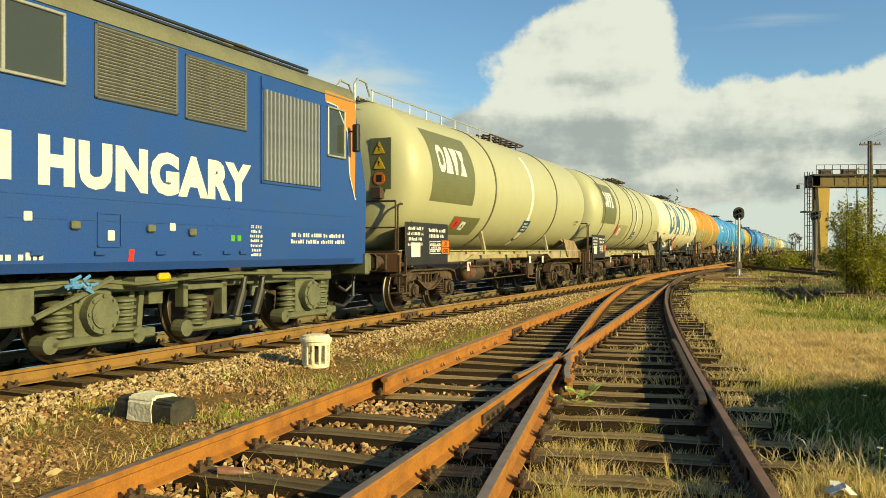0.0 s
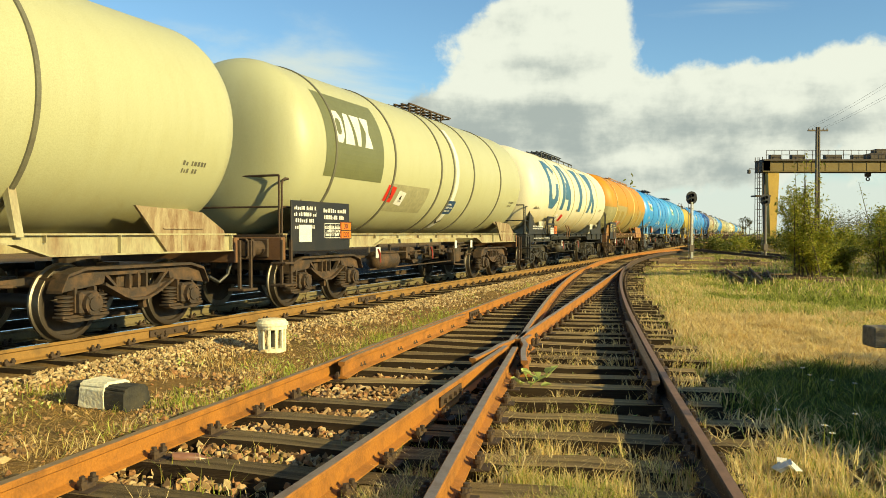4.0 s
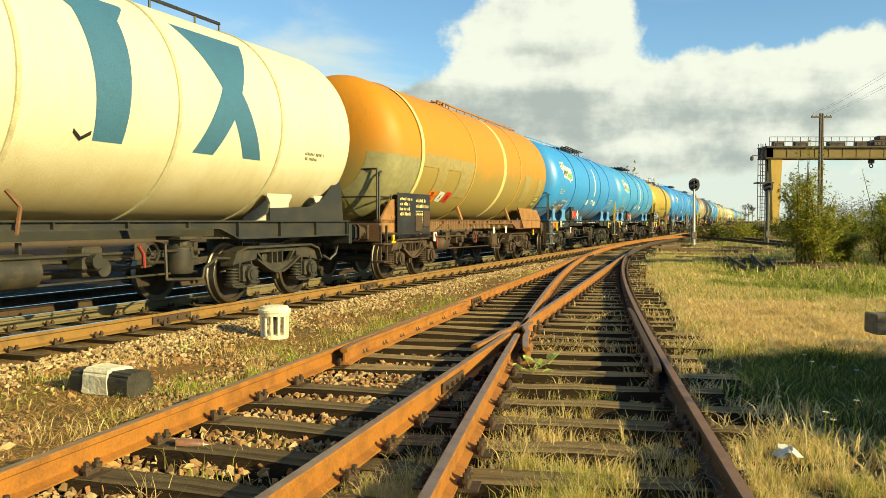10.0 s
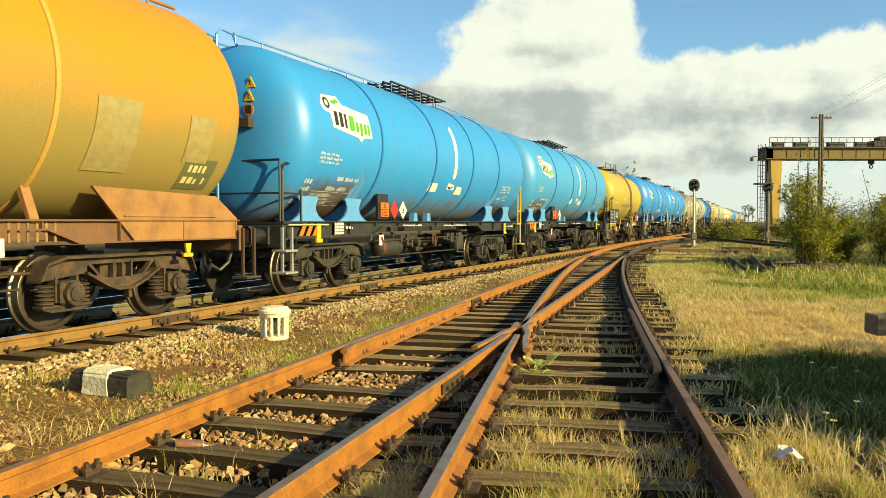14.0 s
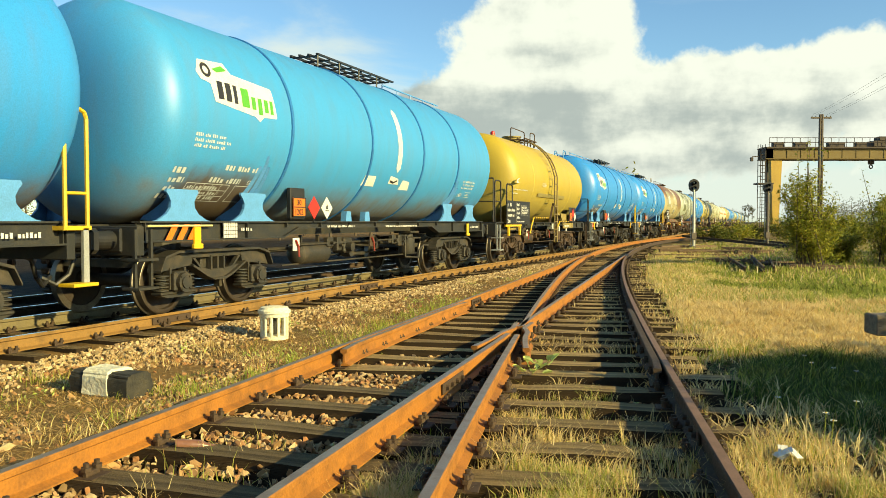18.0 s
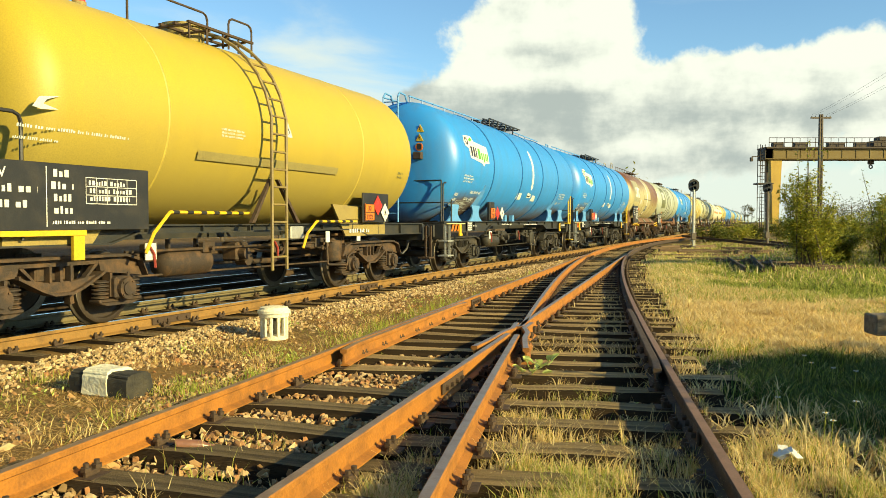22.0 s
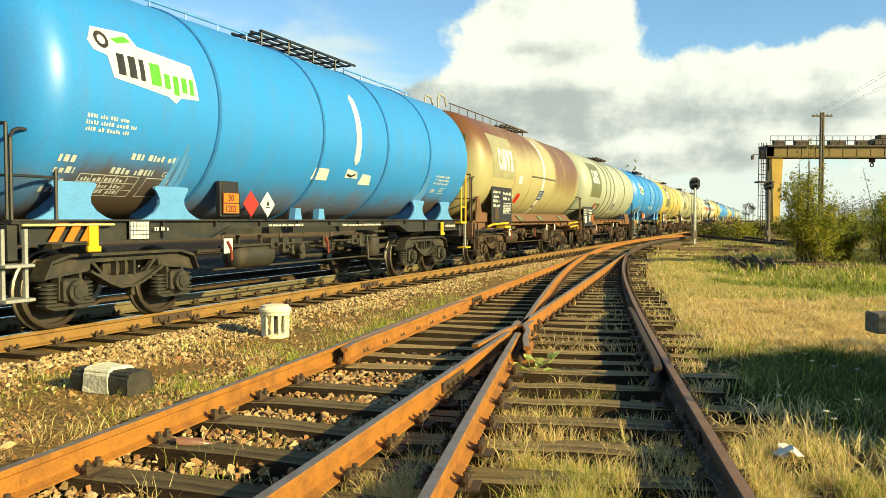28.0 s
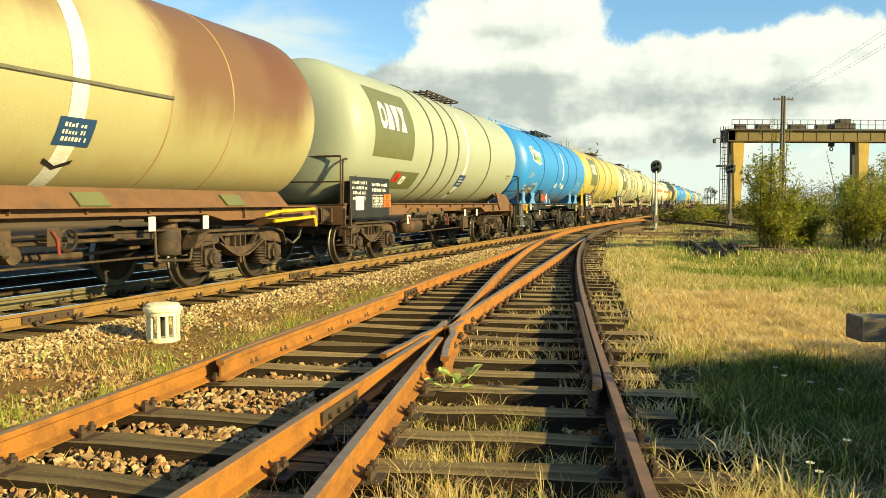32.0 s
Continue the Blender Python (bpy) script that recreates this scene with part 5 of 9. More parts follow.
PALE_TEXT = coat("faded_white_print", (0.496, 0.528, 0.512), (0.36, 0.4, 0.4), 0.6, 0.0, 6, 0.5, 50, 0.0)
GREYPATCH = coat("grey_repaint_patch", (0.29, 0.235, 0.095), (0.27, 0.19, 0.055), 0.6, 0.0, 2, 0.6, 9, 0.02)


def brand_block(root, x0, x1, z, h, skin, mat, lift=0.008):
    """Four plain slanting blocks in place of a maker's mark."""
    w = (x1 - x0) / 4
    v = skin.v(z)
    sh = []
    for i in range(4):
        a = x0 + i * w
        if i == 0:
            o = [(0.02, -0.28), (0.28, -0.5), (0.70, -0.5), (0.95, -0.28), (0.95, 0.28), (0.70, 0.5), (0.28, 0.5), (0.02, 0.28)]
            V = [(a + w * (0.48 + (p - 0.48) * q), v + h * z * q) for q in (1.0, 0.52) for p, z in o]
            sh.append((V, [(k, (k + 1) % 8, 8 + (k + 1) % 8, 8 + k) for k in range(8)]))
        elif i == 1:
            sh.append(poly([(a, v - h / 2), (a + w * 0.95, v - h / 2), (a + w * 0.75, v + h / 2), (a + w * 0.3, v + h / 2)]))
        elif i == 2:
            sh.append(poly([(a + w * 0.3, v - h / 2), (a + w * 0.62, v - h / 2), (a + w * 0.95, v + h / 2), (a, v + h / 2)]))
        else:
            sh.append(poly([(a + w * 0.05, v - h / 2), (a + w * 0.95, v - h / 2), (a + w * 0.65, v), (a + w * 0.95, v + h / 2), (a + w * 0.05, v + h / 2), (a + w * 0.35, v)]))
    return decal("maker_mark", sh, mat, root, skin, lift, "plain white block mark")


def patch(name, x0, x1, z0, z1, mat, root, skin, lift=0.004, label=""):
    V, Fc = rect(x0, x1, skin.v(z0), skin.v(z1))
    return decal(name, [(V, Fc)], mat, root, skin, lift, label)


def cream_wagon(name, label, paint, L=14.8, piv=10.0, rings=(-2.2, 3.0), frame=CREAM_SILL, ladder=True, boardz=1.0, haz=-4.02, pan=(-4.30, -2.75, 1.66), big=1.0, panel=KHAKI):
    root = tagged(empty(name), label, "tank wagon", "tank wagons of the train")
    hl, R, zc = L / 2 - 0.60, 1.57, 2.83
    half = L / 2 - 0.58
    sk = Skin(r=R, zc=zc)
    t = barrel(root, half, R, zc, paint, rings, BAND_DARK)
    pn = patch("panel", -5.85, -3.55, 2.32, 3.84, KHAKI, t, sk, 0.004, "dark khaki painted panel")
    brand_block(pn, -5.52, -4.02, 3.24, 0.60, sk, WHITE)
    patch("panel", pan[0], pan[1], pan[2], pan[2] + 0.40 * big, panel, t, sk, 0.004, "khaki painted panel")
    diamond(root, haz, pan[2] + 0.25 * big, 0.20 * big, RED, skin=sk, mark=BLACK)
    diamond(root, haz + 0.42 * big, pan[2] + 0.20 * big, 0.18 * big, WHITE, skin=sk, mark=BLACK)
    patch("stripe", 0.58, 0.80, 1.45, 3.9, WHITE, t, sk, 0.004, "white vertical stripe")
    lb = patch("label", 0.42, 1.0, 1.80, 2.12, LABEL_BLUE, t, sk, 0.008, "dark blue label")
    decal("writing", bars(0.5, 0.95, sk.v(1.84), sk.v(2.08), 3, 5), WHITE, lb, sk, 0.012)
    decal("chevron", [poly([(0.5, sk.v(1.62)), (0.69, sk.v(1.55)), (0.88, sk.v(1.62)), (0.88, sk.v(1.67)), (0.69, sk.v(1.60)), (0.5, sk.v(1.67))])], BLACK, t, sk, 0.008)
    decal("writing", bars(5.4, 5.9, sk.v(2.1), sk.v(2.3), 2, 8), BAND_DARK, t, sk)
    for x in rings[:2] if ladder else ():
        for s in (-1, 1):
            b = nb()
            prism(b, [(s * 1.10, 1.72), (s * 1.24, 1.26), (s * 1.30, 1.26), (s * 1.18, 1.80)], "x", x - 0.05, x + 0.05)
            part("band_anchor", b, frame, root)
    sole_bars(root, hl, 1.04, 1.30, frame)
    for e in (-1, 1):
        x1 = e * (half - 0.3)
        x0 = e * (half - 2.1)
        if e > 0:
            skirt(root, x0, x1, CRADLE_DIRT if frame is CREAM_SILL else frame, 1.26, 1.66, 0.6, 1)
        else:
            skirt(root, x1, x0, RUST_SILL, 1.26, 1.62, 0.6, -1)
    for x in (-piv / 2, piv / 2):
        add_bogie(root, x, "rusty")
    add_buffers(root, hl, RUST_SILL)
    bd = bevelled_board(root, -6.68, -4.66, boardz, 1.86, -1.36, BLACK, 11)
    part("card_holder", box(nb(), -6.45, -6.05, -1.385, -1.375, 1.16, 1.45), WHITE, bd)
    hazard_plate(root, -4.82, 1.36, 0.40, 0.32, -1.385)
    end_rails(root, hl, IRON)
    add_steps(root, -hl - 0.08, IRON, 2, False)
    add_steps(root, hl + 0.06, IRON, 1, False)
    if ladder:
        end_ladder(root, -half - 0.10, GALV, -0.15, 4.62)
        ladder_signs(root, half, -0.85, 3.0, 0.03, KHAKI)
        b = nb()
        pipe(b, [(-half + 0.1, -0.62, 4.50), (-0.2, -0.62, 4.50)], 0.018, 6)
        for i in range(9):
            x = -half + 0.15 + i * 0.82
            rod(b, (x, -0.62, 4.28), (x, -0.62, 4.50), 0.012, 5)
        part("roof_rail", b, GALV, root, "low tubular rail along the tank top")
        top_walk(root, -half + 0.2, -0.2, 4.40, GALV, -0.25, 0.25, False)
    top_walk(root, -0.2, 2.6, 4.46, IRON)
    brake_gear(root, "rusty", -2.1, 3)
    return root


def white_wagon(name, label, paint=WHITEP, L=15.0, piv=9.5):
    root = tagged(empty(name), label, "tank wagon", "tank wagons of the train")
    hl, R, zc = L / 2 - 0.60, 1.57, 2.83
    half = L / 2 - 0.62
    sk = Skin(r=R, zc=zc)
    t = barrel(root, half, R, zc, paint, (-3.24, -0.67, 1.77, 4.16), BAND_PALE)
    v0, v1 = sk.v(2.22), sk.v(3.98)
    vm = (v0 + v1) / 2
    h = v1 - v0
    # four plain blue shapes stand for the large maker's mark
    o = [(-4.55, v0), (-3.95, v0), (-3.42, v0 + 0.35), (-3.42, vm), (-3.42, v1 - 0.42), (-3.95, v1), (-4.55, v1), (-4.86, v1 - 0.40), (-4.86, v0 + 0.40)]
    c = (-4.12, vm)
    i_ = [(c[0] + (p[0] - c[0]) * 0.42, c[1] + (p[1] - c[1]) * 0.62) for p in o]
    n = len(o)
    decal("painted_shape", [(o + i_, [(k, (k + 1) % n, n + (k + 1) % n, n + k) for k in range(n) if k != 3])], BRAND_BLUE, t, sk, 0.004, "large plain blue painted open ring")
    decal("painted_shape", [poly([(-2.84, v0), (-2.36, v0), (-2.02, v1), (-2.42, v1)]), poly([(-1.62, v0), (-1.14, v0), (-1.58, v1), (-2.02, v1)]), poly([(-2.24, v0 + h * 0.22), (-1.68, v0 + h * 0.22), (-1.86, v0 + h * 0.56), (-2.10, v0 + h * 0.56)])], BRAND_BLUE, t, sk, 0.004, "large plain blue painted wedge")
    decal("painted_shape", [poly([(0.40, v0), (0.86, v0), (0.98, v1 - 0.34), (1.24, v1 - 0.06), (1.24, v1), (0.02, v1), (0.02, v1 - 0.06), (0.28, v1 - 0.34)])], BRAND_BLUE, t, sk, 0.004, "large plain blue painted bar")
    decal("painted_shape", [poly([(2.14, v0), (2.58, v0), (2.93, vm - 0.42), (3.28, v0), (3.72, v0), (3.16, vm), (3.72, v1), (2.14, v1), (2.70, vm)])], BRAND_BLUE, t, sk, 0.004, "large plain blue painted waisted block")
    decal("writing", bars(-6.4, -5.5, sk.v(2.12), sk.v(2.26), 1, 21) + bars(-6.3, -5.6, sk.v(1.78), sk.v(1.9), 1, 22), BAND_DARK, t, sk)
    decal("writing", bars(4.9, 5.6, sk.v(2.3), sk.v(2.46), 2, 23, 0.6), BAND_DARK, t, sk)
    decal("chevron", [poly([(0.1, sk.v(2.28)), (0.22, sk.v(2.20)), (0.36, sk.v(2.28)), (0.36, sk.v(2.33)), (0.22, sk.v(2.25)), (0.1, sk.v(2.33))])], BLACK, t, sk, 0.006)
    diamond(root, -2.78, 1.92, 0.24, WHITE, skin=sk, mark=BLACK)
    diamond(root, -2.05, 1.92, 0.24, RED, skin=sk, mark=BLACK)
    sole_bars(root, hl, 1.02, 1.30, DARKFRAME)
    for x in (-6.05, -4.6, 4.6, 6.05):
        saddle_leg(root, x, 0.62, WHITE_SADDLE, R, zc)
    for x in (-piv / 2, piv / 2):
        add_bogie(root, x, "grey")
    add_buffers(root, hl, DARKFRAME)
    # lettering on the sole bar and its raised plate
    for e in (-1, 1):
        b = nb()
        prism(b, [(e * 6.6, 1.28), (e * 4.2, 1.28), (e * 4.2, 1.50), (e * 5.4, 1.54), (e * 5.85, 1.66), (e * 6.15, 1.90), (e * 6.34, 2.34), (e * 6.46, 2.34)], "y", -1.30, -1.27)
        part("cradle_plate", b, DARKFRAME, root)
    decal("writing", bars(-6.1, -4.7, 1.44, 1.6, 2, 31, 0.6) + bars(-6.0, -3.4, 1.11, 1.17, 1, 32, 0.35), WHITE, root, Skin(y=1.303), 0.003)
    decal("writing", [words("GE", -3.95 - 1.3, 1.66, 0.11)], BLACK, t, Skin(r=R, zc=zc), 0.006)
    b = nb()
    for x in (-4.45, -3.55):
        prism(b, [(x - 0.35, 1.32), (x - 0.29, 1.32), (x + 0.16, 1.92), (x + 0.10, 1.92)], "y", -1.40, -1.36)
        box(b, x + 0.10, x + 0.16, -1.40, -1.36, 1.30, 1.92)
    box(b, -4.36, -3.40, -1.41, -1.36, 1.86, 1.93)
    box(b, -4.36, -3.40, -1.41, -1.36, 1.62, 1.68)
    part("bracket_frame", b, BLACK, root, "black welded bracket frame")
    b = box(nb(), -4.05, -3.42, -1.40, -1.38, 1.24, 1.56, 0.005)
    bd = part("data_board", b, BLACK, root)
    decal("writing", [rect(-4.0, -3.47, 1.28, 1.52)], WHITE, bd, Skin(y=1.40), 0.003)
    decal("grid", [rect(-4.0 + 0.1 * k, -3.99 + 0.1 * k, 1.28, 1.52) for k in range(6)] + [rect(-4.0, -3.47, 1.28 + 0.08 * k, 1.29 + 0.08 * k) for k in range(4)], BLACK, bd, Skin(y=1.40), 0.006)
    hazard_plate(root, -3.18, 1.44, 0.40, 0.32, -1.39)
    end_rails(root, hl, BLACK)
    add_steps(root, -hl - 0.08, BLACK, 2, False)
    top_walk(root, -2.4, 0.9, 4.50, BLACK)
    b = nb()
    pipe(b, [(0.9, -0.35, 4.52), (4.2, -0.35, 4.50)], 0.03, 6)
    for x in (1.6, 2.6, 3.6, 4.2):
        rod(b, (x, -0.35, 4.3), (x, -0.35, 4.5), 0.02, 5)
    part("roof_pipe", b, BLACK, root)
    b = nb()
    for x in (-1.0, -0.6):
        pipe(b, [(x, -1.28, 1.62), (x + 0.12, -1.34, 1.45), (x + 0.1, -1.30, 1.15)], 0.025, 6)
    part("earth_strap", b, RUST_SILL, root)
    brake_gear(root, "grey", -0.4, 7)
    return root


def orange_wagon(name, label, L=14.1, piv=8.6):
    root = tagged(empty(name), label, "tank wagon", "tank wagons of the train")
    hl, R, zc = L / 2 - 0.60, 1.60, 2.86
    half = L / 2 - 0.55
    sk = Skin(r=R, zc=zc)
    t = barrel(root, half, R, zc, ORANGEP, (-4.9, -1.43, 2.83), coat("orange_band", (0.496, 0.288, 0.064), (0.32, 0.24, 0.112), 0.5))
    prof = []
    for i in range(3, 12):
        a = math.pi / 2 * i / 11
        prof.append((-half + 0.62 * (1 - math.cos(a)) - 0.004, R * math.sin(a) ** 0.55 + 0.006))
    prof.append((-4.95, R + 0.006))
    part("patch", lathe(nb(), prof, 24, (0, 0, zc), "x", 1.69, 2.75), PATCH_GREY, t, "grey-green repainted patch round the tank end", True)
    for a, c2, z0, z1 in ((-4.82, -1.5, 2.52, 2.80), (-3.9, -3.3, 2.0, 2.7), (-2.4, -1.5, 1.9, 2.6), (3.4, 4.1, 1.9, 2.75), (5.0, 5.5, 2.1, 2.7)):
        patch("patch", a, c2, z0, z1, GREYPATCH, t, sk, 0.009, "grey repainted patch")
    patch("stripe", 1.10, 1.34, 1.42, 4.25, STRIPE_Y, t, sk, 0.004, "pale yellow stripe round the flank")
    patch("stripe", -5.02, -4.86, 1.5, 4.25, STRIPE_Y, t, sk, 0.024, "pale yellow stripe over the first band")
    lb = patch("label", 5.1, 5.75, 1.75, 2.15, KHAKI, t, sk, 0.006)
    decal("writing", bars(5.15, 5.7, sk.v(1.8), sk.v(2.1), 2, 41), STRIPE_Y, lb, sk, 0.01)
    # orange plate, diamonds painted on a grey ground
    pl = patch("hazard_plate", -3.92, -3.42, 1.76, 2.02, ORANGE, root, sk, 0.008, "orange plate with 30 over 1202")
    decal("number_print", [words("30", -3.82, sk.v(1.90), 0.14, 0.002, 1.3), words("1202", -3.87, sk.v(1.775), 0.14, 0.002, 1.0), rect(-3.92, -3.42, sk.v(1.888), sk.v(1.896))], BLACK, pl, sk, 0.012)
    diamond(root, -3.14, 1.88, 0.23, WHITE, skin=sk, mark=BLACK)
    diamond(root, -2.68, 1.88, 0.23, RED, skin=sk, mark=BLACK)
    sole_bars(root, hl, 1.04, 1.32, RUST_SILL)
    b = nb()
    for i in range(60):
        x = -4.0 + i * 0.12
        box(b, x, x + 0.03, -1.242, -1.233, 1.07, 1.30)
    part("sill_ribs", b, SILL_STREAK, root, "ribbed sole bar cladding")
    skirt(root, half - 2.9, half - 0.1, ORANGE_SILL, 1.26, 1.72, 0.7, 1, R, zc)
    skirt(root, -half + 0.1, -half + 1.3, ORANGE_SILL, 1.26, 1.80, 0.5, -1, R, zc)
    for x in (-1.43, 2.83):
        for s in (-1, 1):
            b = prism(nb(), [(s * 1.02, 1.66), (s * 1.20, 1.28), (s * 1.25, 1.28), (s * 1.08, 1.72)], "x", x - 0.06, x + 0.06)
            part("band_anchor", b, ORANGE_SILL, root)
    for x in (-piv / 2, piv / 2):
        add_bogie(root, x, "rusty")
    add_buffers(root, hl, RUST_SILL)
    bd = bevelled_board(root, -5.76, -4.0, 1.02, 1.90, -1.36, BLACK, 51, STRIPE_Y)
    part("board_box", box(nb(), -4.86, -4.5, -1.40, -1.36, 1.06, 1.42, 0.01), IRON, bd)
    part("board_box", box(nb(), -4.42, -4.05, -1.40, -1.36, 1.16, 1.52, 0.01), IRON, bd)
    end_rails(root, hl, BLACK, -1, 1.05)
    add_steps(root, -hl - 0.08, IRON, 2, False)
    add_steps(root, hl + 0.06, IRON, 1, False)
    for x in (-5.95, 5.2):
        b = prism(nb(), [(x - 0.06, 1.0), (x + 0.06, 1.0), (x + 0.03, 0.86), (x - 0.03, 0.86)], "y", -1.36, -1.33)
        box(b, x - 0.09, x + 0.09, -1.36, -1.33, 0.82, 0.87)
        part("rope_hook", b, YELLOW, root, "yellow rope hook")
    top_walk(root, -1.4, -0.6, 4.48, ORANGE_SILL, -0.5, 0.3)
    b = nb()
    pipe(b, [(-0.4, -0.4, 4.52), (half - 0.4, -0.4, 4.48)], 0.03, 6)
    pipe(b, [(-0.4, -0.1, 4.52), (half - 0.4, -0.1, 4.48)], 0.03, 6)
    for i in range(10):
        x = -0.3 + i * 0.65
        rod(b, (x, -0.4, 4.35), (x, -0.4, 4.54), 0.02, 5)
    part("roof_pipe", b, ORANGE_SILL, root)
    brake_gear(root, "rusty", -2.3, 9)
    return root


def blue_wagon(name, label, paint=BLUEP, L=14.6, piv=9.7, ladder=True, loop=YELLOW):
    root = tagged(empty(name), label, "tank wagon", "tank wagons of the train")
    hl, R, zc = L / 2 - 0.60, 1.57, 2.82
    half = L / 2 - 0.42
    sk = Skin(r=R, zc=zc)
    t = barrel(root, half, R, zc, paint, (-3.45, -0.6, 1.95, 4.15), BAND_BLUE, 0.16, knee=0.62)
    # maker's plate: white cut-out with plain dark and green blocks
    va, vb = sk.v(2.84), sk.v(3.54)
    pl = decal("maker_plate", [poly([(-5.42, vb - 0.22), (-5.30, vb - 0.02), (-4.72, vb + 0.02), (-4.62, vb - 0.14), (-3.66, vb - 0.22), (-3.60, va + 0.05), (-3.95, va + 0.03), (-4.05, va - 0.05), (-4.18, va + 0.02), (-5.10, va + 0.12), (-5.16, vb - 0.36), (-5.36, vb - 0.32)])], WHITE, t, sk, 0.004, "white cut-out plate with dark and green marks")
    for sh in (ring2(-5.20, vb - 0.17, 0.06, 0.11, 14), rect(-5.02, -4.90, va + 0.17, vb - 0.30), rect(-4.84, -4.72, va + 0.16, vb - 0.30), rect(-4.66, -4.58, va + 0.15, vb - 0.31)):
        decal("dark_mark", [sh], BLACK, pl, sk, 0.008)
    for sh in (poly([(-5.05, vb - 0.13), (-4.80, vb - 0.04), (-4.70, vb - 0.10), (-4.95, vb - 0.17)]), rect(-4.48, -4.30, va + 0.13, vb - 0.32), rect(-4.24, -4.14, va + 0.12, vb - 0.42), rect(-4.08, -3.98, va + 0.06, vb - 0.42), rect(-3.92, -3.82, va + 0.11, vb - 0.42), rect(-3.77, -3.69, va + 0.10, vb - 0.42)):
        decal("green_mark", [sh], GREEN, pl, sk, 0.008)
    decal("writing", bars(-5.5, -4.7, sk.v(2.30), sk.v(2.52), 3, 61), PALE_TEXT, t, sk)
    decal("writing", bars(-4.7, -3.75, sk.v(2.02), sk.v(2.14), 1, 62) + bars(-4.9, -4.1, sk.v(1.84), sk.v(1.96), 1, 63) + [words("GE", -3.98, sk.v(1.86), 0.12)], PALE_TEXT, t, sk)
    gv0, gv1 = sk.v(1.60), sk.v(1.84)
    gr = [rect(-5.3, -4.35, gv0 + (gv1 - gv0) * k / 3 - 0.006, gv0 + (gv1 - gv0) * k / 3 + 0.006) for k in range(4)] + [rect(-5.3 + 0.19 * k - 0.006, -5.3 + 0.19 * k + 0.006, gv0, gv1) for k in range(6)]
    gr += bars(-5.28, -4.4, gv0 + 0.02, gv1 - 0.02, 3, 64) + bars(-5.75, -5.4, gv0, sk.v(2.06), 4, 65) + ([rect(-4.22, -3.8, gv0, gv0 + 0.012), rect(-4.22, -3.8, gv1 - 0.012, gv1), rect(-4.22, -4.21, gv0, gv1), rect(-3.81, -3.8, gv0, gv1)])
    decal("writing", gr, PALE_TEXT, t, sk)
    st = [poly([(0.60, sk.v(2.40)), (0.70, sk.v(2.32)), (0.80, sk.v(2.40)), (0.80, sk.v(3.56)), (0.70, sk.v(3.64)), (0.60, sk.v(3.56))])]
    decal("stripe", st, WHITE, t, sk, 0.004, "white upright stripe")
    for pts in ([(0.45, 2.08), (0.95, 2.08), (0.85, 2.20), (0.45, 2.24)], [(1.05, 1.98), (1.55, 1.98), (1.45, 2.16), (1.1, 2.18)], [(-0.7, 2.0), (-0.15, 2.0), (-0.2, 2.2), (-0.65, 2.2)]):
        decal("pale_sticker", [poly([(a, sk.v(z)) for a, z in pts])], WHITE, t, sk, 0.004)
    decal("chevron", [poly([(0.5, sk.v(2.12)), (0.66, sk.v(2.09)), (0.82, sk.v(2.14)), (0.82, sk.v(2.18)), (0.66, sk.v(2.13)), (0.5, sk.v(2.16))])], BLACK, t, sk, 0.008)
    decal("writing", bars(4.7, 5.6, sk.v(2.12), sk.v(2.36), 3, 66, 0.92), PALE_TEXT, t, sk)
    decal("writing", [words("L4BH", 4.66, sk.v(1.94), 0.15, 0.002, 0.9)] + [rect(5.16, 5.56, sk.v(1.93), sk.v(1.94)), rect(5.16, 5.56, sk.v(2.05), sk.v(2.06))] + bars(5.2, 5.52, sk.v(1.955), sk.v(2.035), 1, 67, 0.9), PALE_TEXT, t, sk)
    for ch in t.children:
        fore = ch.name.startswith("maker_plate") or (ch.name.startswith("writing") and ch.data.vertices[0].co.x < -3)
        ch.matrix_basis = pose(-0.42 if fore else -0.12, 0, 0)
    sole_bars(root, hl, 1.03, 1.30, DARKFRAME)
    for x in (-5.8, -4.15, 4.15, 5.8):
        saddle_leg(root, x, 0.55, BLUE_TRIM, R, zc, ribs=abs(x) < 5)
    for x in (-0.7, 0.1):
        b = prism(nb(), [(x - 0.1, 1.30), (x + 0.14, 1.30), (x + 0.10, 1.50), (x - 0.06, 1.50)], "y", -1.02, -0.90)
        part("band_anchor", b, BLUE_TRIM, root)
    for x in (-piv / 2, piv / 2):
        add_bogie(root, x, "grey")
    add_buffers(root, hl, DARKFRAME)
    # plate in a dark bracket, diamonds on stalks
    b = nb()
    box(b, -3.28, -2.84, -1.34, -1.26, 1.34, 1.86, 0.008)
    part("plate_bracket", b, BLACK, root, "black bracket behind the orange plate")
    hazard_plate(root, -3.06, 1.54, 0.38, 0.32, -1.365)
    for x, m in ((-2.52, RED), (-2.08, WHITE)):
        diamond(root, x, 1.54, 0.20, m, -1.33, BLACK if m is WHITE else None)
        part("diamond_stalk", box(nb(), x - 0.012, x + 0.012, -1.325, -1.315, 1.28, 1.54), BLACK, root)
    # sill plates, stencils and hooks
    sk2 = Skin(y=1.292)
    cd = part("card_holder", box(nb(), -5.02, -4.68, -1.30, -1.29, 1.05, 1.28), WHITE, root, "wire card holder")
    decal("wires", [rect(-5.02 + 0.055 * k, -5.012 + 0.055 * k, 1.05, 1.28) for k in range(7)] + [rect(-5.02, -4.68, 1.05 + 0.055 * k, 1.058 + 0.055 * k) for k in range(5)], BLACK, cd, Skin(y=1.30), 0.003)
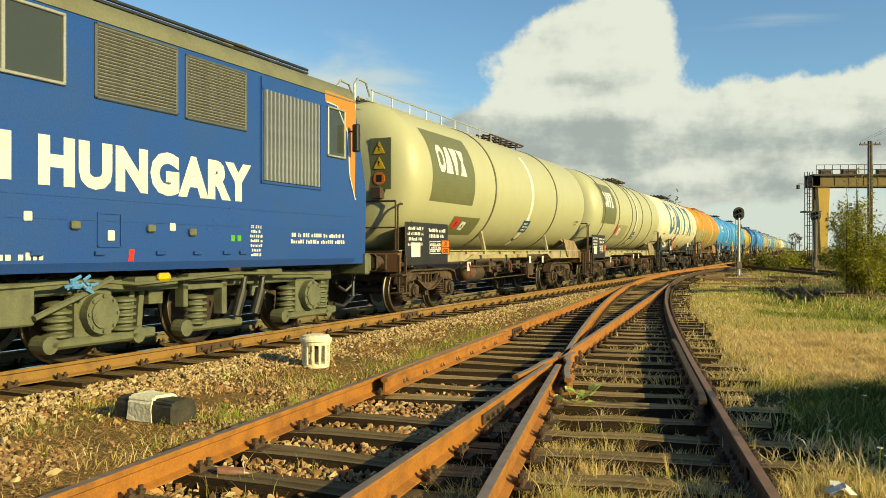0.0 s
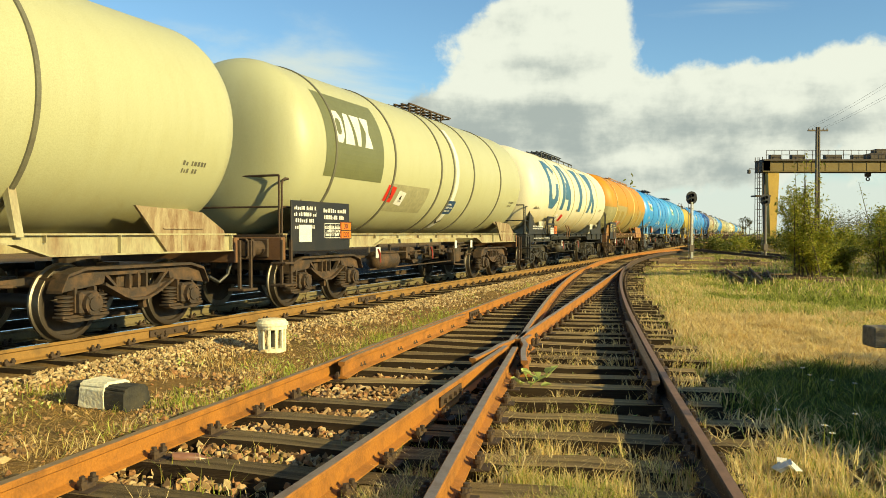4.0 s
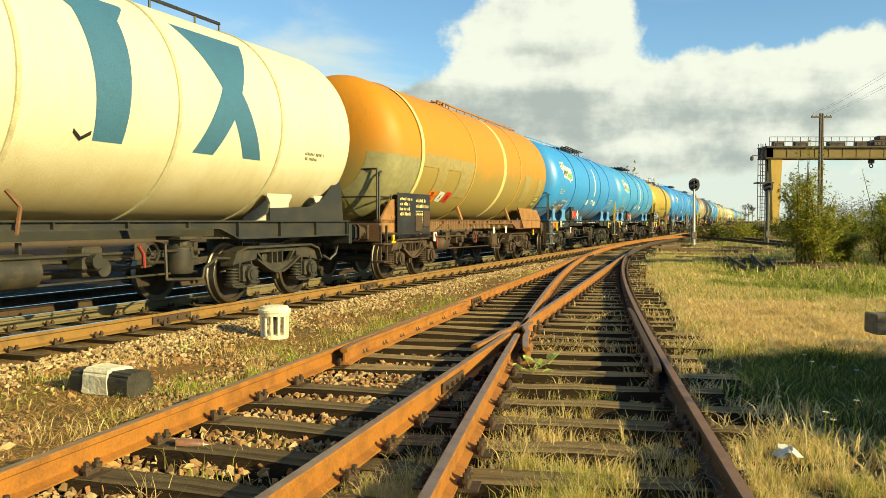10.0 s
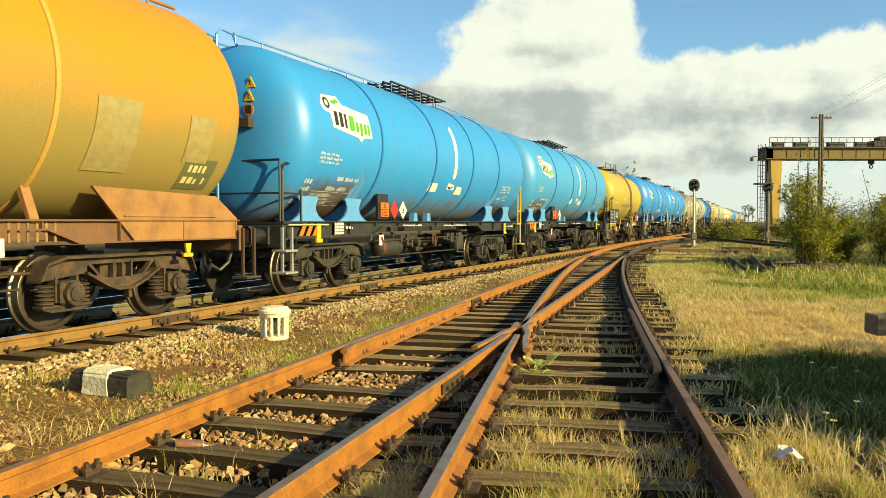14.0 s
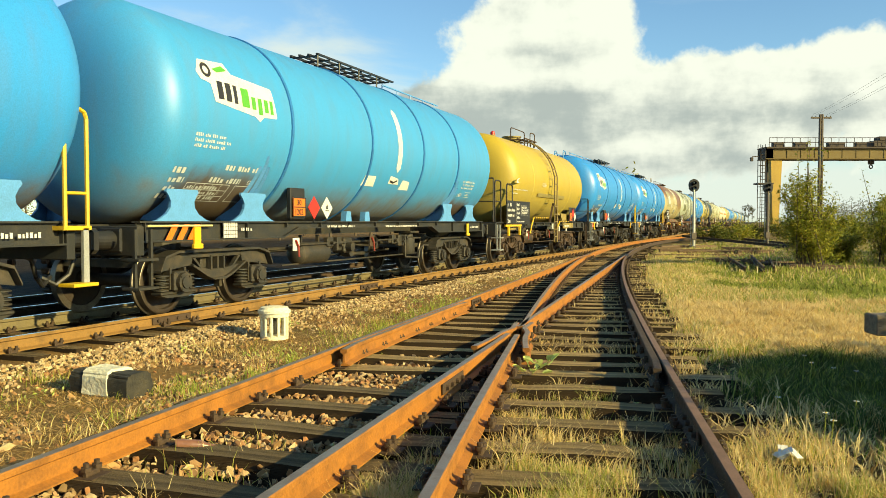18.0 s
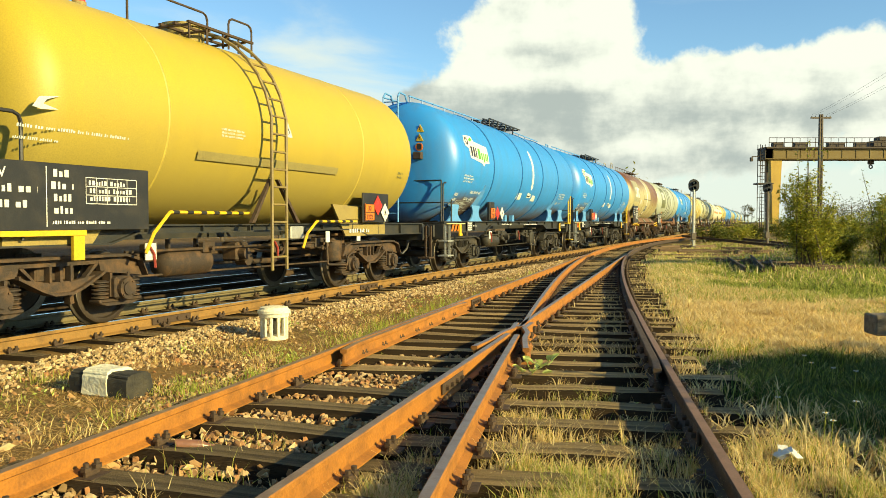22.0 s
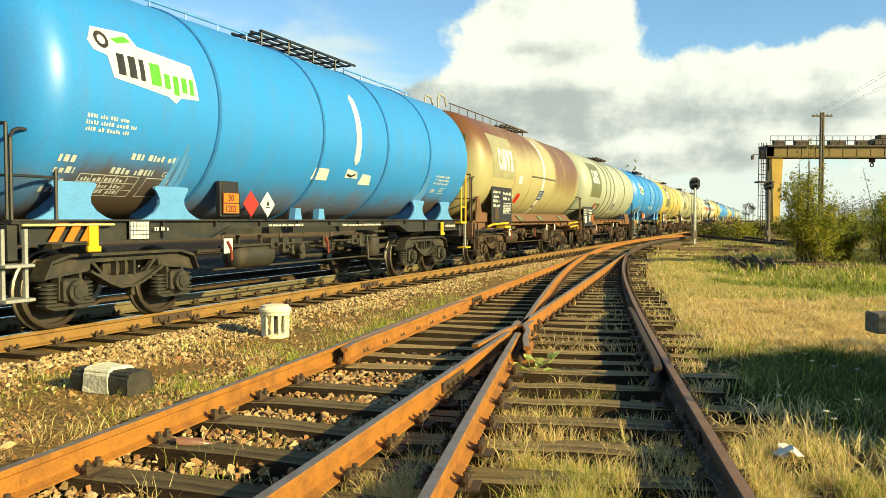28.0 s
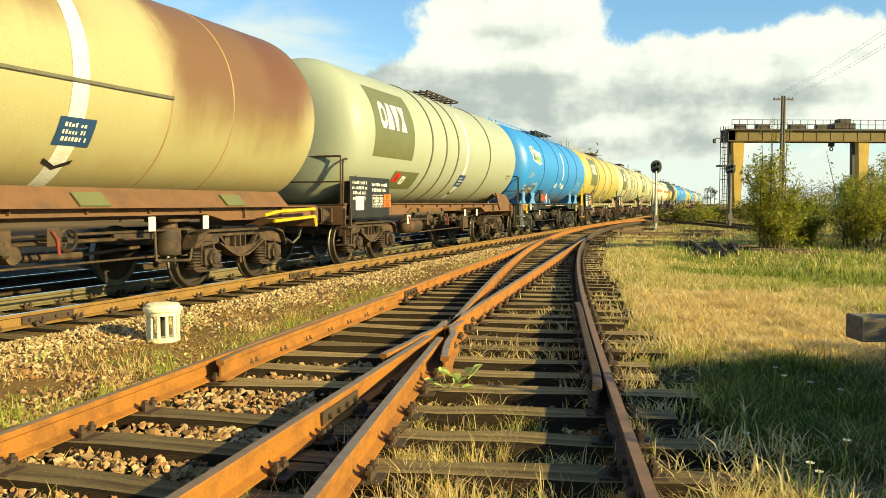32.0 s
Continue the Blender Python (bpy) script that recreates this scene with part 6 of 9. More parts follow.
    decal("writing", bars(-4.6, -4.25, 1.14, 1.22, 1, 71) + bars(-2.0, -0.9, 1.18, 1.24, 1, 72, 0.9) + bars(0.4, 2.6, 1.17, 1.23, 1, 73, 0.5) + bars(5.6, 6.4, 1.10, 1.2, 1, 74), WHITE, root, Skin(y=1.293), 0.003)
    for x in (-5.62, 5.4):
        b = box(nb(), x - 0.07, x + 0.07, -1.32, -1.29, 0.98, 1.24)
        box(b, x - 0.10, x + 0.10, -1.34, -1.29, 0.92, 0.99, 0.01)
        part("rope_hook", b, YELLOW, root, "yellow rope hook")
    b = nb()
    for k in range(3):
        prism(b, [(-6.25 + 0.22 * k, 1.05), (-6.13 + 0.22 * k, 1.05), (-5.98 + 0.22 * k, 1.26), (-6.10 + 0.22 * k, 1.26)], "y", -1.300, -1.294)
    part("hazard_stripes", b, ORANGE, root)
    b = nb()
    pipe(b, [(-6.6, -1.32, 1.24), (-5.3, -1.32, 1.24)], 0.014, 6)
    part("pull_bar", b, STRIPE_Y, root)
    if ladder:
        end_rails(root, hl, BLACK, -1, 1.0)
        end_ladder(root, -half + 0.02, BLUE_TRIM, 0.1, 4.42)
        ladder_signs(root, half, -0.62, 3.38, 0.12, None, 0.77, (R, zc, 0.62, 0.16))
        b = nb()
        for s in (-0.35, 0.35):
            pipe(b, [(-half + 0.15, s, 4.44), (-1.2, s, 4.47)], 0.022, 6)
        for i in range(8):
            x = -half + 0.2 + i * 0.78
            rod(b, (x, -0.35, 4.28), (x, -0.35, 4.45), 0.014, 5)
        part("roof_rail", b, BLUE_TRIM, root, "pale blue rails along the tank top")
    b = nb()
    pipe(b, [(2.2, -0.35, 4.47), (5.6, -0.35, 4.44)], 0.02, 6)
    for i in range(5):
        rod(b, (2.2 + i * 0.8, -0.35, 4.3), (2.2 + i * 0.8, -0.35, 4.46), 0.014, 5)
    part("roof_rail", b, BLUE_TRIM, root)
    top_walk(root, -1.2, 2.2, 4.50, BLACK)
    if loop is not None:
        b = nb()
        loop_rail(b, hl - 0.16, hl + 0.16, -1.38, 1.22, 2.58, 0.026)
        rod(b, (hl - 0.16, -1.38, 1.62), (hl + 0.16, -1.38, 1.62), 0.02, 6)
        box(b, hl - 0.20, hl + 0.20, -1.40, -1.20, 1.20, 1.25)
        part("grab_rail", b, loop, root, "yellow bent tube grab rail")
        b = box(nb(), hl - 0.18, hl + 0.18, -1.52, -1.28, 0.56, 0.60, 0.006)
        part("foot_steps", b, loop, root, "yellow foot step")
        b = nb()
        box(b, hl + 0.08, hl + 0.16, -1.40, -1.36, 0.58, 1.22)
        part("step_hanger", b, GALV, root)
    add_steps(root, -hl - 0.08, DARKFRAME, 2, ladder)
    brake_gear(root, "grey", -1.9, 13)
    return root


def yellow_wagon(name, label, paint=YELLOWP, L=13.6, piv=7.9, half=5.22, lx=0.42):
    root = tagged(empty(name), label, "tank wagon", "tank wagons of the train")
    hl, R, zc = L / 2 - 0.60, 1.47, 2.69
    sk = Skin(r=R, zc=zc)
    bandm = coat("mustard_seam", (0.44, 0.336, 0.064), (0.24, 0.176, 0.048), 0.55)
    t = barrel(root, half, R, zc, paint, (), bandm, lx)
    for x in (-2.55, 2.9):
        part("weld_seam", lathe(nb(), [(x - 0.02, R), (x, R + 0.008), (x + 0.02, R)], 72, (0, 0, zc)), bandm, t, "", True)
    b = nb()
    lay(b, sk, *rect(-1.95, 1.95, sk.v(2.16), sk.v(2.28)), 0.03)
    part("cladding_ledge", b, coat("dull_mustard", (0.24, 0.2, 0.072), (0.16, 0.128, 0.048), 0.6), t, "dull ledge strip along the flank")
    decal("maker_mark", [poly([(-4.66, sk.v(2.52)), (-4.58, sk.v(2.63)), (-4.30, sk.v(2.67)), (-4.48, sk.v(2.61)), (-4.52, sk.v(2.56)), (-4.32, sk.v(2.52)), (-4.55, sk.v(2.50))])], PALE_TEXT, t, sk, 0.004, "plain white swoosh mark")
    decal("writing", bars(-4.85, -3.2, sk.v(2.28), sk.v(2.34), 1, 81, 0.95) + bars(-4.85, -4.2, sk.v(2.16), sk.v(2.21), 1, 82, 0.9) + bars(-1.5, -0.9, sk.v(2.5), sk.v(2.64), 3, 83, 0.9), PALE_TEXT, t, sk)
    decal("writing", bars(4.5, 4.85, sk.v(2.2), sk.v(2.36), 2, 84), KHAKI, t, sk)
    tri = decal("warning_sticker", [poly([(0.12, sk.v(2.66)), (0.36, sk.v(2.66)), (0.24, sk.v(2.90))])], WHITE, t, sk, 0.006)
    decal("symbol", [poly([(0.22, sk.v(2.69)), (0.27, sk.v(2.76)), (0.22, sk.v(2.77)), (0.27, sk.v(2.84)), (0.25, sk.v(2.75)), (0.29, sk.v(2.74))])], BLACK, tri, sk, 0.01)
    sole_bars(root, hl, 1.02, 1.26, DARKFRAME)
    MUST = coat("mustard_frame", (0.272, 0.208, 0.064), (0.16, 0.112, 0.048), 0.65)
    skirt(root, 2.0, 4.2, MUST, 1.24, 1.62, 0.5, 1, R, zc)
    skirt(root, -4.9, -3.2, MUST, 1.24, 1.62, 0.5, -1, R, zc)
    for x in (-piv / 2, piv / 2):
        add_bogie(root, x, "rusty")
    add_buffers(root, hl, DARKFRAME)
    # large black board with readable class letters
    b = box(nb(), -5.45, -2.88, -1.40, -1.37, 1.20, 1.94, 0.006)
    bd = part("data_board", b, BLACK, root, "large black board with white lettering")
    s2 = Skin(y=1.402)
    wr = [words("31  RIV", -5.40, 1.76, 0.15, 0.002), words("Zaes", -5.40, 1.26, 0.15, 0.002), rect(-4.45, -4.438, 1.24, 1.9)] + bars(-5.40, -4.52, 1.58, 1.72, 1, 91) + bars(-5.40, -4.58, 1.42, 1.55, 1, 92)
    wr += bars(-4.40, -4.05, 1.36, 1.90, 4, 93) + bars(-4.40, -3.5, 1.26, 1.32, 1, 94)
    wr += [rect(-3.9, -3.1, 1.50 + 0.1 * k, 1.508 + 0.1 * k) for k in range(4)] + [rect(-3.9 + 0.16 * k, -3.892 + 0.16 * k, 1.50, 1.80) for k in range(6)] + bars(-3.88, -3.12, 1.52, 1.79, 3, 95)
    decal("writing", wr, WHITE, bd, s2, 0.003)
    b = box(nb(), 2.98, 4.12, -1.40, -1.37, 1.28, 1.86, 0.006)
    part("plate_board", b, BLACK, root, "black board for danger plates")
    hazard_plate(root, 3.24, 1.48, 0.40, 0.34, -1.415)
    diamond(root, 3.60, 1.62, 0.20, RED, -1.415)
    diamond(root, 3.92, 1.48, 0.19, WHITE, -1.42, BLACK)
    decal("writing", bars(2.6, 3.7, 1.06, 1.18, 1, 96), WHITE, root, Skin(y=1.293), 0.003)
    # side ladder over the flank to the dome
    b = nb()
    for x in (-0.52, -0.12):
        pts = [(x, -1.66, 0.55), (x, -1.66, 2.9)]
        for k in range(1, 7):
            a = radians(10 + k * 11)
            pts.append((x, -1.60 * math.cos(a) - 0.06, zc + 1.62 * math.sin(a)))
        pipe(b, pts, 0.028, 6)
    for i in range(12):
        z = 0.75 + 0.27 * i
        if z < 3.1:
            yy = -1.66
        else:
            a = math.asin(min(0.98, (z - zc) / 1.62))
            yy = -1.60 * math.cos(a) - 0.06
        rod(b, (-0.52, yy, z), (-0.12, yy, z), 0.018, 6)
    part("ladder", b, coat("worn_ladder", (0.16, 0.12, 0.056), (0.36, 0.256, 0.04), 0.6, 0, 4, 0.6), root, "worn steel side ladder with yellow feet")
    b = nb()
    for x in (-0.95, 0.30):
        prism(b, [(x - 0.03, 1.28), (x + 0.05, 1.28), (-0.32 + (0.07 if x > -0.3 else -0.12), 1.95), (-0.32 + (0.02 if x > -0.3 else -0.17), 1.95)], "y", -1.62, -1.56)
    part("ladder_brace", b, IRON, root)
    # walkway, manhole and hoops on top
    top_walk(root, -1.3, 0.3, 4.22, IRON, -0.75, 0.55)
    part("valve_stub", rod(nb(), (-2.6, 0, 4.05), (-2.6, 0, 4.26), 0.10, 12), MUST, root)
    b = nb()
    rod(b, (-0.55, -0.05, 4.05), (-0.55, -0.05, 4.34), 0.32, 20)
    rod(b, (-0.55, -0.05, 4.34), (-0.55, -0.05, 4.39), 0.36, 20)
    part("manhole", b, MUST, root, "bolted manhole cover on the tank top", True)
    part("valve_cap", lathe(nb(), [(4.22, 0.0), (4.22, 0.09), (4.36, 0.08), (4.40, 0.0)], 12, (-2.6, 0, 0), "z"), RED, root)
    b = nb()
    loop_rail(b, -2.3, -0.6, -0.55, 4.05, 4.52, 0.018)
    loop_rail(b, -0.2, 0.42, -0.65, 4.05, 4.55, 0.018)
    part("roof_hoop", b, IRON, root)
    # yellow and black guard tubes
    for x0, x1, z0, z1 in ((-3.0, -0.6, 1.0, 1.42), (0.7, 2.6, 0.95, 1.30)):
        b = nb()
        pipe(b, [(x0, -1.45, z0 - 0.1), (x0 + 0.15, -1.45, z0 + 0.15), (x0 + 0.45, -1.45, z1), (x1, -1.45, z1)], 0.024, 6)
        gt = part("guard_tube", b, YELLOW, root, "yellow and black striped guard tube")
        b = nb()
        n = int((x1 - x0 - 0.5) / 0.28)
        for k in range(n):
            rod(b, (x0 + 0.5 + 0.28 * k, -1.45, z1), (x0 + 0.62 + 0.28 * k, -1.45, z1), 0.026, 6)
        part("black_bands", b, BLACK, gt)
    b = nb()
    for x in (-5.2, -4.0):
        box(b, x - 0.08, x + 0.08, -1.40, -1.36, 0.86, 1.18)
    box(b, -5.6, -3.9, -1.41, -1.37, 1.14, 1.20)
    part("rope_hook", b, YELLOW, root, "yellow rope hook")
    end_rails(root, hl, BLACK, -1, 1.25)
    b = nb()
    loop_rail(b, -hl + 0.9, -hl + 1.5, -1.34, 1.1, 2.45, 0.022)
    part("handrail", b, BLACK, root)
    add_steps(root, -hl - 0.08, IRON, 2)
    add_steps(root, hl + 0.06, IRON, 1, False)
    b = nb()
    box(b, 0.55, 0.95, -1.32, -1.1, 1.0, 1.22, 0.02)
    part("outlet_box", b, GALV, root, "small pale steel box")
    brake_gear(root, "rusty", -1.6, 17)
    return root


def brown_wagon(name, label, paint=BROWNP, L=13.9, piv=8.3):
    root = tagged(empty(name), label, "tank wagon", "tank wagons of the train")
    hl, R, zc = L / 2 - 0.60, 1.56, 2.84
    half = L / 2 - 0.62
    sk = Skin(r=R, zc=zc)
    t = barrel(root, half, R, zc, paint, (), BAND_DARK)
    for x in (-3.2, -1.35, 1.87, 3.3):
        part("weld_seam", lathe(nb(), [(x - 0.018, R), (x, R + 0.01), (x + 0.018, R)], 72, (0, 0, zc)), coat("brown_seam", (0.288, 0.176, 0.08), (0.16, 0.096, 0.048), 0.6), t, "", True)
    pn = patch("panel", -5.4, -3.25, 2.5, 3.75, KHAKI_PALE, t, sk, 0.004, "pale khaki painted panel")
    brand_block(pn, -4.88, -3.42, 3.06, 0.62, sk, WHITE)
    b = nb()
    lay(b, sk, *rect(-1.35, 1.87, sk.v(2.70), sk.v(2.74)), 0.03)
    part("cladding_ledge", b, BAND_DARK, t, "dark ledge along the flank")
    patch("stripe", 0.10, 0.36, 1.5, 4.0, WHITE, t, sk, 0.005, "white vertical stripe")
    lb = patch("label", 0.0, 0.56, 1.98, 2.30, LABEL_BLUE, t, sk, 0.009, "dark blue label")
    decal("writing", bars(0.06, 0.5, sk.v(2.02), sk.v(2.26), 3, 101), WHITE, lb, sk, 0.013)
    decal("chevron", [poly([(0.0, sk.v(1.78)), (0.22, sk.v(1.70)), (0.44, sk.v(1.78)), (0.44, sk.v(1.83)), (0.22, sk.v(1.75)), (0.0, sk.v(1.83))])], BLACK, t, sk, 0.009)
    patch("patch", -2.75, -2.35, 2.42, 2.66, PALE_TEXT, t, sk, 0.005, "pale cleaned patch")
    diamond(root, -2.95, 1.95, 0.22, WHITE, skin=sk, mark=BLACK)
    diamond(root, -2.3, 1.98, 0.26, RED, skin=sk, mark=BLACK)
    sole_bars(root, hl, 1.04, 1.26, RUST_SILL)
    # long sloping skirt with small plates
    for s in (-1, 1):
        b = nb()
        prism(b, [(s * 1.34, 1.24), (s * 1.38, 1.24), (s * 1.14, 1.50), (s * 1.10, 1.50)], "x", -3.4, 5.2)
        sk3 = part("skirt", b, RUST_SILL, root, "long rusty sloping skirt")
    for x in (-1.9, 0.6, 3.6):
        b = prism(nb(), [(-1.375, 1.26), (-1.385, 1.28), (-1.24, 1.44), (-1.23, 1.42)], "x", x - 0.25, x + 0.25)
        part("data_plate", b, KHAKI, root)
    b = nb()
    prism(b, [(-half + 0.2, 1.24), (-3.3, 1.24), (-3.3, 1.5), (-half + 0.7, 1.5), (-half + 0.45, 1.95), (-half + 0.3, 1.95)], "y", -1.30, -1.26)
    part("cradle", b, RUST_SILL, root)
    for x in (-piv / 2, piv / 2):
        add_bogie(root, x, "rusty")
    add_buffers(root, hl, RUST_SILL)
    bd = bevelled_board(root, -5.2, -3.28, 1.20, 2.25, -1.44, BLACK, 111)
    part("board_box", box(nb(), -4.95, -4.6, -1.47, -1.44, 1.28, 1.62, 0.01), IRON, bd)
    part("foot_step", box(nb(), -4.5, -3.9, -1.62, -1.36, 1.06, 1.12), YELLOW, root, "yellow foot step")
    for pts in ([(-5.7, -1.50, 1.10), (-5.3, -1.50, 1.16), (-3.8, -1.50, 1.20)], [(4.2, -1.50, 1.10), (4.6, -1.50, 1.16), (5.9, -1.50, 1.20)], [(4.5, -1.50, 1.0), (5.9, -1.50, 1.06), (5.95, -1.5, 0.9)]):
        part("guard_tube", pipe(nb(), pts, 0.03, 6), YELLOW, root, "yellow guard tube")
    end_rails(root, hl, IRON, -1, 1.2)
    end_ladder(root, -half - 0.10, coat("dusty_ladder", (0.36, 0.336, 0.256), (0.2, 0.128, 0.08), 0.6), -0.1, 4.62)
    ladder_signs(root, half, -0.80, 3.1, 0.03, KHAKI)
    add_steps(root, -hl - 0.08, IRON, 2, False)
    b = nb()
    pipe(b, [(-half + 0.2, -0.5, 4.52), (1.5, -0.5, 4.52)], 0.016, 6)
    for i in range(11):
        x = -half + 0.3 + i * 0.7
        rod(b, (x, -0.5, 4.28), (x, -0.5, 4.52), 0.012, 5)
    part("roof_rail", b, IRON, root, "low tubular rail along the tank top")
    top_walk(root, -1.2, 1.4, 4.44, IRON)
    brake_gear(root, "rusty", -1.7, 19)
    return root


def stripe_wagon(name, label, L=14.5):
    """Pressure tank: white with a red belt and a sunshade."""
    root = tagged(empty(name), label, "tank wagon", "tank wagons of the train")
    hl, R, zc = L / 2 - 0.6, 1.40, 2.70
    half = L / 2 - 0.9
    sk = Skin(r=R, zc=zc)
    t = barrel(root, half, R, zc, WHITEP, (), BAND_DARK, knee=0.8)
    patch("stripe", -half + 0.7, half - 0.7, 2.62, 2.95, ORANGE, t, sk, 0.005, "orange belt along the flank")
    b = lathe(nb(), [(-half + 0.8, 1.52), (half - 0.8, 1.52)], 24, (0, 0, zc), "x", -1.0, 1.0)
    part("sunshade", b, WHITEP, root, "curved white sunshade", True)
    sole_bars(root, hl, 1.03, 1.28, DARKFRAME)
    for x in (-4.9, 4.9):
        saddle_leg(root, x, 0.6, WHITE_SADDLE, R, zc)
    for x in (-4.8, 4.8):
        add_bogie(root, x, "grey")
    add_buffers(root, hl, DARKFRAME)
    end_rails(root, hl, BLACK)
    brake_gear(root, "grey", -1.5, 23)
    return root


train = []


def place(ob, s):
    train.append((ob, s))
    ob.matrix_basis = train_pose(s)
    return ob


DULLBLUE = tank_paint("blue_tank_paint", (0.024, 0.228, 0.592), (0.152, 0.096, 0.048), line=1.60, soft=0.36, amount=0.8, rough=0.42, stain=(0.085, 0.052, 0.022), stains=((-5.1, 1.0, 2.2, 1.72), (5.0, 0.9, 1.95, 1.6)))
OLDBLUE = tank_paint("weathered_blue_tank_paint", (0.044, 0.272, 0.56), (0.176, 0.128, 0.056), line=1.65, soft=0.42, amount=0.85, rough=0.45, stain=(0.085, 0.052, 0.022), stains=((-5.1, 1.0, 2.2, 1.72), (5.0, 0.9, 1.95, 1.6)))
PALEYEL = tank_paint("pale_yellow_tank_paint", (0.432, 0.352, 0.104), (0.288, 0.216, 0.072), line=1.7, soft=0.5, amount=0.6)
S = dict(cream1=20.73, cream2=35.6, white=50.5, orange=65.15, blue1=79.5, blue2=94.0, yellow=108.1, blue3=122.35, blue4=137.0, brown=151.05)
c1 = place(cream_wagon("tank_wagon", "pale cream tank wagon with dark khaki panel and end ladder", CREAM), S["cream1"])
c2 = place(cream_wagon("tank_wagon", "grimy cream tank wagon ringed by dark bands, no ladder", CREAM, rings=(-5.5, -3.0, -0.4, 0.44, 1.92, 4.24), ladder=False, haz=-2.95, pan=(-3.0, -0.95, 1.78), big=1.4, panel=KHAKI_PALE), S["cream2"])
w1 = place(white_wagon("tank_wagon", "white tank wagon with four large blue painted shapes"), S["white"])
place(orange_wagon("tank_wagon", "orange tank wagon with khaki grime and grey patches"), S["orange"])
b1 = place(blue_wagon("tank_wagon", "sky blue tank wagon with end ladder and warning stickers"), S["blue1"])
b2 = place(blue_wagon("tank_wagon", "weathered sky blue tank wagon without a ladder", OLDBLUE, ladder=False, loop=None), S["blue2"])
y1 = place(yellow_wagon("tank_wagon", "mustard yellow tank wagon with side ladder and black board"), S["yellow"])
b3 = place(blue_wagon("tank_wagon", "clean bright blue tank wagon with end ladder", DULLBLUE), S["blue3"])
place(blue_wagon("tank_wagon", "clean bright blue tank wagon with end ladder", DULLBLUE), S["blue4"])
r1 = place(brown_wagon("tank_wagon", "cream tank wagon stained brown, with a rusty skirt"), S["brown"])
place(cream_wagon("tank_wagon", "pale grey tank wagon ringed by dark bands", GREYP, rings=(-2.3, -1.2, -0.2, 3.0), frame=RUST_SILL, ladder=False), 165.4)
st = stripe_wagon("tank_wagon", "white pressure tank wagon with an orange belt")
pw = cream_wagon("tank_wagon", "pale yellow tank wagon with dark bands", PALEYEL, rings=(-3, -0.5, 2.5))
place(copy_thing(b3, train_pose(180.1)), 180.1)
place(pw, 194.8)
s_next = 209.6
for src, ln in ((c2, 16), (c1, 16), (st, 15.8), (None, 15.8), (pw, 16), (b1, 16.3), (b3, 16.3), (c1, 16), (y1, 14.7), (b1, 16.3), (c2, 16), (w1, 16), (b3, 16.3), (pw, 16), (c1, 16), (b1, 16.3)):
    if src is st:
        place(st, s_next)
    else:
        q = st if src is None else src
        place(copy_thing(q, train_pose(s_next)), s_next)
    s_next += ln * 0.915

# ---- locomotive ----
LOCO_ROOF = coat("cream_green_roof_paint", (0.16, 0.16, 0.092), (0.096, 0.092, 0.056), 0.5, 0.0, 2, 0.6, 40, 0.06)
LOCO_GREY = coat("greenish_grey_running_gear", (0.12, 0.128, 0.074), (0.05, 0.047, 0.03), 0.55, 0.0, 4, 0.7, 50, 0.12)
LOCO_ORANGE = coat("orange_cab_paint", (0.64, 0.192, 0.024), (0.48, 0.16, 0.032), 0.4, 0.0, 3, 0.4, 40, 0.03)
LOUVRE_FRAME = coat("louvre_frame_paint", (0.10, 0.11, 0.11), (0.05, 0.055, 0.06), 0.45, 0.2, 5, 0.5, 50, 0.05)
LOUVRE = coat("louvre_metal", (0.368, 0.368, 0.32), (0.176, 0.176, 0.144), 0.45, 0.5, 5, 0.5, 50, 0.06)
SHUTTER = coat("worn_blue_grey_metal", (0.32, 0.336, 0.336), (0.096, 0.12, 0.176), 0.45, 0.5, 3, 0.7, 40, 0.08, (1, 1, 0.2))
TRIM = coat("aluminium_trim", (0.48, 0.464, 0.368), (0.32, 0.288, 0.208), 0.4, 0.6, 6, 0.5, 50, 0.05)


def glass(name, col=(0.10, 0.12, 0.10), rough=0.05):
    m, nt, b, N, L = material(name)
    b.inputs["Base Color"].default_value = rgba(col)
    b.inputs["Roughness"].default_value = rough
    b.inputs["Transmission Weight"].default_value = 0.6
    b.inputs["IOR"].default_value = 1.45
    return m


GLASS = glass("cab_glass")


def framed_window(root, x0, x1, z0, z1, y, trim, panes=1, name="window"):
    b = nb()
    w = 0.035
    for a, c, d, e in ((x0, x1, z0, z0 + w), (x0, x1, z1 - w, z1), (x0, x0 + w, z0, z1), (x1 - w, x1, z0, z1)):
        box(b, a, c, y - 0.03, y + 0.02, d, e, 0.008)
    wn = part(name, b, trim, root, "side window in a pale metal frame")
    for k in range(panes):
        a, c = x0 + w + (x1 - x0 - 2 * w) * k / panes, x0 + w + (x1 - x0 - 2 * w) * (k + 1) / panes
        g = part("pane", box(nb(), a, c, y - 0.006, y + 0.002, z0 + w, z1 - w), GLASS, wn)
        if k:
            part("bar", box(nb(), a - 0.02, a + 0.02, y - 0.025, y + 0.01, z0, z1), trim, wn)
    return wn


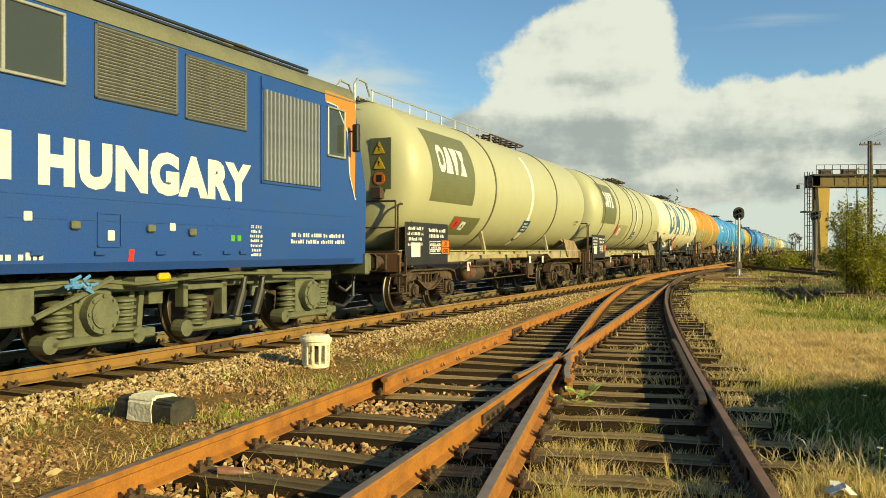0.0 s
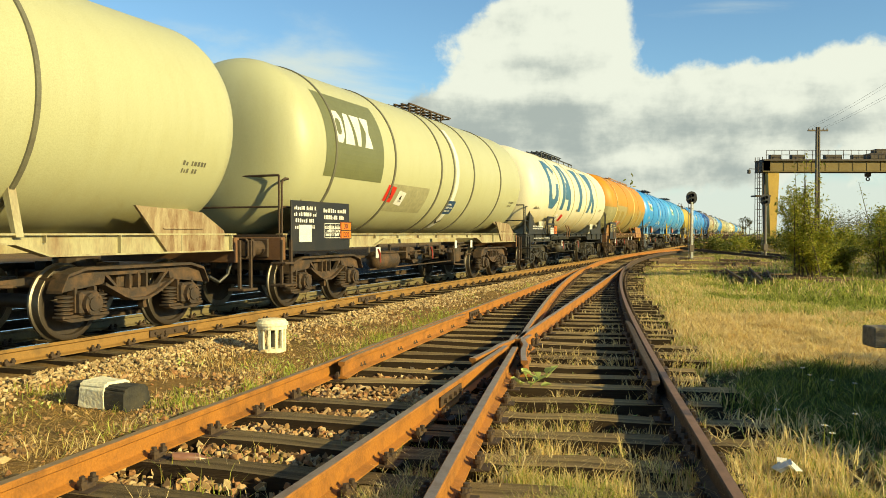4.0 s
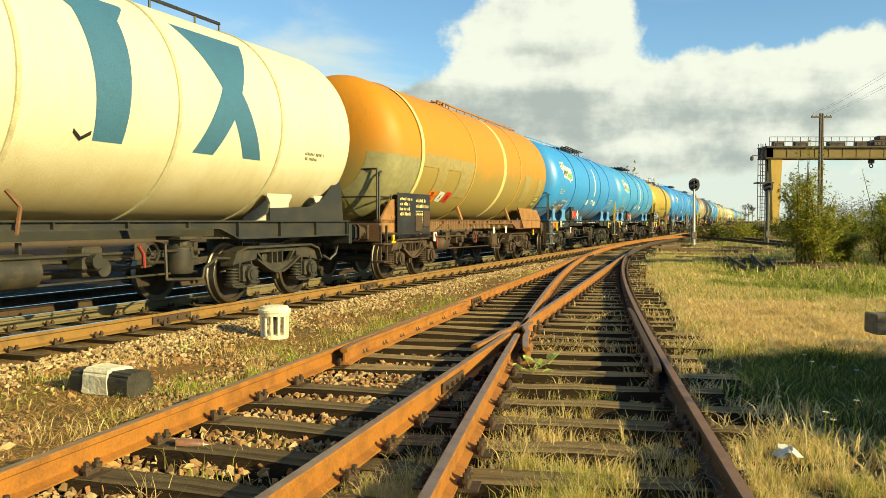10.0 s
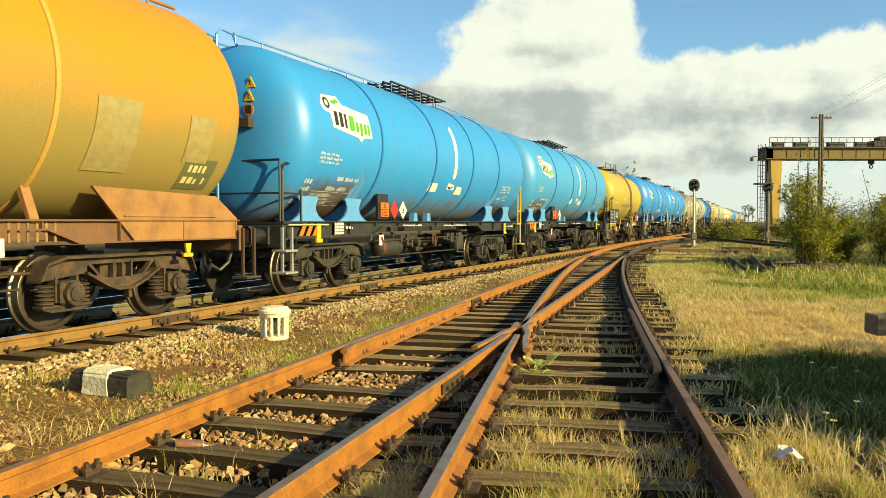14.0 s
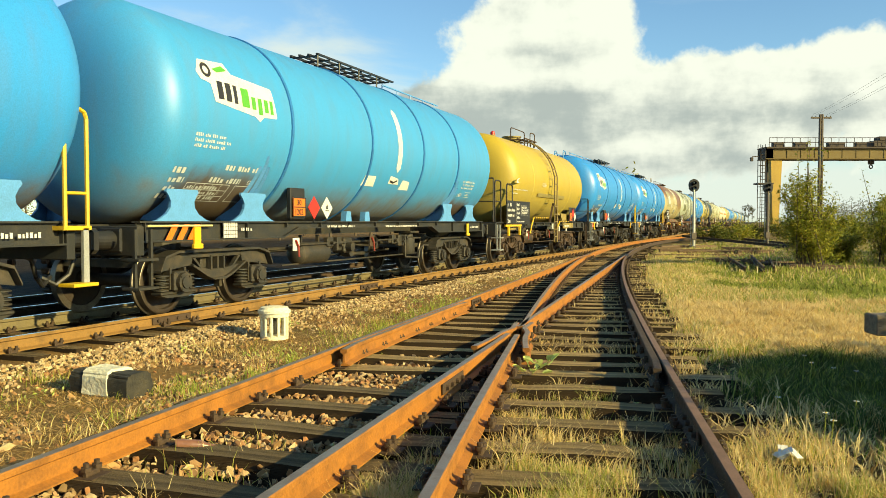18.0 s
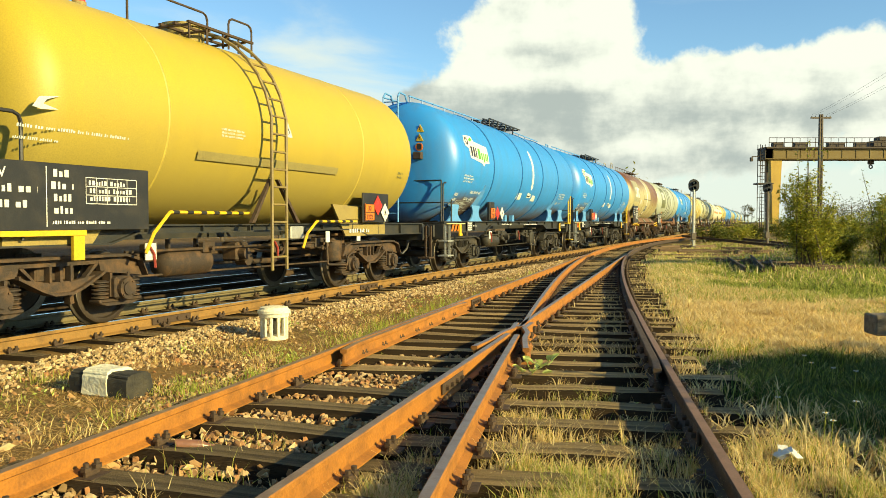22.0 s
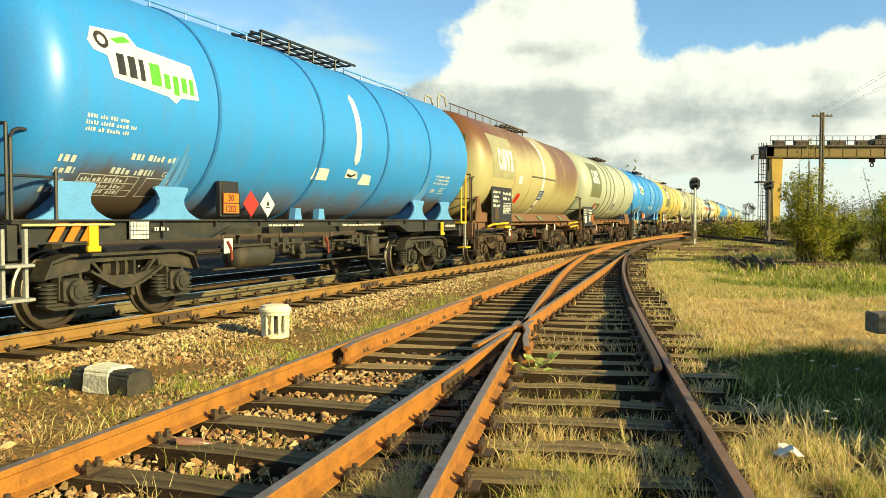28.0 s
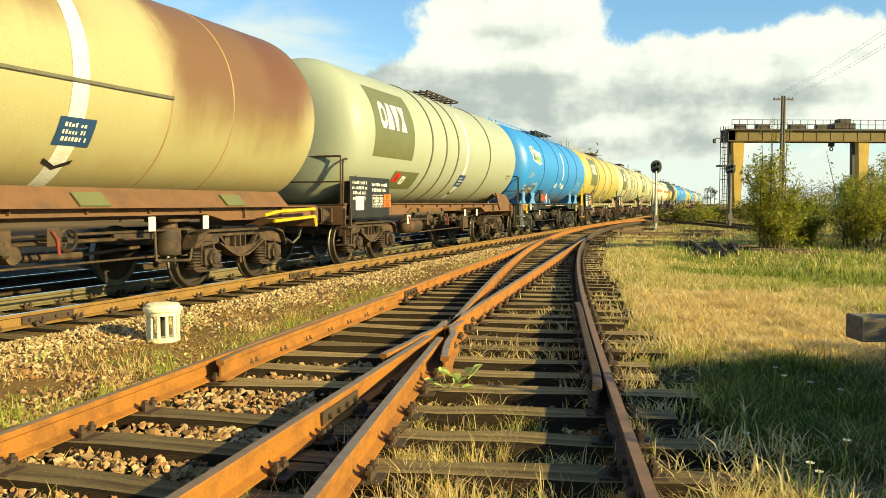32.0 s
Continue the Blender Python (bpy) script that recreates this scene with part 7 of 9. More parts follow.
def louvre(root, x0, x1, z0, z1, y):
    b = nb()
    w = 0.04
    for a, c, d, e in ((x0, x1, z0, z0 + w), (x0, x1, z1 - w, z1), (x0, x0 + w, z0, z1), (x1 - w, x1, z0, z1)):
        box(b, a, c, y - 0.025, y + 0.02, d, e, 0.012)
    lv = part("louvre_grille", b, LOUVRE_FRAME, root, "louvred air intake in a dark grey frame")
    part("backing", box(nb(), x0 + w, x1 - w, y - 0.002, y + 0.01, z0 + w, z1 - w), BLACK, lv)
    bm = nb()
    prism(bm, [(-0.022, 0.0), (0.0, -0.016), (0.006, -0.010), (-0.014, 0.010)], "x", 0.0, x1 - x0 - 2 * w)
    me = mesh_of("slat", bm, LOUVRE)
    n = 20
    for i in range(n):
        piece("slat", me, lv, pose(x0 + w, y, z0 + w + 0.02 + (z1 - z0 - 2 * w - 0.03) * i / (n - 1)))


def locomotive():
    root = tagged(empty("locomotive"), "dark blue diesel locomotive with white lettering and cream roof", "locomotive")
    Y = 1.50
    # body shell: side with soft turn-under, open bottom closed by the frame
    bx = 7.2
    b = nb()
    prism(b, [(-Y + 0.05, 1.06), (-Y, 1.16), (-Y, 3.84), (Y, 3.84), (Y, 1.16), (Y - 0.05, 1.06)], "x", -bx, bx)
    body = part("body", b, LOCO_BLUE, root, "glossy dark blue body side")
    for e in (-1, 1):
        b = nb()
        prism(b, [(e * bx, 1.06), (e * (bx + 0.62), 1.06), (e * (bx + 0.66), 2.35), (e * (bx + 0.30), 3.70), (e * bx, 3.84)], "y", -1.34, 1.34)
        part("nose", b, LOCO_BLUE, root, "raked cab end")
        b = nb()
        prism(b, [(e * 6.62, 3.70), (e * 6.95, 3.30), (e * 7.02, 2.55), (e * 7.19, 2.20), (e * 7.22, 3.66), (e * 7.18, 3.86), (e * 6.25, 3.88), (e * 6.28, 3.70)], "y", -Y - 0.006, -Y + 0.01)
        part("orange_flash", b, LOCO_ORANGE, body, "orange cab corner flash with white edge")
        b = nb()
        pipe(b, [(e * 6.30, -Y - 0.004, 3.70), (e * 6.62, -Y - 0.004, 3.68), (e * 6.95, -Y - 0.004, 3.28), (e * 7.02, -Y - 0.004, 2.55), (e * 7.20, -Y - 0.004, 2.16)], 0.014, 5)
        part("white_edge", b, WHITE, body)
        framed_window(root, min(e * 6.32, e * 6.86), max(e * 6.32, e * 6.86), 2.82, 3.64, -Y - 0.004, TRIM, 1, "cab_window")
        b = nb()
        box(b, e * 6.98 - 0.05, e * 6.98 + 0.05, -Y - 0.22, -Y - 0.10, 2.95, 3.42, 0.02)
        rod(b, (e * 6.95, -Y, 3.3), (e * 6.98, -Y - 0.15, 3.3), 0.015, 6)
        part("mirror", b, BLACK, root, "black cab mirror")
        b = nb()
        box(b, e * (bx + 0.55), e * (bx + 0.70), -1.4, 1.4, 0.86, 1.24, 0.02)
        part("buffer_beam", b, LOCO_GREY, root)
        for y in (-0.875, 0.875):
            b = nb()
            rod(b, (e * (bx + 0.68), y, 1.06), (e * (bx + 1.02), y, 1.06), 0.15, 18)
            rod(b, (e * (bx + 1.02), y, 1.06), (e * (bx + 1.20), y, 1.06), 0.10, 14)
            box(b, e * (bx + 1.20) - 0.02, e * (bx + 1.20) + 0.02, y - 0.24, y + 0.24, 0.88, 1.24, 0.05)
            part("buffer", b, LOCO_GREY, root)
        b = nb()
        pipe(b, [(e * (bx + 0.6), -1.0, 0.95), (e * (bx + 0.75), -1.02, 0.75), (e * (bx + 0.70), -1.04, 0.45), (e * (bx + 0.35), -1.05, 0.30), (e * (bx + 0.05), -1.05, 0.36)], 0.03, 7)
        part("brake_hose", b, BLACK, root)
    # roof
    b = nb()
    prof = [(-Y - 0.015, 3.82)]
    for i in range(9):
        a = math.pi * i / 8
        prof.append((-math.cos(a) * (Y - 0.02), 3.93 + 0.31 * math.sin(a) ** 0.8))
    prof.append((Y + 0.015, 3.82))
    prism(b, prof, "x", -bx - 0.02, bx + 0.02)
    part("roof", b, LOCO_ROOF, root, "cream-green rounded roof", True)
    for x0, x1 in ((2.2, 4.6), (-4.6, -1.0)):
        b = nb()
        prism(b, [(-0.72, 4.16), (-0.62, 4.34), (0.62, 4.34), (0.72, 4.16)], "x", x0, x1)
        part("roof_hatch", b, LOCO_ROOF, root, "raised roof hatch")
    b = nb()
    rod(b, (5.15, -0.3, 4.16), (5.15, -0.3, 4.40), 0.40, 20)
    rod(b, (5.15, -0.3, 4.38), (5.15, -0.3, 4.44), 0.44, 20)
    part("fan_cowl", b, LOCO_ROOF, root, "round roof fan cowl", True)
    b = nb()
    box(b, -6.5, 6.3, -1.16, -0.80, 4.17, 4.20)
    for i in range(15):
        x = -6.4 + i * 0.9
        box(b, x - 0.02, x + 0.02, -1.16, -0.82, 4.02, 4.17)
    pipe(b, [(-6.5, -1.14, 4.24), (6.3, -1.14, 4.24)], 0.025, 6)
    part("roof_walk", b, BLACK, root, "dark walkway along the roof edge")
    for x in (6.75, 7.1):
        b = nb()
        rod(b, (x, -0.5, 4.14), (x, -0.5, 4.38), 0.05, 10, 0.03)
        part("horn", b, LOCO_GREY, root)
    # sides
    framed_window(root, -0.15, 1.30, 3.02, 3.78, -Y - 0.004, TRIM, 2)
    louvre(root, 1.68, 2.95, 2.96, 3.80, -Y - 0.002)
    louvre(root, 3.08, 4.28, 2.94, 3.76, -Y - 0.002)
    louvre(root, -2.4, -0.9, 2.96, 3.80, -Y - 0.002)
    b = nb()
    box(b, 4.64, 6.1, -Y - 0.006, -Y, 2.29, 3.61)
    sh = part("shutter", b, BLACK, root, "tall metal shutter of upright slats")
    slat = prism(nb(), [(0.0, -0.008), (0.012, -0.05), (0.05, -0.052), (0.062, -0.008)], "z", 2.30, 3.60)
    slat = mesh_of("slat", slat, SHUTTER)
    for i in range(15):
        piece("slat", slat, sh, pose(4.66 + 1.43 * i / 15, -Y, 0))
    b = nb()
    for a, c, d, e in ((4.60, 6.14, 3.60, 3.635), (4.60, 6.14, 2.255, 2.29), (4.60, 4.63, 2.25, 3.78), (6.11, 6.14, 2.25, 3.63)):
        box(b, a, c, -Y - 0.02, -Y + 0.005, d, e)
    part("shutter_frame", b, LOCO_BLUE, root)
    fl = Skin(y=Y)
    decal("lettering", [words("HUNGARY", 0.97, 2.005, 0.640, 0.040, 1.0, 0.0, 1.125)], WHITE, body, fl, 0.004, "large white lettering")
    decal("lettering", [rect(0.52, 0.68, 1.99, 2.47)] + bars(-1.7, 0.44, 1.99, 2.47, 1, 131, 1.0), WHITE, body, fl, 0.004)
    decal("writing", bars(0.0, 1.04, 1.17, 1.30, 1, 132, 1.0), WHITE, body, fl, 0.004)
    decal("writing", bars(5.30, 6.9, 1.38, 1.58, 2, 133, 0.95), WHITE, body, fl, 0.004)
    decal("writing", bars(4.36, 4.66, 1.20, 1.66, 7, 134, 0.8), WHITE, body, fl, 0.004)
    decal("green_digits", [rect(3.96, 4.04, 1.42, 1.50), rect(4.09, 4.17, 1.42, 1.50)], GREEN, body, fl, 0.004)
    decal("red_mark", [poly([(2.16, 1.17), (2.24, 1.17), (2.26, 1.31), (2.18, 1.31)])], RED, body, fl, 0.004)
    for x, z in ((0.86, 1.64), (2.86, 1.58)):
        part("marker_light", box(nb(), x - 0.05, x + 0.05, -Y - 0.02, -Y, z - 0.05, z + 0.05, 0.01), WHITE, root)
    for x, z in ((1.42, 1.56), (2.50, 1.55), (3.2, 1.52)):
        part("side_lamp", box(nb(), x - 0.06, x + 0.06, -Y - 0.05, -Y, z - 0.04, z + 0.05, 0.015), LOCO_GREY, root)
    for x in (0.95, 1.75, 2.66, 3.30, 3.86, 4.2):
        part("jack_bracket", box(nb(), x - 0.07, x + 0.07, -Y - 0.035, -Y, 1.24, 1.29, 0.008), LOCO_BLUE, root)
    b = nb()
    for a, c, d, e in ((1.72, 2.06, 1.70, 1.715), (1.72, 2.06, 1.33, 1.345), (1.72, 1.735, 1.33, 1.71), (2.045, 2.06, 1.33, 1.71)):
        box(b, a, c, -Y - 0.012, -Y, d, e)
    part("flap", b, LOCO_BLUE, root)
    part("flap_lamp", box(nb(), 1.86, 1.96, -Y - 0.02, -Y, 1.40, 1.52, 0.01), WHITE, root)
    b = nb()
    for z in (1.86, 1.62):
        box(b, -7.0, 7.1, -Y - 0.006, -Y, z, z + 0.012)
    part("side_seam", b, LOCO_BLUE, root)
    # three-axle bogies
    wm = wheelset_mesh(0.55, "wheelset")
    bigc = coil_mesh(0.155, 0.42, 5, LOCO_GREY)
    for e in (-1, 1):
        cx = e * 4.05
        b = nb()
        box(b, cx - 2.95, cx + 2.95, -1.16, -1.02, 0.80, 0.98, 0.02)
        box(b, cx - 2.95, cx + 2.95, 1.02, 1.16, 0.80, 0.98, 0.02)
        for x in (-2.9, -1.0, 1.0, 2.9):
            box(b, cx + x - 0.12, cx + x + 0.12, -1.05, 1.05, 0.62, 0.92)
        box(b, cx - 2.9, cx + 2.9, -0.3, 0.3, 0.66, 0.86)
        bg = part("bogie", b, LOCO_GREY, root, "three-axle bogie in greenish grey paint")
        for k, ax in enumerate((-2.1, 0.0, 2.1)):
            ws = piece("wheelset", wm, bg, pose(cx + ax, 0, 0.55))
            WHEELS.setdefault(root.name, []).append((ws, cx + ax, 0.55))
            for s in (-1, 1):
                m = 0 if s < 0 else 180
                if k == 1:
                    b = nb()
                    box(b, -0.62, 0.55, -0.10, 0.06, -0.36, -0.24, 0.03)
                    rod(b, (-0.62, -0.12, -0.30), (-0.62, 0.06, -0.30), 0.11, 14)
                    box(b, -0.72, 0.10, -0.16, 0.0, 0.20, 0.27, 0.01)
                    box(b, -0.72, -0.64, -0.16, 0.0, -0.02, 0.42, 0.01)
                    box(b, 0.02, 0.12, -0.16, 0.0, -0.16, 0.42, 0.01)
                    part("centre_axle_guide", b, LOCO_GREY, bg, "open axle guide with one spring").matrix_basis = pose(cx + ax, s * 1.10, 0.58, 0, 0, m)
                    piece("spring", bigc, bg, pose(cx + ax - 0.40, s * 1.16, 0.30))
                    for dx in (0.30, 0.72):
                        b = nb()
                        rod(b, (dx, -0.16, -0.20), (dx + 0.10, -0.20, 0.16), 0.075, 12)
                        rod(b, (dx + 0.10, -0.20, 0.14), (dx + 0.16, -0.20, 0.40), 0.045, 10)
                        part("damper", b, BLACK, bg, "black slanting damper").matrix_basis = pose(cx + ax, s * 1.10, 0.58, 0, 0, m)
                    continue
                b = nb()
                box(b, -0.26, 0.26, -0.14, 0.12, -0.30, 0.28, 0.05)
                rod(b, (0, -0.14, 0), (0, -0.25, 0), 0.23, 22)
                rod(b, (0, -0.25, 0), (0, -0.27, 0), 0.17, 18)
                for j in range(8):
                    a = j * math.pi / 4
                    rod(b, (0.2 * math.cos(a), -0.24, 0.2 * math.sin(a)), (0.2 * math.cos(a), -0.27, 0.2 * math.sin(a)), 0.02, 6)
                box(b, -0.62, 0.62, -0.16, 0.06, -0.36, -0.25, 0.03)
                rod(b, (-0.62, -0.16, -0.30), (-0.62, 0.06, -0.30), 0.10, 12)
                rod(b, (0.62, -0.16, -0.30), (0.62, 0.06, -0.30), 0.10, 12)
                part("axle_box", b, LOCO_GREY, bg, "round-capped axle box").matrix_basis = pose(cx + ax, s * 1.10, 0.58, 0, 0, m)
                for dx in (-0.46, 0.46):
                    piece("spring", bigc, bg, pose(cx + ax + dx, s * 1.16, 0.33))
                b = nb()
                prism(b, [(0.60, -0.30), (0.68, -0.30), (0.74, 0.34), (0.66, 0.34)], "y", -0.06, 0.04)
                prism(b, [(0.78, -0.34), (0.86, -0.34), (0.92, 0.30), (0.84, 0.30)], "y", -0.03, 0.06)
                box(b, 0.50, 1.0, -0.14, 0.02, -0.40, -0.28, 0.02)
                part("brake_rigging", b, LOCO_GREY, bg).matrix_basis = pose(cx + ax, s * 1.02, 0.62, 0, 0, m)
    # frame fittings seen under the side
    rg = random.Random(5)
    for x0, x1, z0, z1 in ((0.2, 1.05, 0.52, 0.96), (2.4, 2.9, 0.86, 0.98), (3.3, 4.4, 0.90, 1.0), (4.7, 5.3, 0.92, 1.02), (-1.4, -0.3, 0.45, 0.96)):
        part("equipment_box", box(nb(), x0, x1, -1.38, -1.10, z0, z1, 0.02), LOCO_GREY, root)
    b = nb()
    pipe(b, [(0.3, -1.40, 0.92), (1.7, -1.42, 0.96), (2.4, -1.40, 0.90), (4.2, -1.40, 0.98), (6.4, -1.40, 0.92)], 0.022, 6)
    pipe(b, [(1.0, -1.42, 0.60), (1.6, -1.44, 0.82), (2.0, -1.42, 0.98)], 0.035, 6)
    part("side_pipe", b, LOCO_GREY, root)
    b = nb()
    for k in range(14):
        p = Vector((1.55 + rg.uniform(-0.14, 0.14), -1.46 + rg.uniform(-0.03, 0.03), 0.94 + rg.uniform(-0.06, 0.05)))
        q = p + Vector((rg.uniform(-0.12, 0.12), rg.uniform(-0.04, 0.04), rg.uniform(-0.08, 0.06)))
        rod(b, p, q, 0.018, 5)
    part("blue_rag", b, BLUE_TRIM, root, "blue rag tied to a pipe")
    part("yellow_cap", box(nb(), 2.72, 2.92, -1.45, -1.36, 0.92, 1.02, 0.03), YELLOW, root)
    part("fuel_tank", box(nb(), -0.3, 0.6, -1.3, 1.3, 0.35, 1.0, 0.05), LOCO_GREY, root)
    return root


loco = locomotive()
place(loco, 4.7)

# ---- things beside the tracks ----
BENCHWOOD = coat("grey_bench_timber", (0.25, 0.20, 0.13), (0.10, 0.075, 0.05), 0.9, 0.0, 3, 0.8, 30, 0.6, (1, 6, 6))
CONCRETE = coat("whitewashed_concrete", (0.74, 0.69, 0.50), (0.36, 0.29, 0.17), 0.9, 0.0, 7, 0.55, 30, 0.5, (1, 1, 1), 0.5, 0.72)
TAR = coat("tarred_concrete", (0.022, 0.021, 0.018), (0.07, 0.06, 0.04), 0.8, 0.0, 5, 0.6, 30, 0.4)
OLDWOOD = coat("brown_weathered_timber", (0.15, 0.095, 0.052), (0.05, 0.034, 0.02), 0.9, 0.0, 3, 0.8, 30, 0.6, (1, 6, 6))
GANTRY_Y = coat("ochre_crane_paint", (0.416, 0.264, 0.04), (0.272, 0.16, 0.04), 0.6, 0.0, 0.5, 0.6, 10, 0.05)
GANTRY_B = coat("dull_ochre_girder", (0.15, 0.10, 0.02), (0.095, 0.062, 0.016), 0.65, 0.0, 0.5, 0.6, 10, 0.05)
# dark fittings; also stands for shaded ochre on the far leg and girder
GANTRY_D = coat("dark_steel_and_shaded_ochre", (0.055, 0.038, 0.026), (0.03, 0.024, 0.02), 0.7, 0.0, 1, 0.6, 10, 0.05)
POSTGREY = coat("weathered_pole", (0.128, 0.104, 0.08), (0.08, 0.06, 0.05), 0.9, 0.0, 2, 0.6, 20, 0.2)

# fouling marker: low striped concrete block
fm = tagged(empty("fouling_marker", pose(-3.02, 7.26, -0.27, 0, 0, -24)), "low concrete marker block painted white and black", "marker block")
for k, (a, c, m) in enumerate(((-0.35, -0.19, TAR), (-0.19, 0.11, CONCRETE), (0.11, 0.34, TAR))):
    bm = nb()
    prism(bm, [(-0.17, 0.0), (0.19, 0.0), (0.175, 0.19), (0.13, 0.25), (-0.12, 0.26), (-0.16, 0.22)] if m is TAR else [(-0.18, 0.0), (0.205, 0.0), (0.19, 0.22), (0.14, 0.285), (-0.13, 0.29), (-0.17, 0.24)], "x", a, c)
    bmesh.ops.bevel(bm, geom=[e for e in bm.edges if abs(e.verts[0].co.x - e.verts[1].co.x) > 0.05 or e.verts[0].co.x in (-0.35, 0.34)], offset=0.022, segments=2, affect='EDGES')
    bmesh.ops.subdivide_edges(bm, edges=bm.edges[:], cuts=2)
    for v in bm.verts:
        v.co += 0.016 * noise.noise_vector(v.co * 6.0)
    bmesh.ops.scale(bm, vec=(1, 0.92, 0.84), verts=bm.verts[:])
    part("block", bm, m, fm, "black tarred end" if m is TAR else "whitewashed middle")

# ribbed white drum (cable or point-wire guard)
dr = tagged(empty("ribbed_drum", pose(-2.24, 10.62, -0.26)), "short white ribbed concrete drum with a round cap", "concrete drum")
bm = nb()
lathe(bm, [(0.0, 0.0), (0.0, 0.185), (0.05, 0.185), (0.06, 0.13), (0.06, 0.0)], 24, (0, 0, 0), "z")
part("foot", bm, CONCRETE, dr)
bm = nb()
lathe(bm, [(0.30, 0.0), (0.30, 0.195), (0.345, 0.20), (0.35, 0.215), (0.385, 0.215), (0.40, 0.19), (0.425, 0.18), (0.435, 0.12), (0.44, 0.0)], 28, (0, 0, 0), "z")
part("cap", bm, CONCRETE, dr, "round stepped cap", True)
bm = nb()
box(bm, 0.150, 0.185, -0.017, 0.017, 0.03, 0.31, 0.005)
rib = mesh_of("rib", bm, CONCRETE)
for k in range(12):
    piece("rib", rib, dr, pose(0, 0, 0, 0, 0, 30 * k))
# core coloured dark to stand for shade between the ribs
part("core", rod(nb(), (0, 0, 0.02), (0, 0, 0.32), 0.05, 16), TAR, dr)

# bench-like old sleeper on stub supports
bn = tagged(empty("timber_bench", pose(4.02, 7.52, -0.26, 0, 0, -4)), "old sleeper laid across stub posts as a bench", "bench")
bm = nb()
box(bm, 0.0, 2.5, -0.13, 0.13, 0.50, 0.69, 0.012)
part("seat", bm, BENCHWOOD, bn)
for x in (0.42, 2.1):
    part("support", box(nb(), x - 0.11, x + 0.11, -0.12, 0.12, 0.0, 0.50, 0.012), BENCHWOOD, bn)


def old_timber(x, y, z, length, ang, mat, w=0.24, h=0.16, label="dark old sleeper lying in the grass", tilt=0):
    bm = nb()
    box(bm, -length / 2, length / 2, -w / 2, w / 2, 0, h, 0.015)
    ob = part("old_sleeper", bm, mat, None)
    ob.matrix_basis = pose(x, y, z, 0, tilt, ang)
    return tagged(ob, label, "old sleeper", "old sleepers in the grass")


def old_rail(x0, y0, x1, y1, z0, z1, label="rusty length of old rail lying in the grass"):
    ob = sweep([Vector((x0 + (x1 - x0) * k / 4, y0 + (y1 - y0) * k / 4, z0 + (z1 - z0) * k / 4)) for k in range(5)], PROF, "old_rail", IRON, IRON, None)
    return tagged(ob, label, "old rail", "old rails in the grass")


old_timber(11.6, 36.2, -0.30, 4.2, 4, OLDWOOD, 0.26, 0.13)
for k in range(7):
    old_timber(10.6 + 0.42 * k + 0.1 * (k % 2), 31.6 - 1.15 * k + 1.0, -0.30, 2.2, -28 + 14 * (k % 4), OLDWOOD, 0.24, 0.14)
old_rail(11.2, 31.5, 9.3, 24.6, -0.08, -0.10)
old_rail(12.0, 31.2, 9.7, 24.2, 0.0, -0.06)
old_rail(12.4, 30.4, 10.3, 24.9, -0.10, -0.10)
old_rail(18.5, 62, 19.4, 44, 0.25, -0.05)
old_rail(22.5, 60, 20.2, 40, 0.05, -0.05)
old_timber(21.0, 46.0, -0.30, 4.0, 6, OLDWOOD, 0.28, 0.18)
rgp = random.Random(3)
for k in range(9):
    old_timber(13.0 + rgp.uniform(-2.5, 4.0), 42 + rgp.uniform(-4, 6), -0.26, rgp.uniform(1.2, 2.6), rgp.uniform(-40, 40), OLDWOOD, 0.25, 0.18)


def signal(x, y, h, post, label):
    root = tagged(empty("signal_post", pose(x, y, -0.25)), label, "railway signal", "signals beside the track")
    part("post", rod(nb(), (0, 0, 0), (0, 0, h - 0.2), 0.075, 12, 0.06), post, root, "tubular post")
    bm = nb()
    pts = []
    for i in range(20):
        a = 2 * math.pi * i / 20
        pts.append((0.31 * math.cos(a), h + 0.06 * (1 if math.sin(a) > 0 else -1) + 0.31 * math.sin(a)))
    prism(bm, pts, "y", -0.03, 0.03)
    hd = part("head", bm, BLACK, root, "black oval signal head")
    for dz in (0.14, -0.14):
        bm = nb()
        lathe(bm, [(-0.22, 0.10), (-0.03, 0.105), (-0.03, 0.09), (-0.20, 0.085), (-0.22, 0.10)], 14, (0, 0, h + dz), "y")
        part("lamp_hood", bm, BLACK, hd)
        part("lens", rod(nb(), (0, -0.035, h + dz), (0, -0.04, h + dz), 0.085, 14), GLASS, hd)
    part("base", box(nb(), -0.16, 0.16, -0.16, 0.16, 0.0, 0.14, 0.02), POSTGREY, root)
    part("cable_box", box(nb(), -0.14, 0.14, -0.12, -0.03, 0.5, 0.9, 0.02), POSTGREY, root)
    bm = nb()
    for s in (-0.14, 0.14):
        rod(bm, (s, 0.12, 0.1), (s, 0.12, h - 0.3), 0.014, 5)
    for i in range(9):
        rod(bm, (-0.14, 0.12, 0.3 + i * 0.3), (0.14, 0.12, 0.3 + i * 0.3), 0.010, 5)
    part("ladder", bm, GALV, root)
    return root


signal(14.37, 46.0, 3.60, GALV, "black oval colour light signal on a pale post")
signal(20.3, 50.2, 3.66, POSTGREY, "black oval colour light signal before the crane")

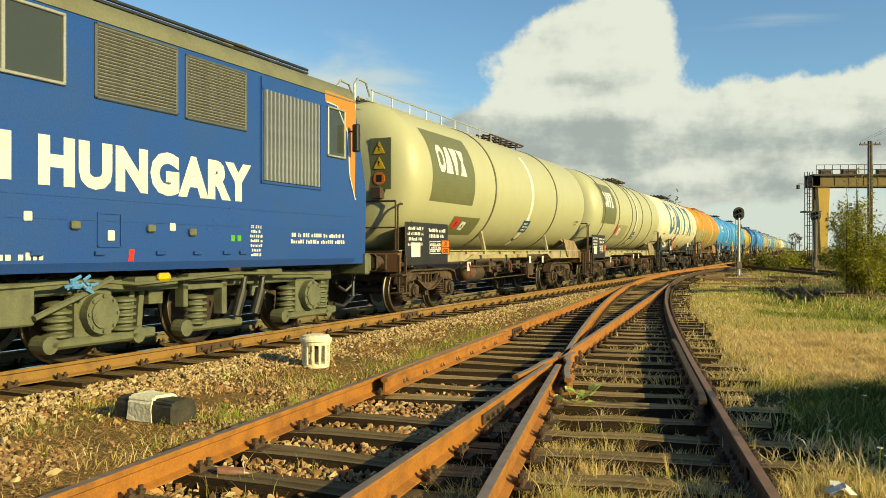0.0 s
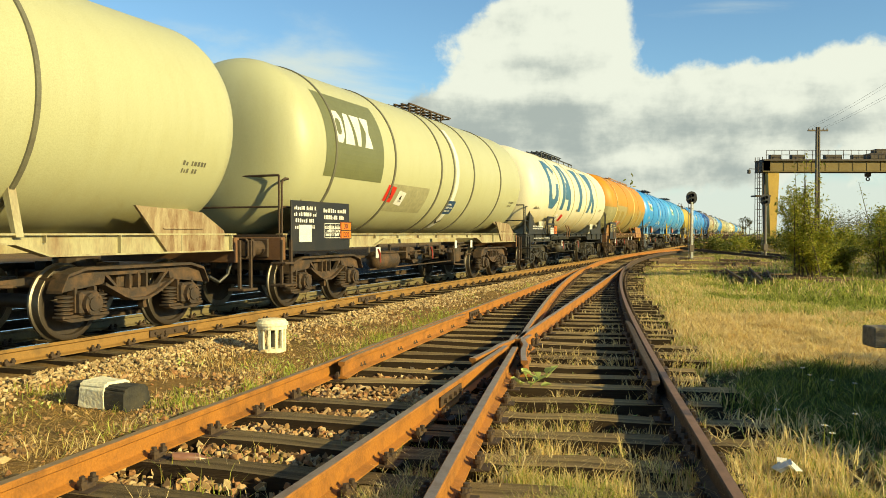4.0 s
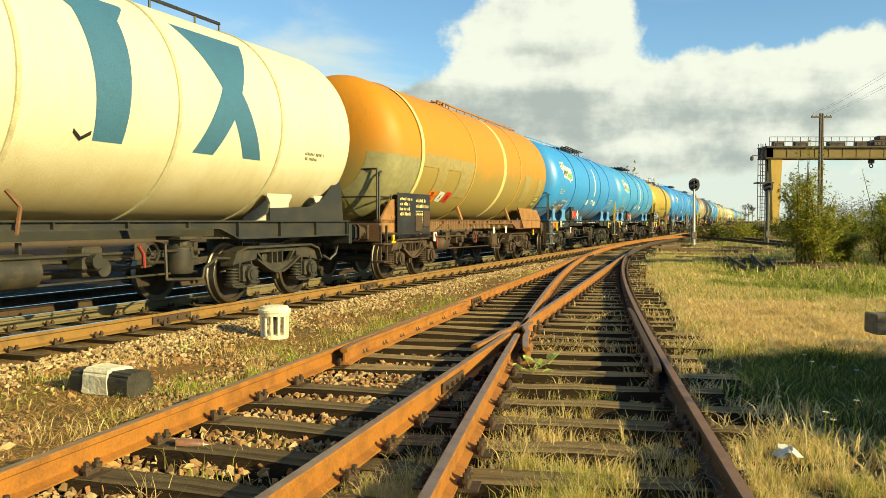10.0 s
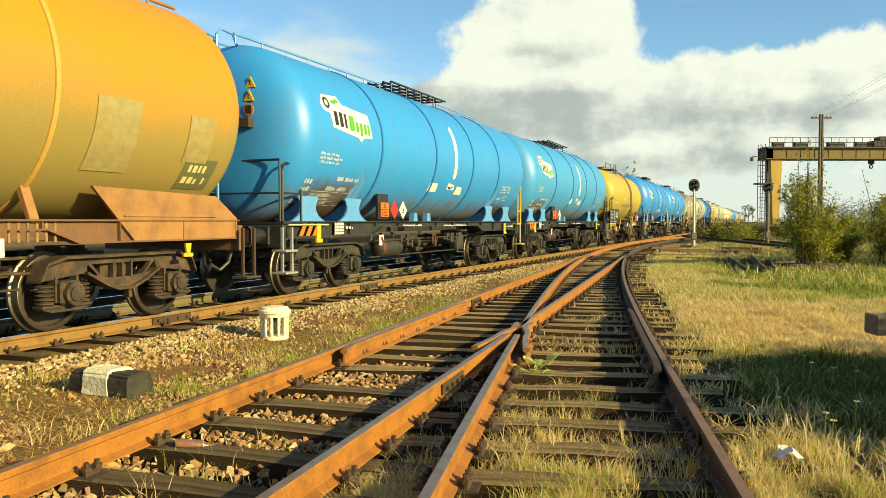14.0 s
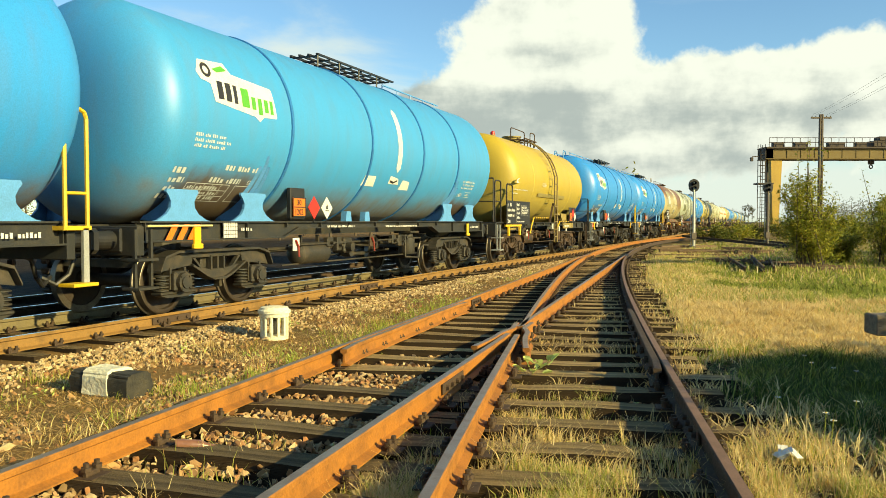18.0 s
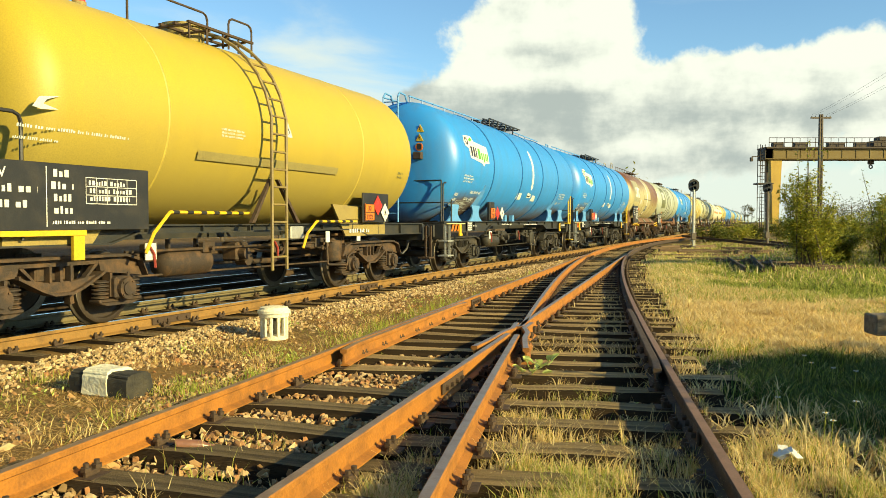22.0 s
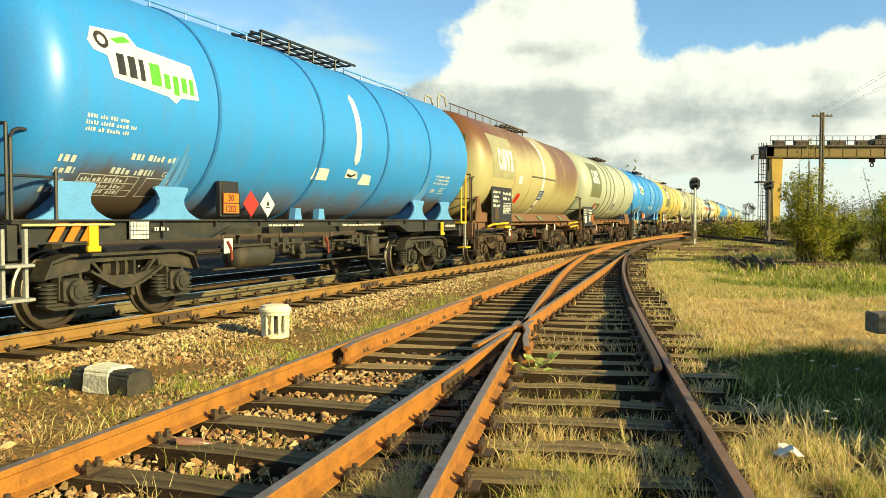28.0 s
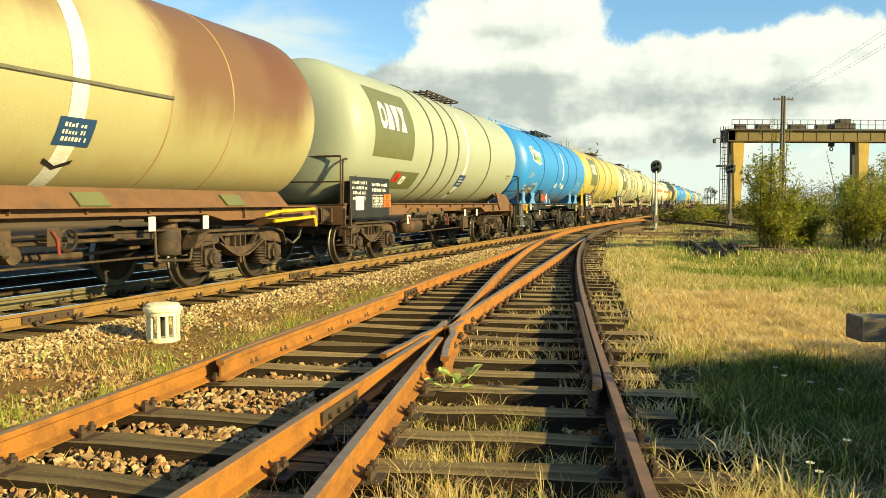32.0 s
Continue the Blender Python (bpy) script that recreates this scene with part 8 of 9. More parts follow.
# twin-post telegraph pole
tp = tagged(empty("telegraph_pole", pose(35.2, 75, -0.3)), "tall twin-post wooden telegraph pole with a cross-arm", "telegraph pole")
for dx in (-0.13, 0.13):
    part("post", rod(nb(), (dx, 0, 0), (dx * 0.8, 0, 11.55), 0.14, 10, 0.11), POSTGREY, tp)
part("cross_arm", box(nb(), -0.95, 0.95, -0.07, 0.07, 11.15, 11.30, 0.01), POSTGREY, tp)
for dx in (-0.85, -0.5, 0.5, 0.85):
    part("insulator", rod(nb(), (dx, 0, 11.30), (dx, 0, 11.42), 0.05, 8, 0.04), POSTGREY, tp)
for dx in (-0.85, -0.5, 0.5, 0.85):
    bm = nb()
    pts = [(dx - q * 1.0, -q * 4.0, 11.5 - 0.12 * q + 0.012 * q * q) for q in range(11)]
    pipe(bm, pts, 0.007, 4)
    part("wire", bm, BLACK, tp)

# gantry crane
gc = tagged(empty("gantry_crane", pose(42.8, 105, -0.3)), "ochre yellow gantry crane with a railed dark beam", "gantry crane")
SP = 17.6
for x, w in ((0.55, 1), (SP - 0.4, -1)):
    bm = nb()
    prism(bm, [(x - 0.35, 0.6), (x + 0.35, 0.6), (x + 0.75, 9.8), (x - 0.75, 9.8)], "y", -0.45, 0.45)
    part("leg", bm, GANTRY_Y, gc, "tapered ochre box leg")
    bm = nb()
    # far leg: same ochre leg, shade put into the dark colour
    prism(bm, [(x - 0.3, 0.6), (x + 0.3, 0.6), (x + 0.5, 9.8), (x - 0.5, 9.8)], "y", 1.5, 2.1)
    part("leg", bm, GANTRY_D, gc, "far leg, its shade put into a dark colour")
    part("end_carriage", box(nb(), x - 0.5, x + 0.5, -1.8, 3.4, 0.15, 0.75, 0.05), GANTRY_D, gc)
# the far girder gets the dark colour as its shade
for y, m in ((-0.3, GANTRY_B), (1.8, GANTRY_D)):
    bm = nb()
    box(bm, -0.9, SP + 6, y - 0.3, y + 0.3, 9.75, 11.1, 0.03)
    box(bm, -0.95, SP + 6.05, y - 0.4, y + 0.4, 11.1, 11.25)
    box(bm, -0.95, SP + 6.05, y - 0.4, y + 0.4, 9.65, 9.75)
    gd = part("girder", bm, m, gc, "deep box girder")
    for i in range(14):
        part("stiffener", box(nb(), i * 1.8, i * 1.8 + 0.08, y - 0.36, y - 0.30, 9.75, 11.1), m, gd)
bm = nb()
for i in range(24):
    rod(bm, (-0.6 + i * 1.0, -0.90, 11.2), (-0.6 + i * 1.0, -0.90, 12.4), 0.04, 5)
for z in (11.8, 12.4):
    rod(bm, (-0.6, -0.90, z), (22.4, -0.90, z), 0.04, 5)
part("walkway", box(nb(), -0.95, SP + 6.05, -0.95, -0.62, 11.02, 11.24, 0.02), GANTRY_D, gc, "dark side walkway along the girder")
part("walkway_rail", bm, GANTRY_D, gc, "dark tubular walkway railing")
for k, (x0, x1) in enumerate(((0.4, 1.8), (3.2, 4.9), (7.6, 9.8), (11.2, 12.6))):
    part("resistor_box", box(nb(), x0, x1, 0.2, 1.0, 11.25, 11.95, 0.05), GANTRY_D, gc)
bm = nb()
box(bm, 13.2, 16.2, -0.2, 2.0, 11.3, 12.1, 0.1)
box(bm, 14.2, 15.8, 0.2, 1.6, 12.1, 12.7, 0.1)
tr = part("trolley", bm, GANTRY_D, gc, "dark hoist trolley")
bm = nb()
for dx in (-0.12, 0.12):
    rod(bm, (13.6 + dx, 1.0, 9.4), (13.6 + dx, 1.0, 11.3), 0.03, 5)
box(bm, 13.25, 13.95, 0.75, 1.25, 9.1, 9.6, 0.08)
lathe(bm, [(0.92, 0.16), (1.0, 0.30), (1.08, 0.16), (0.92, 0.16)], 14, (13.6, 0, 8.8), "y")
part("hook_block", bm, GANTRY_D, tr, "crane hook")
bm = nb()
for s in (-1.5, -0.9):
    rod(bm, (s, -0.4, 0.4), (s, -0.4, 11.6), 0.05, 5)
    rod(bm, (s, 0.5, 0.4), (s, 0.5, 11.6), 0.05, 5)
for i in range(24):
    rod(bm, (-1.5, -0.4, 0.6 + i * 0.46), (-0.9, -0.4, 0.6 + i * 0.46), 0.035, 5)
    if i % 3 == 0:
        pipe(bm, [(-1.5, -0.4, 0.6 + i * 0.46), (-1.5, 0.5, 0.6 + i * 0.46), (-0.9, 0.5, 0.6 + i * 0.46), (-0.9, -0.4, 0.6 + i * 0.46)], 0.03, 4)
part("access_ladder", bm, GANTRY_D, gc, "dark caged access ladder")
bm = nb()
box(bm, -1.9, 0.1, -0.8, 0.9, 6.4, 6.6)
part("platform", bm, GANTRY_D, gc, "ladder platform")
part("cabinet", box(nb(), -1.0, 0.2, -0.6, 0.7, 9.6, 11.2, 0.05), GANTRY_D, gc)
bm = nb()
rod(bm, (-1.4, -0.3, 10.0), (-2.6, -0.3, 10.05), 0.05, 5)
box(bm, -2.8, -2.45, -0.5, -0.1, 9.4, 9.95, 0.06)
part("floodlight", bm, GANTRY_D, gc, "floodlight on an arm")

# ---- plants ----
def leafy(name, cols, rough=0.6, trans=0.35):
    """Leaf or blade stuff: a colour for each island, some light let through."""
    m, nt, b, N, L = material(name)
    g = N("ShaderNodeNewGeometry")
    r = N("ShaderNodeValToRGB")
    el = r.color_ramp.elements
    el[0].position, el[0].color = 0.0, rgba(cols[0])
    el[1].position, el[1].color = 1.0, rgba(cols[-1])
    for i, c in enumerate(cols[1:-1]):
        e = el.new((i + 1) / (len(cols) - 1))
        e.color = rgba(c)
    L(g.outputs["Random Per Island"], r.inputs[0])
    L(r.outputs[0], b.inputs["Base Color"])
    b.inputs["Roughness"].default_value = rough
    b.inputs["Specular IOR Level"].default_value = 0.2
    tr = N("ShaderNodeBsdfTranslucent")
    L(r.outputs[0], tr.inputs[0])
    mx = N("ShaderNodeMixShader")
    mx.inputs[0].default_value = trans
    out = nt.nodes["Material Output"]
    L(b.outputs[0], mx.inputs[1]), L(tr.outputs[0], mx.inputs[2]), L(mx.outputs[0], out.inputs[0])
    return m


DRY = leafy("dry_grass_blades", [(0.78, 0.58, 0.24), (0.88, 0.75, 0.42), (0.52, 0.32, 0.11), (0.86, 0.69, 0.34), (0.66, 0.50, 0.18)], 0.6, 0.45)
MAT_STRAW = leafy("trodden_straw", [(0.56, 0.35, 0.13), (0.74, 0.52, 0.22), (0.40, 0.22, 0.08), (0.66, 0.44, 0.16)])
GREENB = leafy("green_grass_blades", [(0.20, 0.27, 0.035), (0.33, 0.40, 0.06), (0.50, 0.50, 0.12), (0.24, 0.30, 0.045), (0.62, 0.54, 0.18)], 0.55, 0.45)
# greens kept dark so the blades add to the shrub's cast shadow
LUSH = leafy("shade_darkened_green_blades", [(0.055, 0.085, 0.016), (0.10, 0.14, 0.028), (0.18, 0.17, 0.05), (0.07, 0.10, 0.02)])
LEAF_A = leafy("olive_bush_leaves", [(0.13, 0.16, 0.022), (0.28, 0.31, 0.045), (0.44, 0.40, 0.065), (0.18, 0.21, 0.03), (0.52, 0.43, 0.085)], 0.5, 0.4)
LEAF_B = leafy("dark_bush_leaves", [(0.055, 0.08, 0.013), (0.11, 0.13, 0.024), (0.19, 0.17, 0.036), (0.08, 0.10, 0.02)])
LEAF_C = leafy("bright_weed_leaves", [(0.34, 0.44, 0.08), (0.52, 0.60, 0.20), (0.42, 0.50, 0.12)])
FARLEAF = leafy("far_tree_leaves", [(0.09, 0.10, 0.05), (0.112, 0.112, 0.056), (0.144, 0.12, 0.056)])
BARK = coat("bush_bark", (0.10, 0.075, 0.05), (0.05, 0.04, 0.03), 0.9, 0.0, 6, 0.6, 30, 0.4)
PETAL = coat("white_petals", (0.64, 0.64, 0.608), (0.56, 0.56, 0.48), 0.7)


def blades(name, label, P, mat, seed, cat="grass"):
    """P rows: x, y, z, height, lean, width. Each blade is a bent three-step strip."""
    r = np.random.RandomState(seed)
    P = np.asarray(P, float)
    n = len(P)
    az = r.uniform(0, 2 * math.pi, n)
    dx, dy = np.cos(az), np.sin(az)
    wx, wy = -dy, dx
    tw = r.uniform(-0.8, 0.8, n)
    wx, wy = wx * np.cos(tw) - wy * np.sin(tw), wx * np.sin(tw) + wy * np.cos(tw)
    V = np.zeros((n, 5, 3))
    for k, (h, b, w) in enumerate(((0, 0, 1.0), (0, 0, -1.0), (0.6, 0.35, 0.7), (0.6, 0.35, -0.7), (1.0, 1.0, 0.0))):
        V[:, k, 0] = P[:, 0] + dx * P[:, 4] * b + wx * w * P[:, 5] * 0.5
        V[:, k, 1] = P[:, 1] + dy * P[:, 4] * b + wy * w * P[:, 5] * 0.5
        V[:, k, 2] = P[:, 2] + P[:, 3] * h * (1 - 0.18 * b)
    base = 5 * np.arange(n)[:, None]
    quads = (np.array([[0, 1, 3, 2]]) + base).tolist()
    tris = (np.array([[2, 3, 4]]) + base).tolist()
    me = bpy.data.meshes.new(name)
    me.from_pydata(V.reshape(-1, 3).tolist(), [], quads + tris)
    me.materials.append(mat)
    return tagged(new(name, me), label, cat, kind="stuff")


rv = np.random.RandomState(21)


def nz(x, y, f, o):
    return noise.noise(Vector((x * f, y * f, o)))


# meadow to the right of the curved siding, tuft by tuft
dry, green, lush = [], [], []


def tuft(x0, y0, n, rad, high, wide, kinds, lift=0.0):
    """Blades fanned out from one root; kinds: lists to draw from."""
    z0 = hump(x0, y0) - 0.01 + lift
    a = rv.uniform(0, 6.283, n)
    q = np.abs(rv.normal(0, rad, n))
    h = high * rv.uniform(0.35, 1.0, n)
    ln = h * rv.uniform(0.2, 1.1, n)
    w = wide * rv.uniform(0.6, 1.3, n)
    k = rv.randint(0, len(kinds), n)
    for i in range(n):
        kinds[k[i]].append((x0 + q[i] * math.cos(a[i]), y0 + q[i] * math.sin(a[i]), z0, h[i], ln[i], w[i]))


count = 0
while count < 12500:
    y = 3.2 + rv.gamma(1.35, 7.5)
    x = bend_x(y) + 0.25 + abs(rv.gamma(1.3, 3.0))
    if y > 62 or x > 0.75 * y + 6:
        continue
    off = x - bend_x(y)
    edge = min(1.0, max(0.0, (off - 0.65) / 0.9))
    if rv.rand() > 0.04 + 0.96 * edge + 0.3 * nz(x, y, 1.2, 41.0):
        continue
    count += 1
    if y < 6.2 and nz(x, y, 1.9, 71.0) < 0.04 and rv.rand() < 0.85:
        continue
    far = 1 + y * 0.035
    g = nz(x, y, 0.28, 5.0) + 0.3 * nz(x, y, 1.1, 9.0)
    tall = 0.7 + 0.9 * max(0, nz(x, y, 2.3, 1.0)) + 0.4 * max(0, nz(x, y, 0.9, 2.0))
    if 19 < y < 46 and 7.4 < x - 0.30 * (y - 21) < 11.5:
        tall *= 0.45
    # band of the shrub's shadow: part of its shade is in the blade colour
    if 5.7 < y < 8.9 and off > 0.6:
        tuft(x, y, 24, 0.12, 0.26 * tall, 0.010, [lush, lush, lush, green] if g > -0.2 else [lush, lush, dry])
    elif y < 15:
        tuft(x, y, 26, 0.13, 0.24 * tall, 0.011 * far, [dry] if g < -0.05 else [dry, dry, dry, green] if g < 0.25 else [dry, green])
    elif off > 3.0 + 1.5 * nz(x, y, 0.4, 3.0):
        tuft(x, y, 20, 0.16, 0.27 * tall, 0.011 * far, [green, green, lush] if g > -0.18 else [green, green, dry])
    else:
        tuft(x, y, 20, 0.16, 0.20 * tall, 0.011 * far, [dry, dry, green] if g < 0.1 else [dry, green])
# short thatch lying between the tufts
for j in range(26000):
    y = 3.2 + rv.gamma(1.4, 6.0)
    x = bend_x(y) + 0.5 + abs(rv.gamma(1.4, 2.8))
    if y > 40 or x > 0.75 * y + 6:
        continue
    if y < 6.2 and rv.rand() < 0.6:
        continue
    # thatch in the shadow band also takes the darkened blades
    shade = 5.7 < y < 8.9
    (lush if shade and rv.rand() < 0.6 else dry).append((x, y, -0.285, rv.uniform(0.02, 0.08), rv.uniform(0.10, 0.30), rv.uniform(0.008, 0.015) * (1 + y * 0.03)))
# tufts between the sidings' rails and on the near left ground
tufts = []
while len(tufts) < 190:
    y = 2.4 + rv.gamma(1.6, 3.6)
    x = rv.uniform(line_x(y, 0) + 0.15, bend_x(y) + 0.4)
    if y > 30:
        continue
    if y > 4.6 and nz(x, y, 0.6, 4.0) < 0.12:
        continue
    if line_x(y, 0) < x < line_x(y, 1) and y < 8 and rv.rand() < 0.75:
        continue
    tufts.append((x, y, 0.5 if y > 6 else 1.0))
while len(tufts) < 280:
    y = 4.0 + rv.gamma(1.8, 3.4)
    x = rv.uniform(-7, line_x(y, 0) - 0.1)
    d, s = lateral(x, y)
    if d > 6.7 or y > 26 or nz(x, y, 0.5, 11.0) < 0.02 or abs(x + 2.95) < 0.6 and abs(y - 6.9) < 0.6:
        continue
    tufts.append((x, y, 0.3))
for (x0, y0, k) in tufts:
    gr = nz(x0, y0, 0.7, 13.0) > (0.16 if x0 < line_x(y0, 0) else 0.02)
    rad = rv.uniform(0.05, 0.22)
    for j in range(int(rv.uniform(22, 60) * (0.6 + 0.5 * k))):
        x, y = x0 + rv.normal(0, rad), y0 + rv.normal(0, rad)
        if min(abs(x - line_x(y, 0)), abs(x - line_x(y, 1)), abs(x - bend_x(y)), abs(x - bend_in(y))) < 0.05:
            continue
        row = (x, y, hump(x, y), rv.uniform(0.06, 0.26) * (0.30 + 0.85 * k), rv.uniform(0.03, 0.2), rv.uniform(0.005, 0.010))
        (green if gr and rv.rand() < 0.75 else dry).append(row)
# green tufts along the outer foot of the straight siding and between its rails
for k in range(110):
    y0 = 6.2 + rv.gamma(1.6, 4.0)
    x0 = line_x(y0, 0) - rv.uniform(0.15, 0.9) if k % 3 else line_x(y0, 1) - rv.uniform(0.15, 0.35)
    if nz(x0, y0, 0.6, 61.0) < -0.12:
        continue
    rad = rv.uniform(0.06, 0.2)
    for j in range(int(rv.uniform(25, 60))):
        x, y = x0 + rv.normal(0, rad), y0 + rv.normal(0, rad * 1.4)
        if abs(x - line_x(y, 0)) < 0.07 or abs(x - line_x(y, 1)) < 0.07:
            continue
        green.append((x, y, hump(x, y) + 0.02, rv.uniform(0.06, 0.20), rv.uniform(0.03, 0.15), rv.uniform(0.006, 0.011)))
# straw lying between the curved rails and over the sleeper ends
for j in range(11000):
    y = 4.6 + rv.gamma(1.7, 4.2)
    x = rv.uniform(max(line_x(y, 1), bend_in(y)) - 0.4, bend_x(y) + 1.2)
    if y > 34 or min(abs(x - line_x(y, 1)), abs(x - bend_x(y)), abs(x - bend_in(y))) < 0.06:
        continue
    if nz(x, y, 1.1, 51.0) + 0.5 * nz(x, y, 3.0, 53.0) < 0.14:
        continue
    dry.append((x, y, hump(x, y) + 0.08, rv.uniform(0.04, 0.20), rv.uniform(0.05, 0.24), rv.uniform(0.006, 0.011) * (1 + y * 0.03)))
# thick fringe right before the eye, between and beside the curved rails
for j in range(3400):
    y = rv.uniform(3.3, 7.2)
    x = rv.uniform(bend_in(y) - 0.7, bend_x(y) + (2.5 if y < 5.6 else 0.2))
    if min(abs(x - line_x(y, 1)), abs(x - bend_x(y)), abs(x - bend_in(y))) < 0.07:
        continue
    if rv.rand() > 0.05 + 0.95 * max(0.0, min(1.0, (5.25 - y) / 0.6)) or nz(x, y, 2.1, 17.0) < 0.0:
        continue
    kinds = [dry, dry, dry, dry, green] if nz(x, y, 0.9, 23.0) > -0.2 else [green, dry]
    tuft(x, y, 50, 0.07, rv.uniform(0.08, 0.24), 0.0045, kinds, 0.09)
straw = []
# short dead mat on the left ground
for j in range(42000):
    y = 4.0 + rv.gamma(1.8, 3.6)
    x = rv.uniform(-8, line_x(y, 0) - 0.05)
    d, s = lateral(x, y)
    if d > 6.75 or y > 28 or nz(x, y, 0.55, 31.0) + 0.4 * nz(x, y, 2.0, 33.0) < -0.05:
        continue
    (green if rv.rand() < 0.05 else straw).append((x, y, hump(x, y), rv.uniform(0.008, 0.05), rv.uniform(0.08, 0.24), rv.uniform(0.004, 0.009)))
# heaps of dead orange-brown stalks on it, and a green clump beside the marker stone
for j in range(95):
    y = 4.6 + rv.gamma(1.8, 3.0)
    x = rv.uniform(-6.5, line_x(y, 0) - 0.25)
    d, s = lateral(x, y)
    if d > 6.6 or y > 22 or nz(x, y, 0.5, 91.0) < -0.05:
        continue
    tuft(x, y, 60, 0.16, rv.uniform(0.06, 0.15), 0.006, [straw, straw, straw, dry])
for j in range(26):
    tuft(-2.45 + rv.normal(0, 0.22), 7.35 + rv.normal(0, 0.3), 26, 0.08, rv.uniform(0.07, 0.16), 0.007, [green, green, green, dry])
# rank growth at the foot of the bushes and along the far ground
for j in range(12000):
    y = rv.uniform(18, 70)
    x = rv.uniform(bend_x(min(y, 60)) + 2.5, 0.62 * y + 6)
    (green if rv.rand() < 0.6 else dry).append((x, y, hump(x, y), rv.uniform(0.10, 0.30), rv.uniform(0.05, 0.3), rv.uniform(0.015, 0.035)))
blades("dry_grass", "dry straw-coloured autumn grass", dry, DRY, 5)
blades("trodden_straw", "flattened brown straw over earth and stones", straw, MAT_STRAW, 7)
blades("green_grass", "tufted green grass", green, GREENB, 6)
blades("shade_darkened_grass", "green grass darkened to deepen the shrub's shadow", lush, LUSH, 8)


def leaves_mesh(name, C, mat, seed, size, parent, label=""):
    """Small bent leaves at the points C (n x 3)."""
    r = np.random.RandomState(seed)
    n = len(C)
    a = r.uniform(0, 2 * math.pi, n)
    t = r.uniform(-0.9, 0.9, n)
    s = size * r.uniform(0.6, 1.4, n)
    ux, uy, uz = np.cos(a) * np.cos(t), np.sin(a) * np.cos(t), np.sin(t)
    b = a + math.pi / 2 + r.uniform(-0.5, 0.5, n)
    q = r.uniform(-0.7, 0.7, n)
    vx, vy, vz = np.cos(b) * np.cos(q), np.sin(b) * np.cos(q), np.sin(q)
    V = np.zeros((n, 4, 3))
    for k, (p, w) in enumerate(((-1, 0), (0, -0.42), (1, 0), (0, 0.42))):
        V[:, k, 0] = C[:, 0] + s * (p * ux + w * vx)
        V[:, k, 1] = C[:, 1] + s * (p * uy + w * vy)
        V[:, k, 2] = C[:, 2] + s * (p * uz + w * vz)
    f = (np.array([[0, 1, 2, 3]]) + 4 * np.arange(n)[:, None]).tolist()
    me = bpy.data.meshes.new(name)
    me.from_pydata(V.reshape(-1, 3).tolist(), [], f)
    me.materials.append(mat)
    ob = new(name, me)
    ob.parent = parent
    if label:
        ob["label"] = label
    return ob


def bush(x, y, w, h, n, mat, seed, label, stems=9, leaf=0.05, whips=0):
    """Upright stems that fork twice; leaves sit close along the twigs, thinner towards the tips."""
    r = np.random.RandomState(seed)
    root = tagged(empty("bush", pose(x, y, -0.3)), label, "bush", "bushes at the yard edge")
    bm = nb()
    twigs = []
    for k in range(stems + whips):
        a = r.uniform(0, 2 * math.pi)
        lean = w * 0.5 * r.uniform(0.1, 0.95) ** 0.7
        hh = h * (r.uniform(0.5, 0.92) if k < stems else r.uniform(1.05, 1.3)) * (1.0 - 0.35 * lean / w)
        p0 = Vector((r.normal(0, 0.16 * w), r.normal(0, 0.16 * w), 0))
        p1 = p0 + Vector((math.cos(a) * lean * 0.35, math.sin(a) * lean * 0.35, hh * 0.45))
        p2 = p0 + Vector((math.cos(a) * lean, math.sin(a) * lean, hh))
        rod(bm, p0, p1, 0.03, 5, 0.018)
        rod(bm, p1, p2, 0.018, 5, 0.005)
        if k >= stems:
            twigs += [(p1, p2, 0.35)]
            continue
        twigs += [(p1, p2, 1.0), (p0.lerp(p1, 0.4), p1, 0.5)]
        for j in range(7):
            b0 = p0.lerp(p1, r.uniform(0.3, 1.0)) if j < 3 else p1.lerp(p2, r.uniform(0.0, 0.9))
            b1 = b0 + Vector((r.normal(0, 0.16) * w, r.normal(0, 0.16) * w, r.uniform(0.02, 0.24) * h))
            rod(bm, b0, b1, 0.009, 4, 0.003)
            twigs.append((b0, b1, 0.9))
    part("branchwork", bm, BARK, root)
    wt = np.array([t[2] for t in twigs])
    pick = r.choice(len(twigs), n, p=wt / wt.sum())
    A = np.array([t[0] for t in twigs])[pick]
    B = np.array([t[1] for t in twigs])[pick]
    u = r.beta(1.6, 1.2, n)[:, None]
    C = A + (B - A) * u + r.normal(0, 1, (n, 3)) * w * (0.075 - 0.04 * u)
    C[:, 2] = np.maximum(0.06, C[:, 2])
    leaves_mesh("crown", C, mat, seed + 1, leaf, root, "loose uneven crown of small leaves")
    return root


bush(12.8, 27.8, 2.1, 3.7, 15000, LEAF_A, 41, "olive-green leafy bush with bare stems", 16, 0.055, 5)
bush(14.9, 30.2, 1.7, 1.7, 6000, LEAF_A, 42, "yellowing leafy bush in rank grass", 9, 0.055, 2)
bush(16.1, 28.6, 2.2, 3.4, 9000, LEAF_A, 43, "yellowing leafy bush in rank grass", 12, 0.055, 1)
bush(18.6, 31.0, 2.8, 3.8, 12000, LEAF_A, 44, "green dense leafy bush", 11, 0.06)
bush(21.3, 33.0, 3.2, 4.1, 14000, LEAF_B, 45, "tall dark green leafy bush", 12, 0.065)
bush(24.6, 36.0, 3.6, 4.2, 13000, LEAF_B, 46, "tall dark green leafy bush", 12, 0.07)
bush(16.6, 26.2, 1.8, 1.5, 6000, LEAF_A, 47, "low tangled yellowing bush", 9, 0.05)
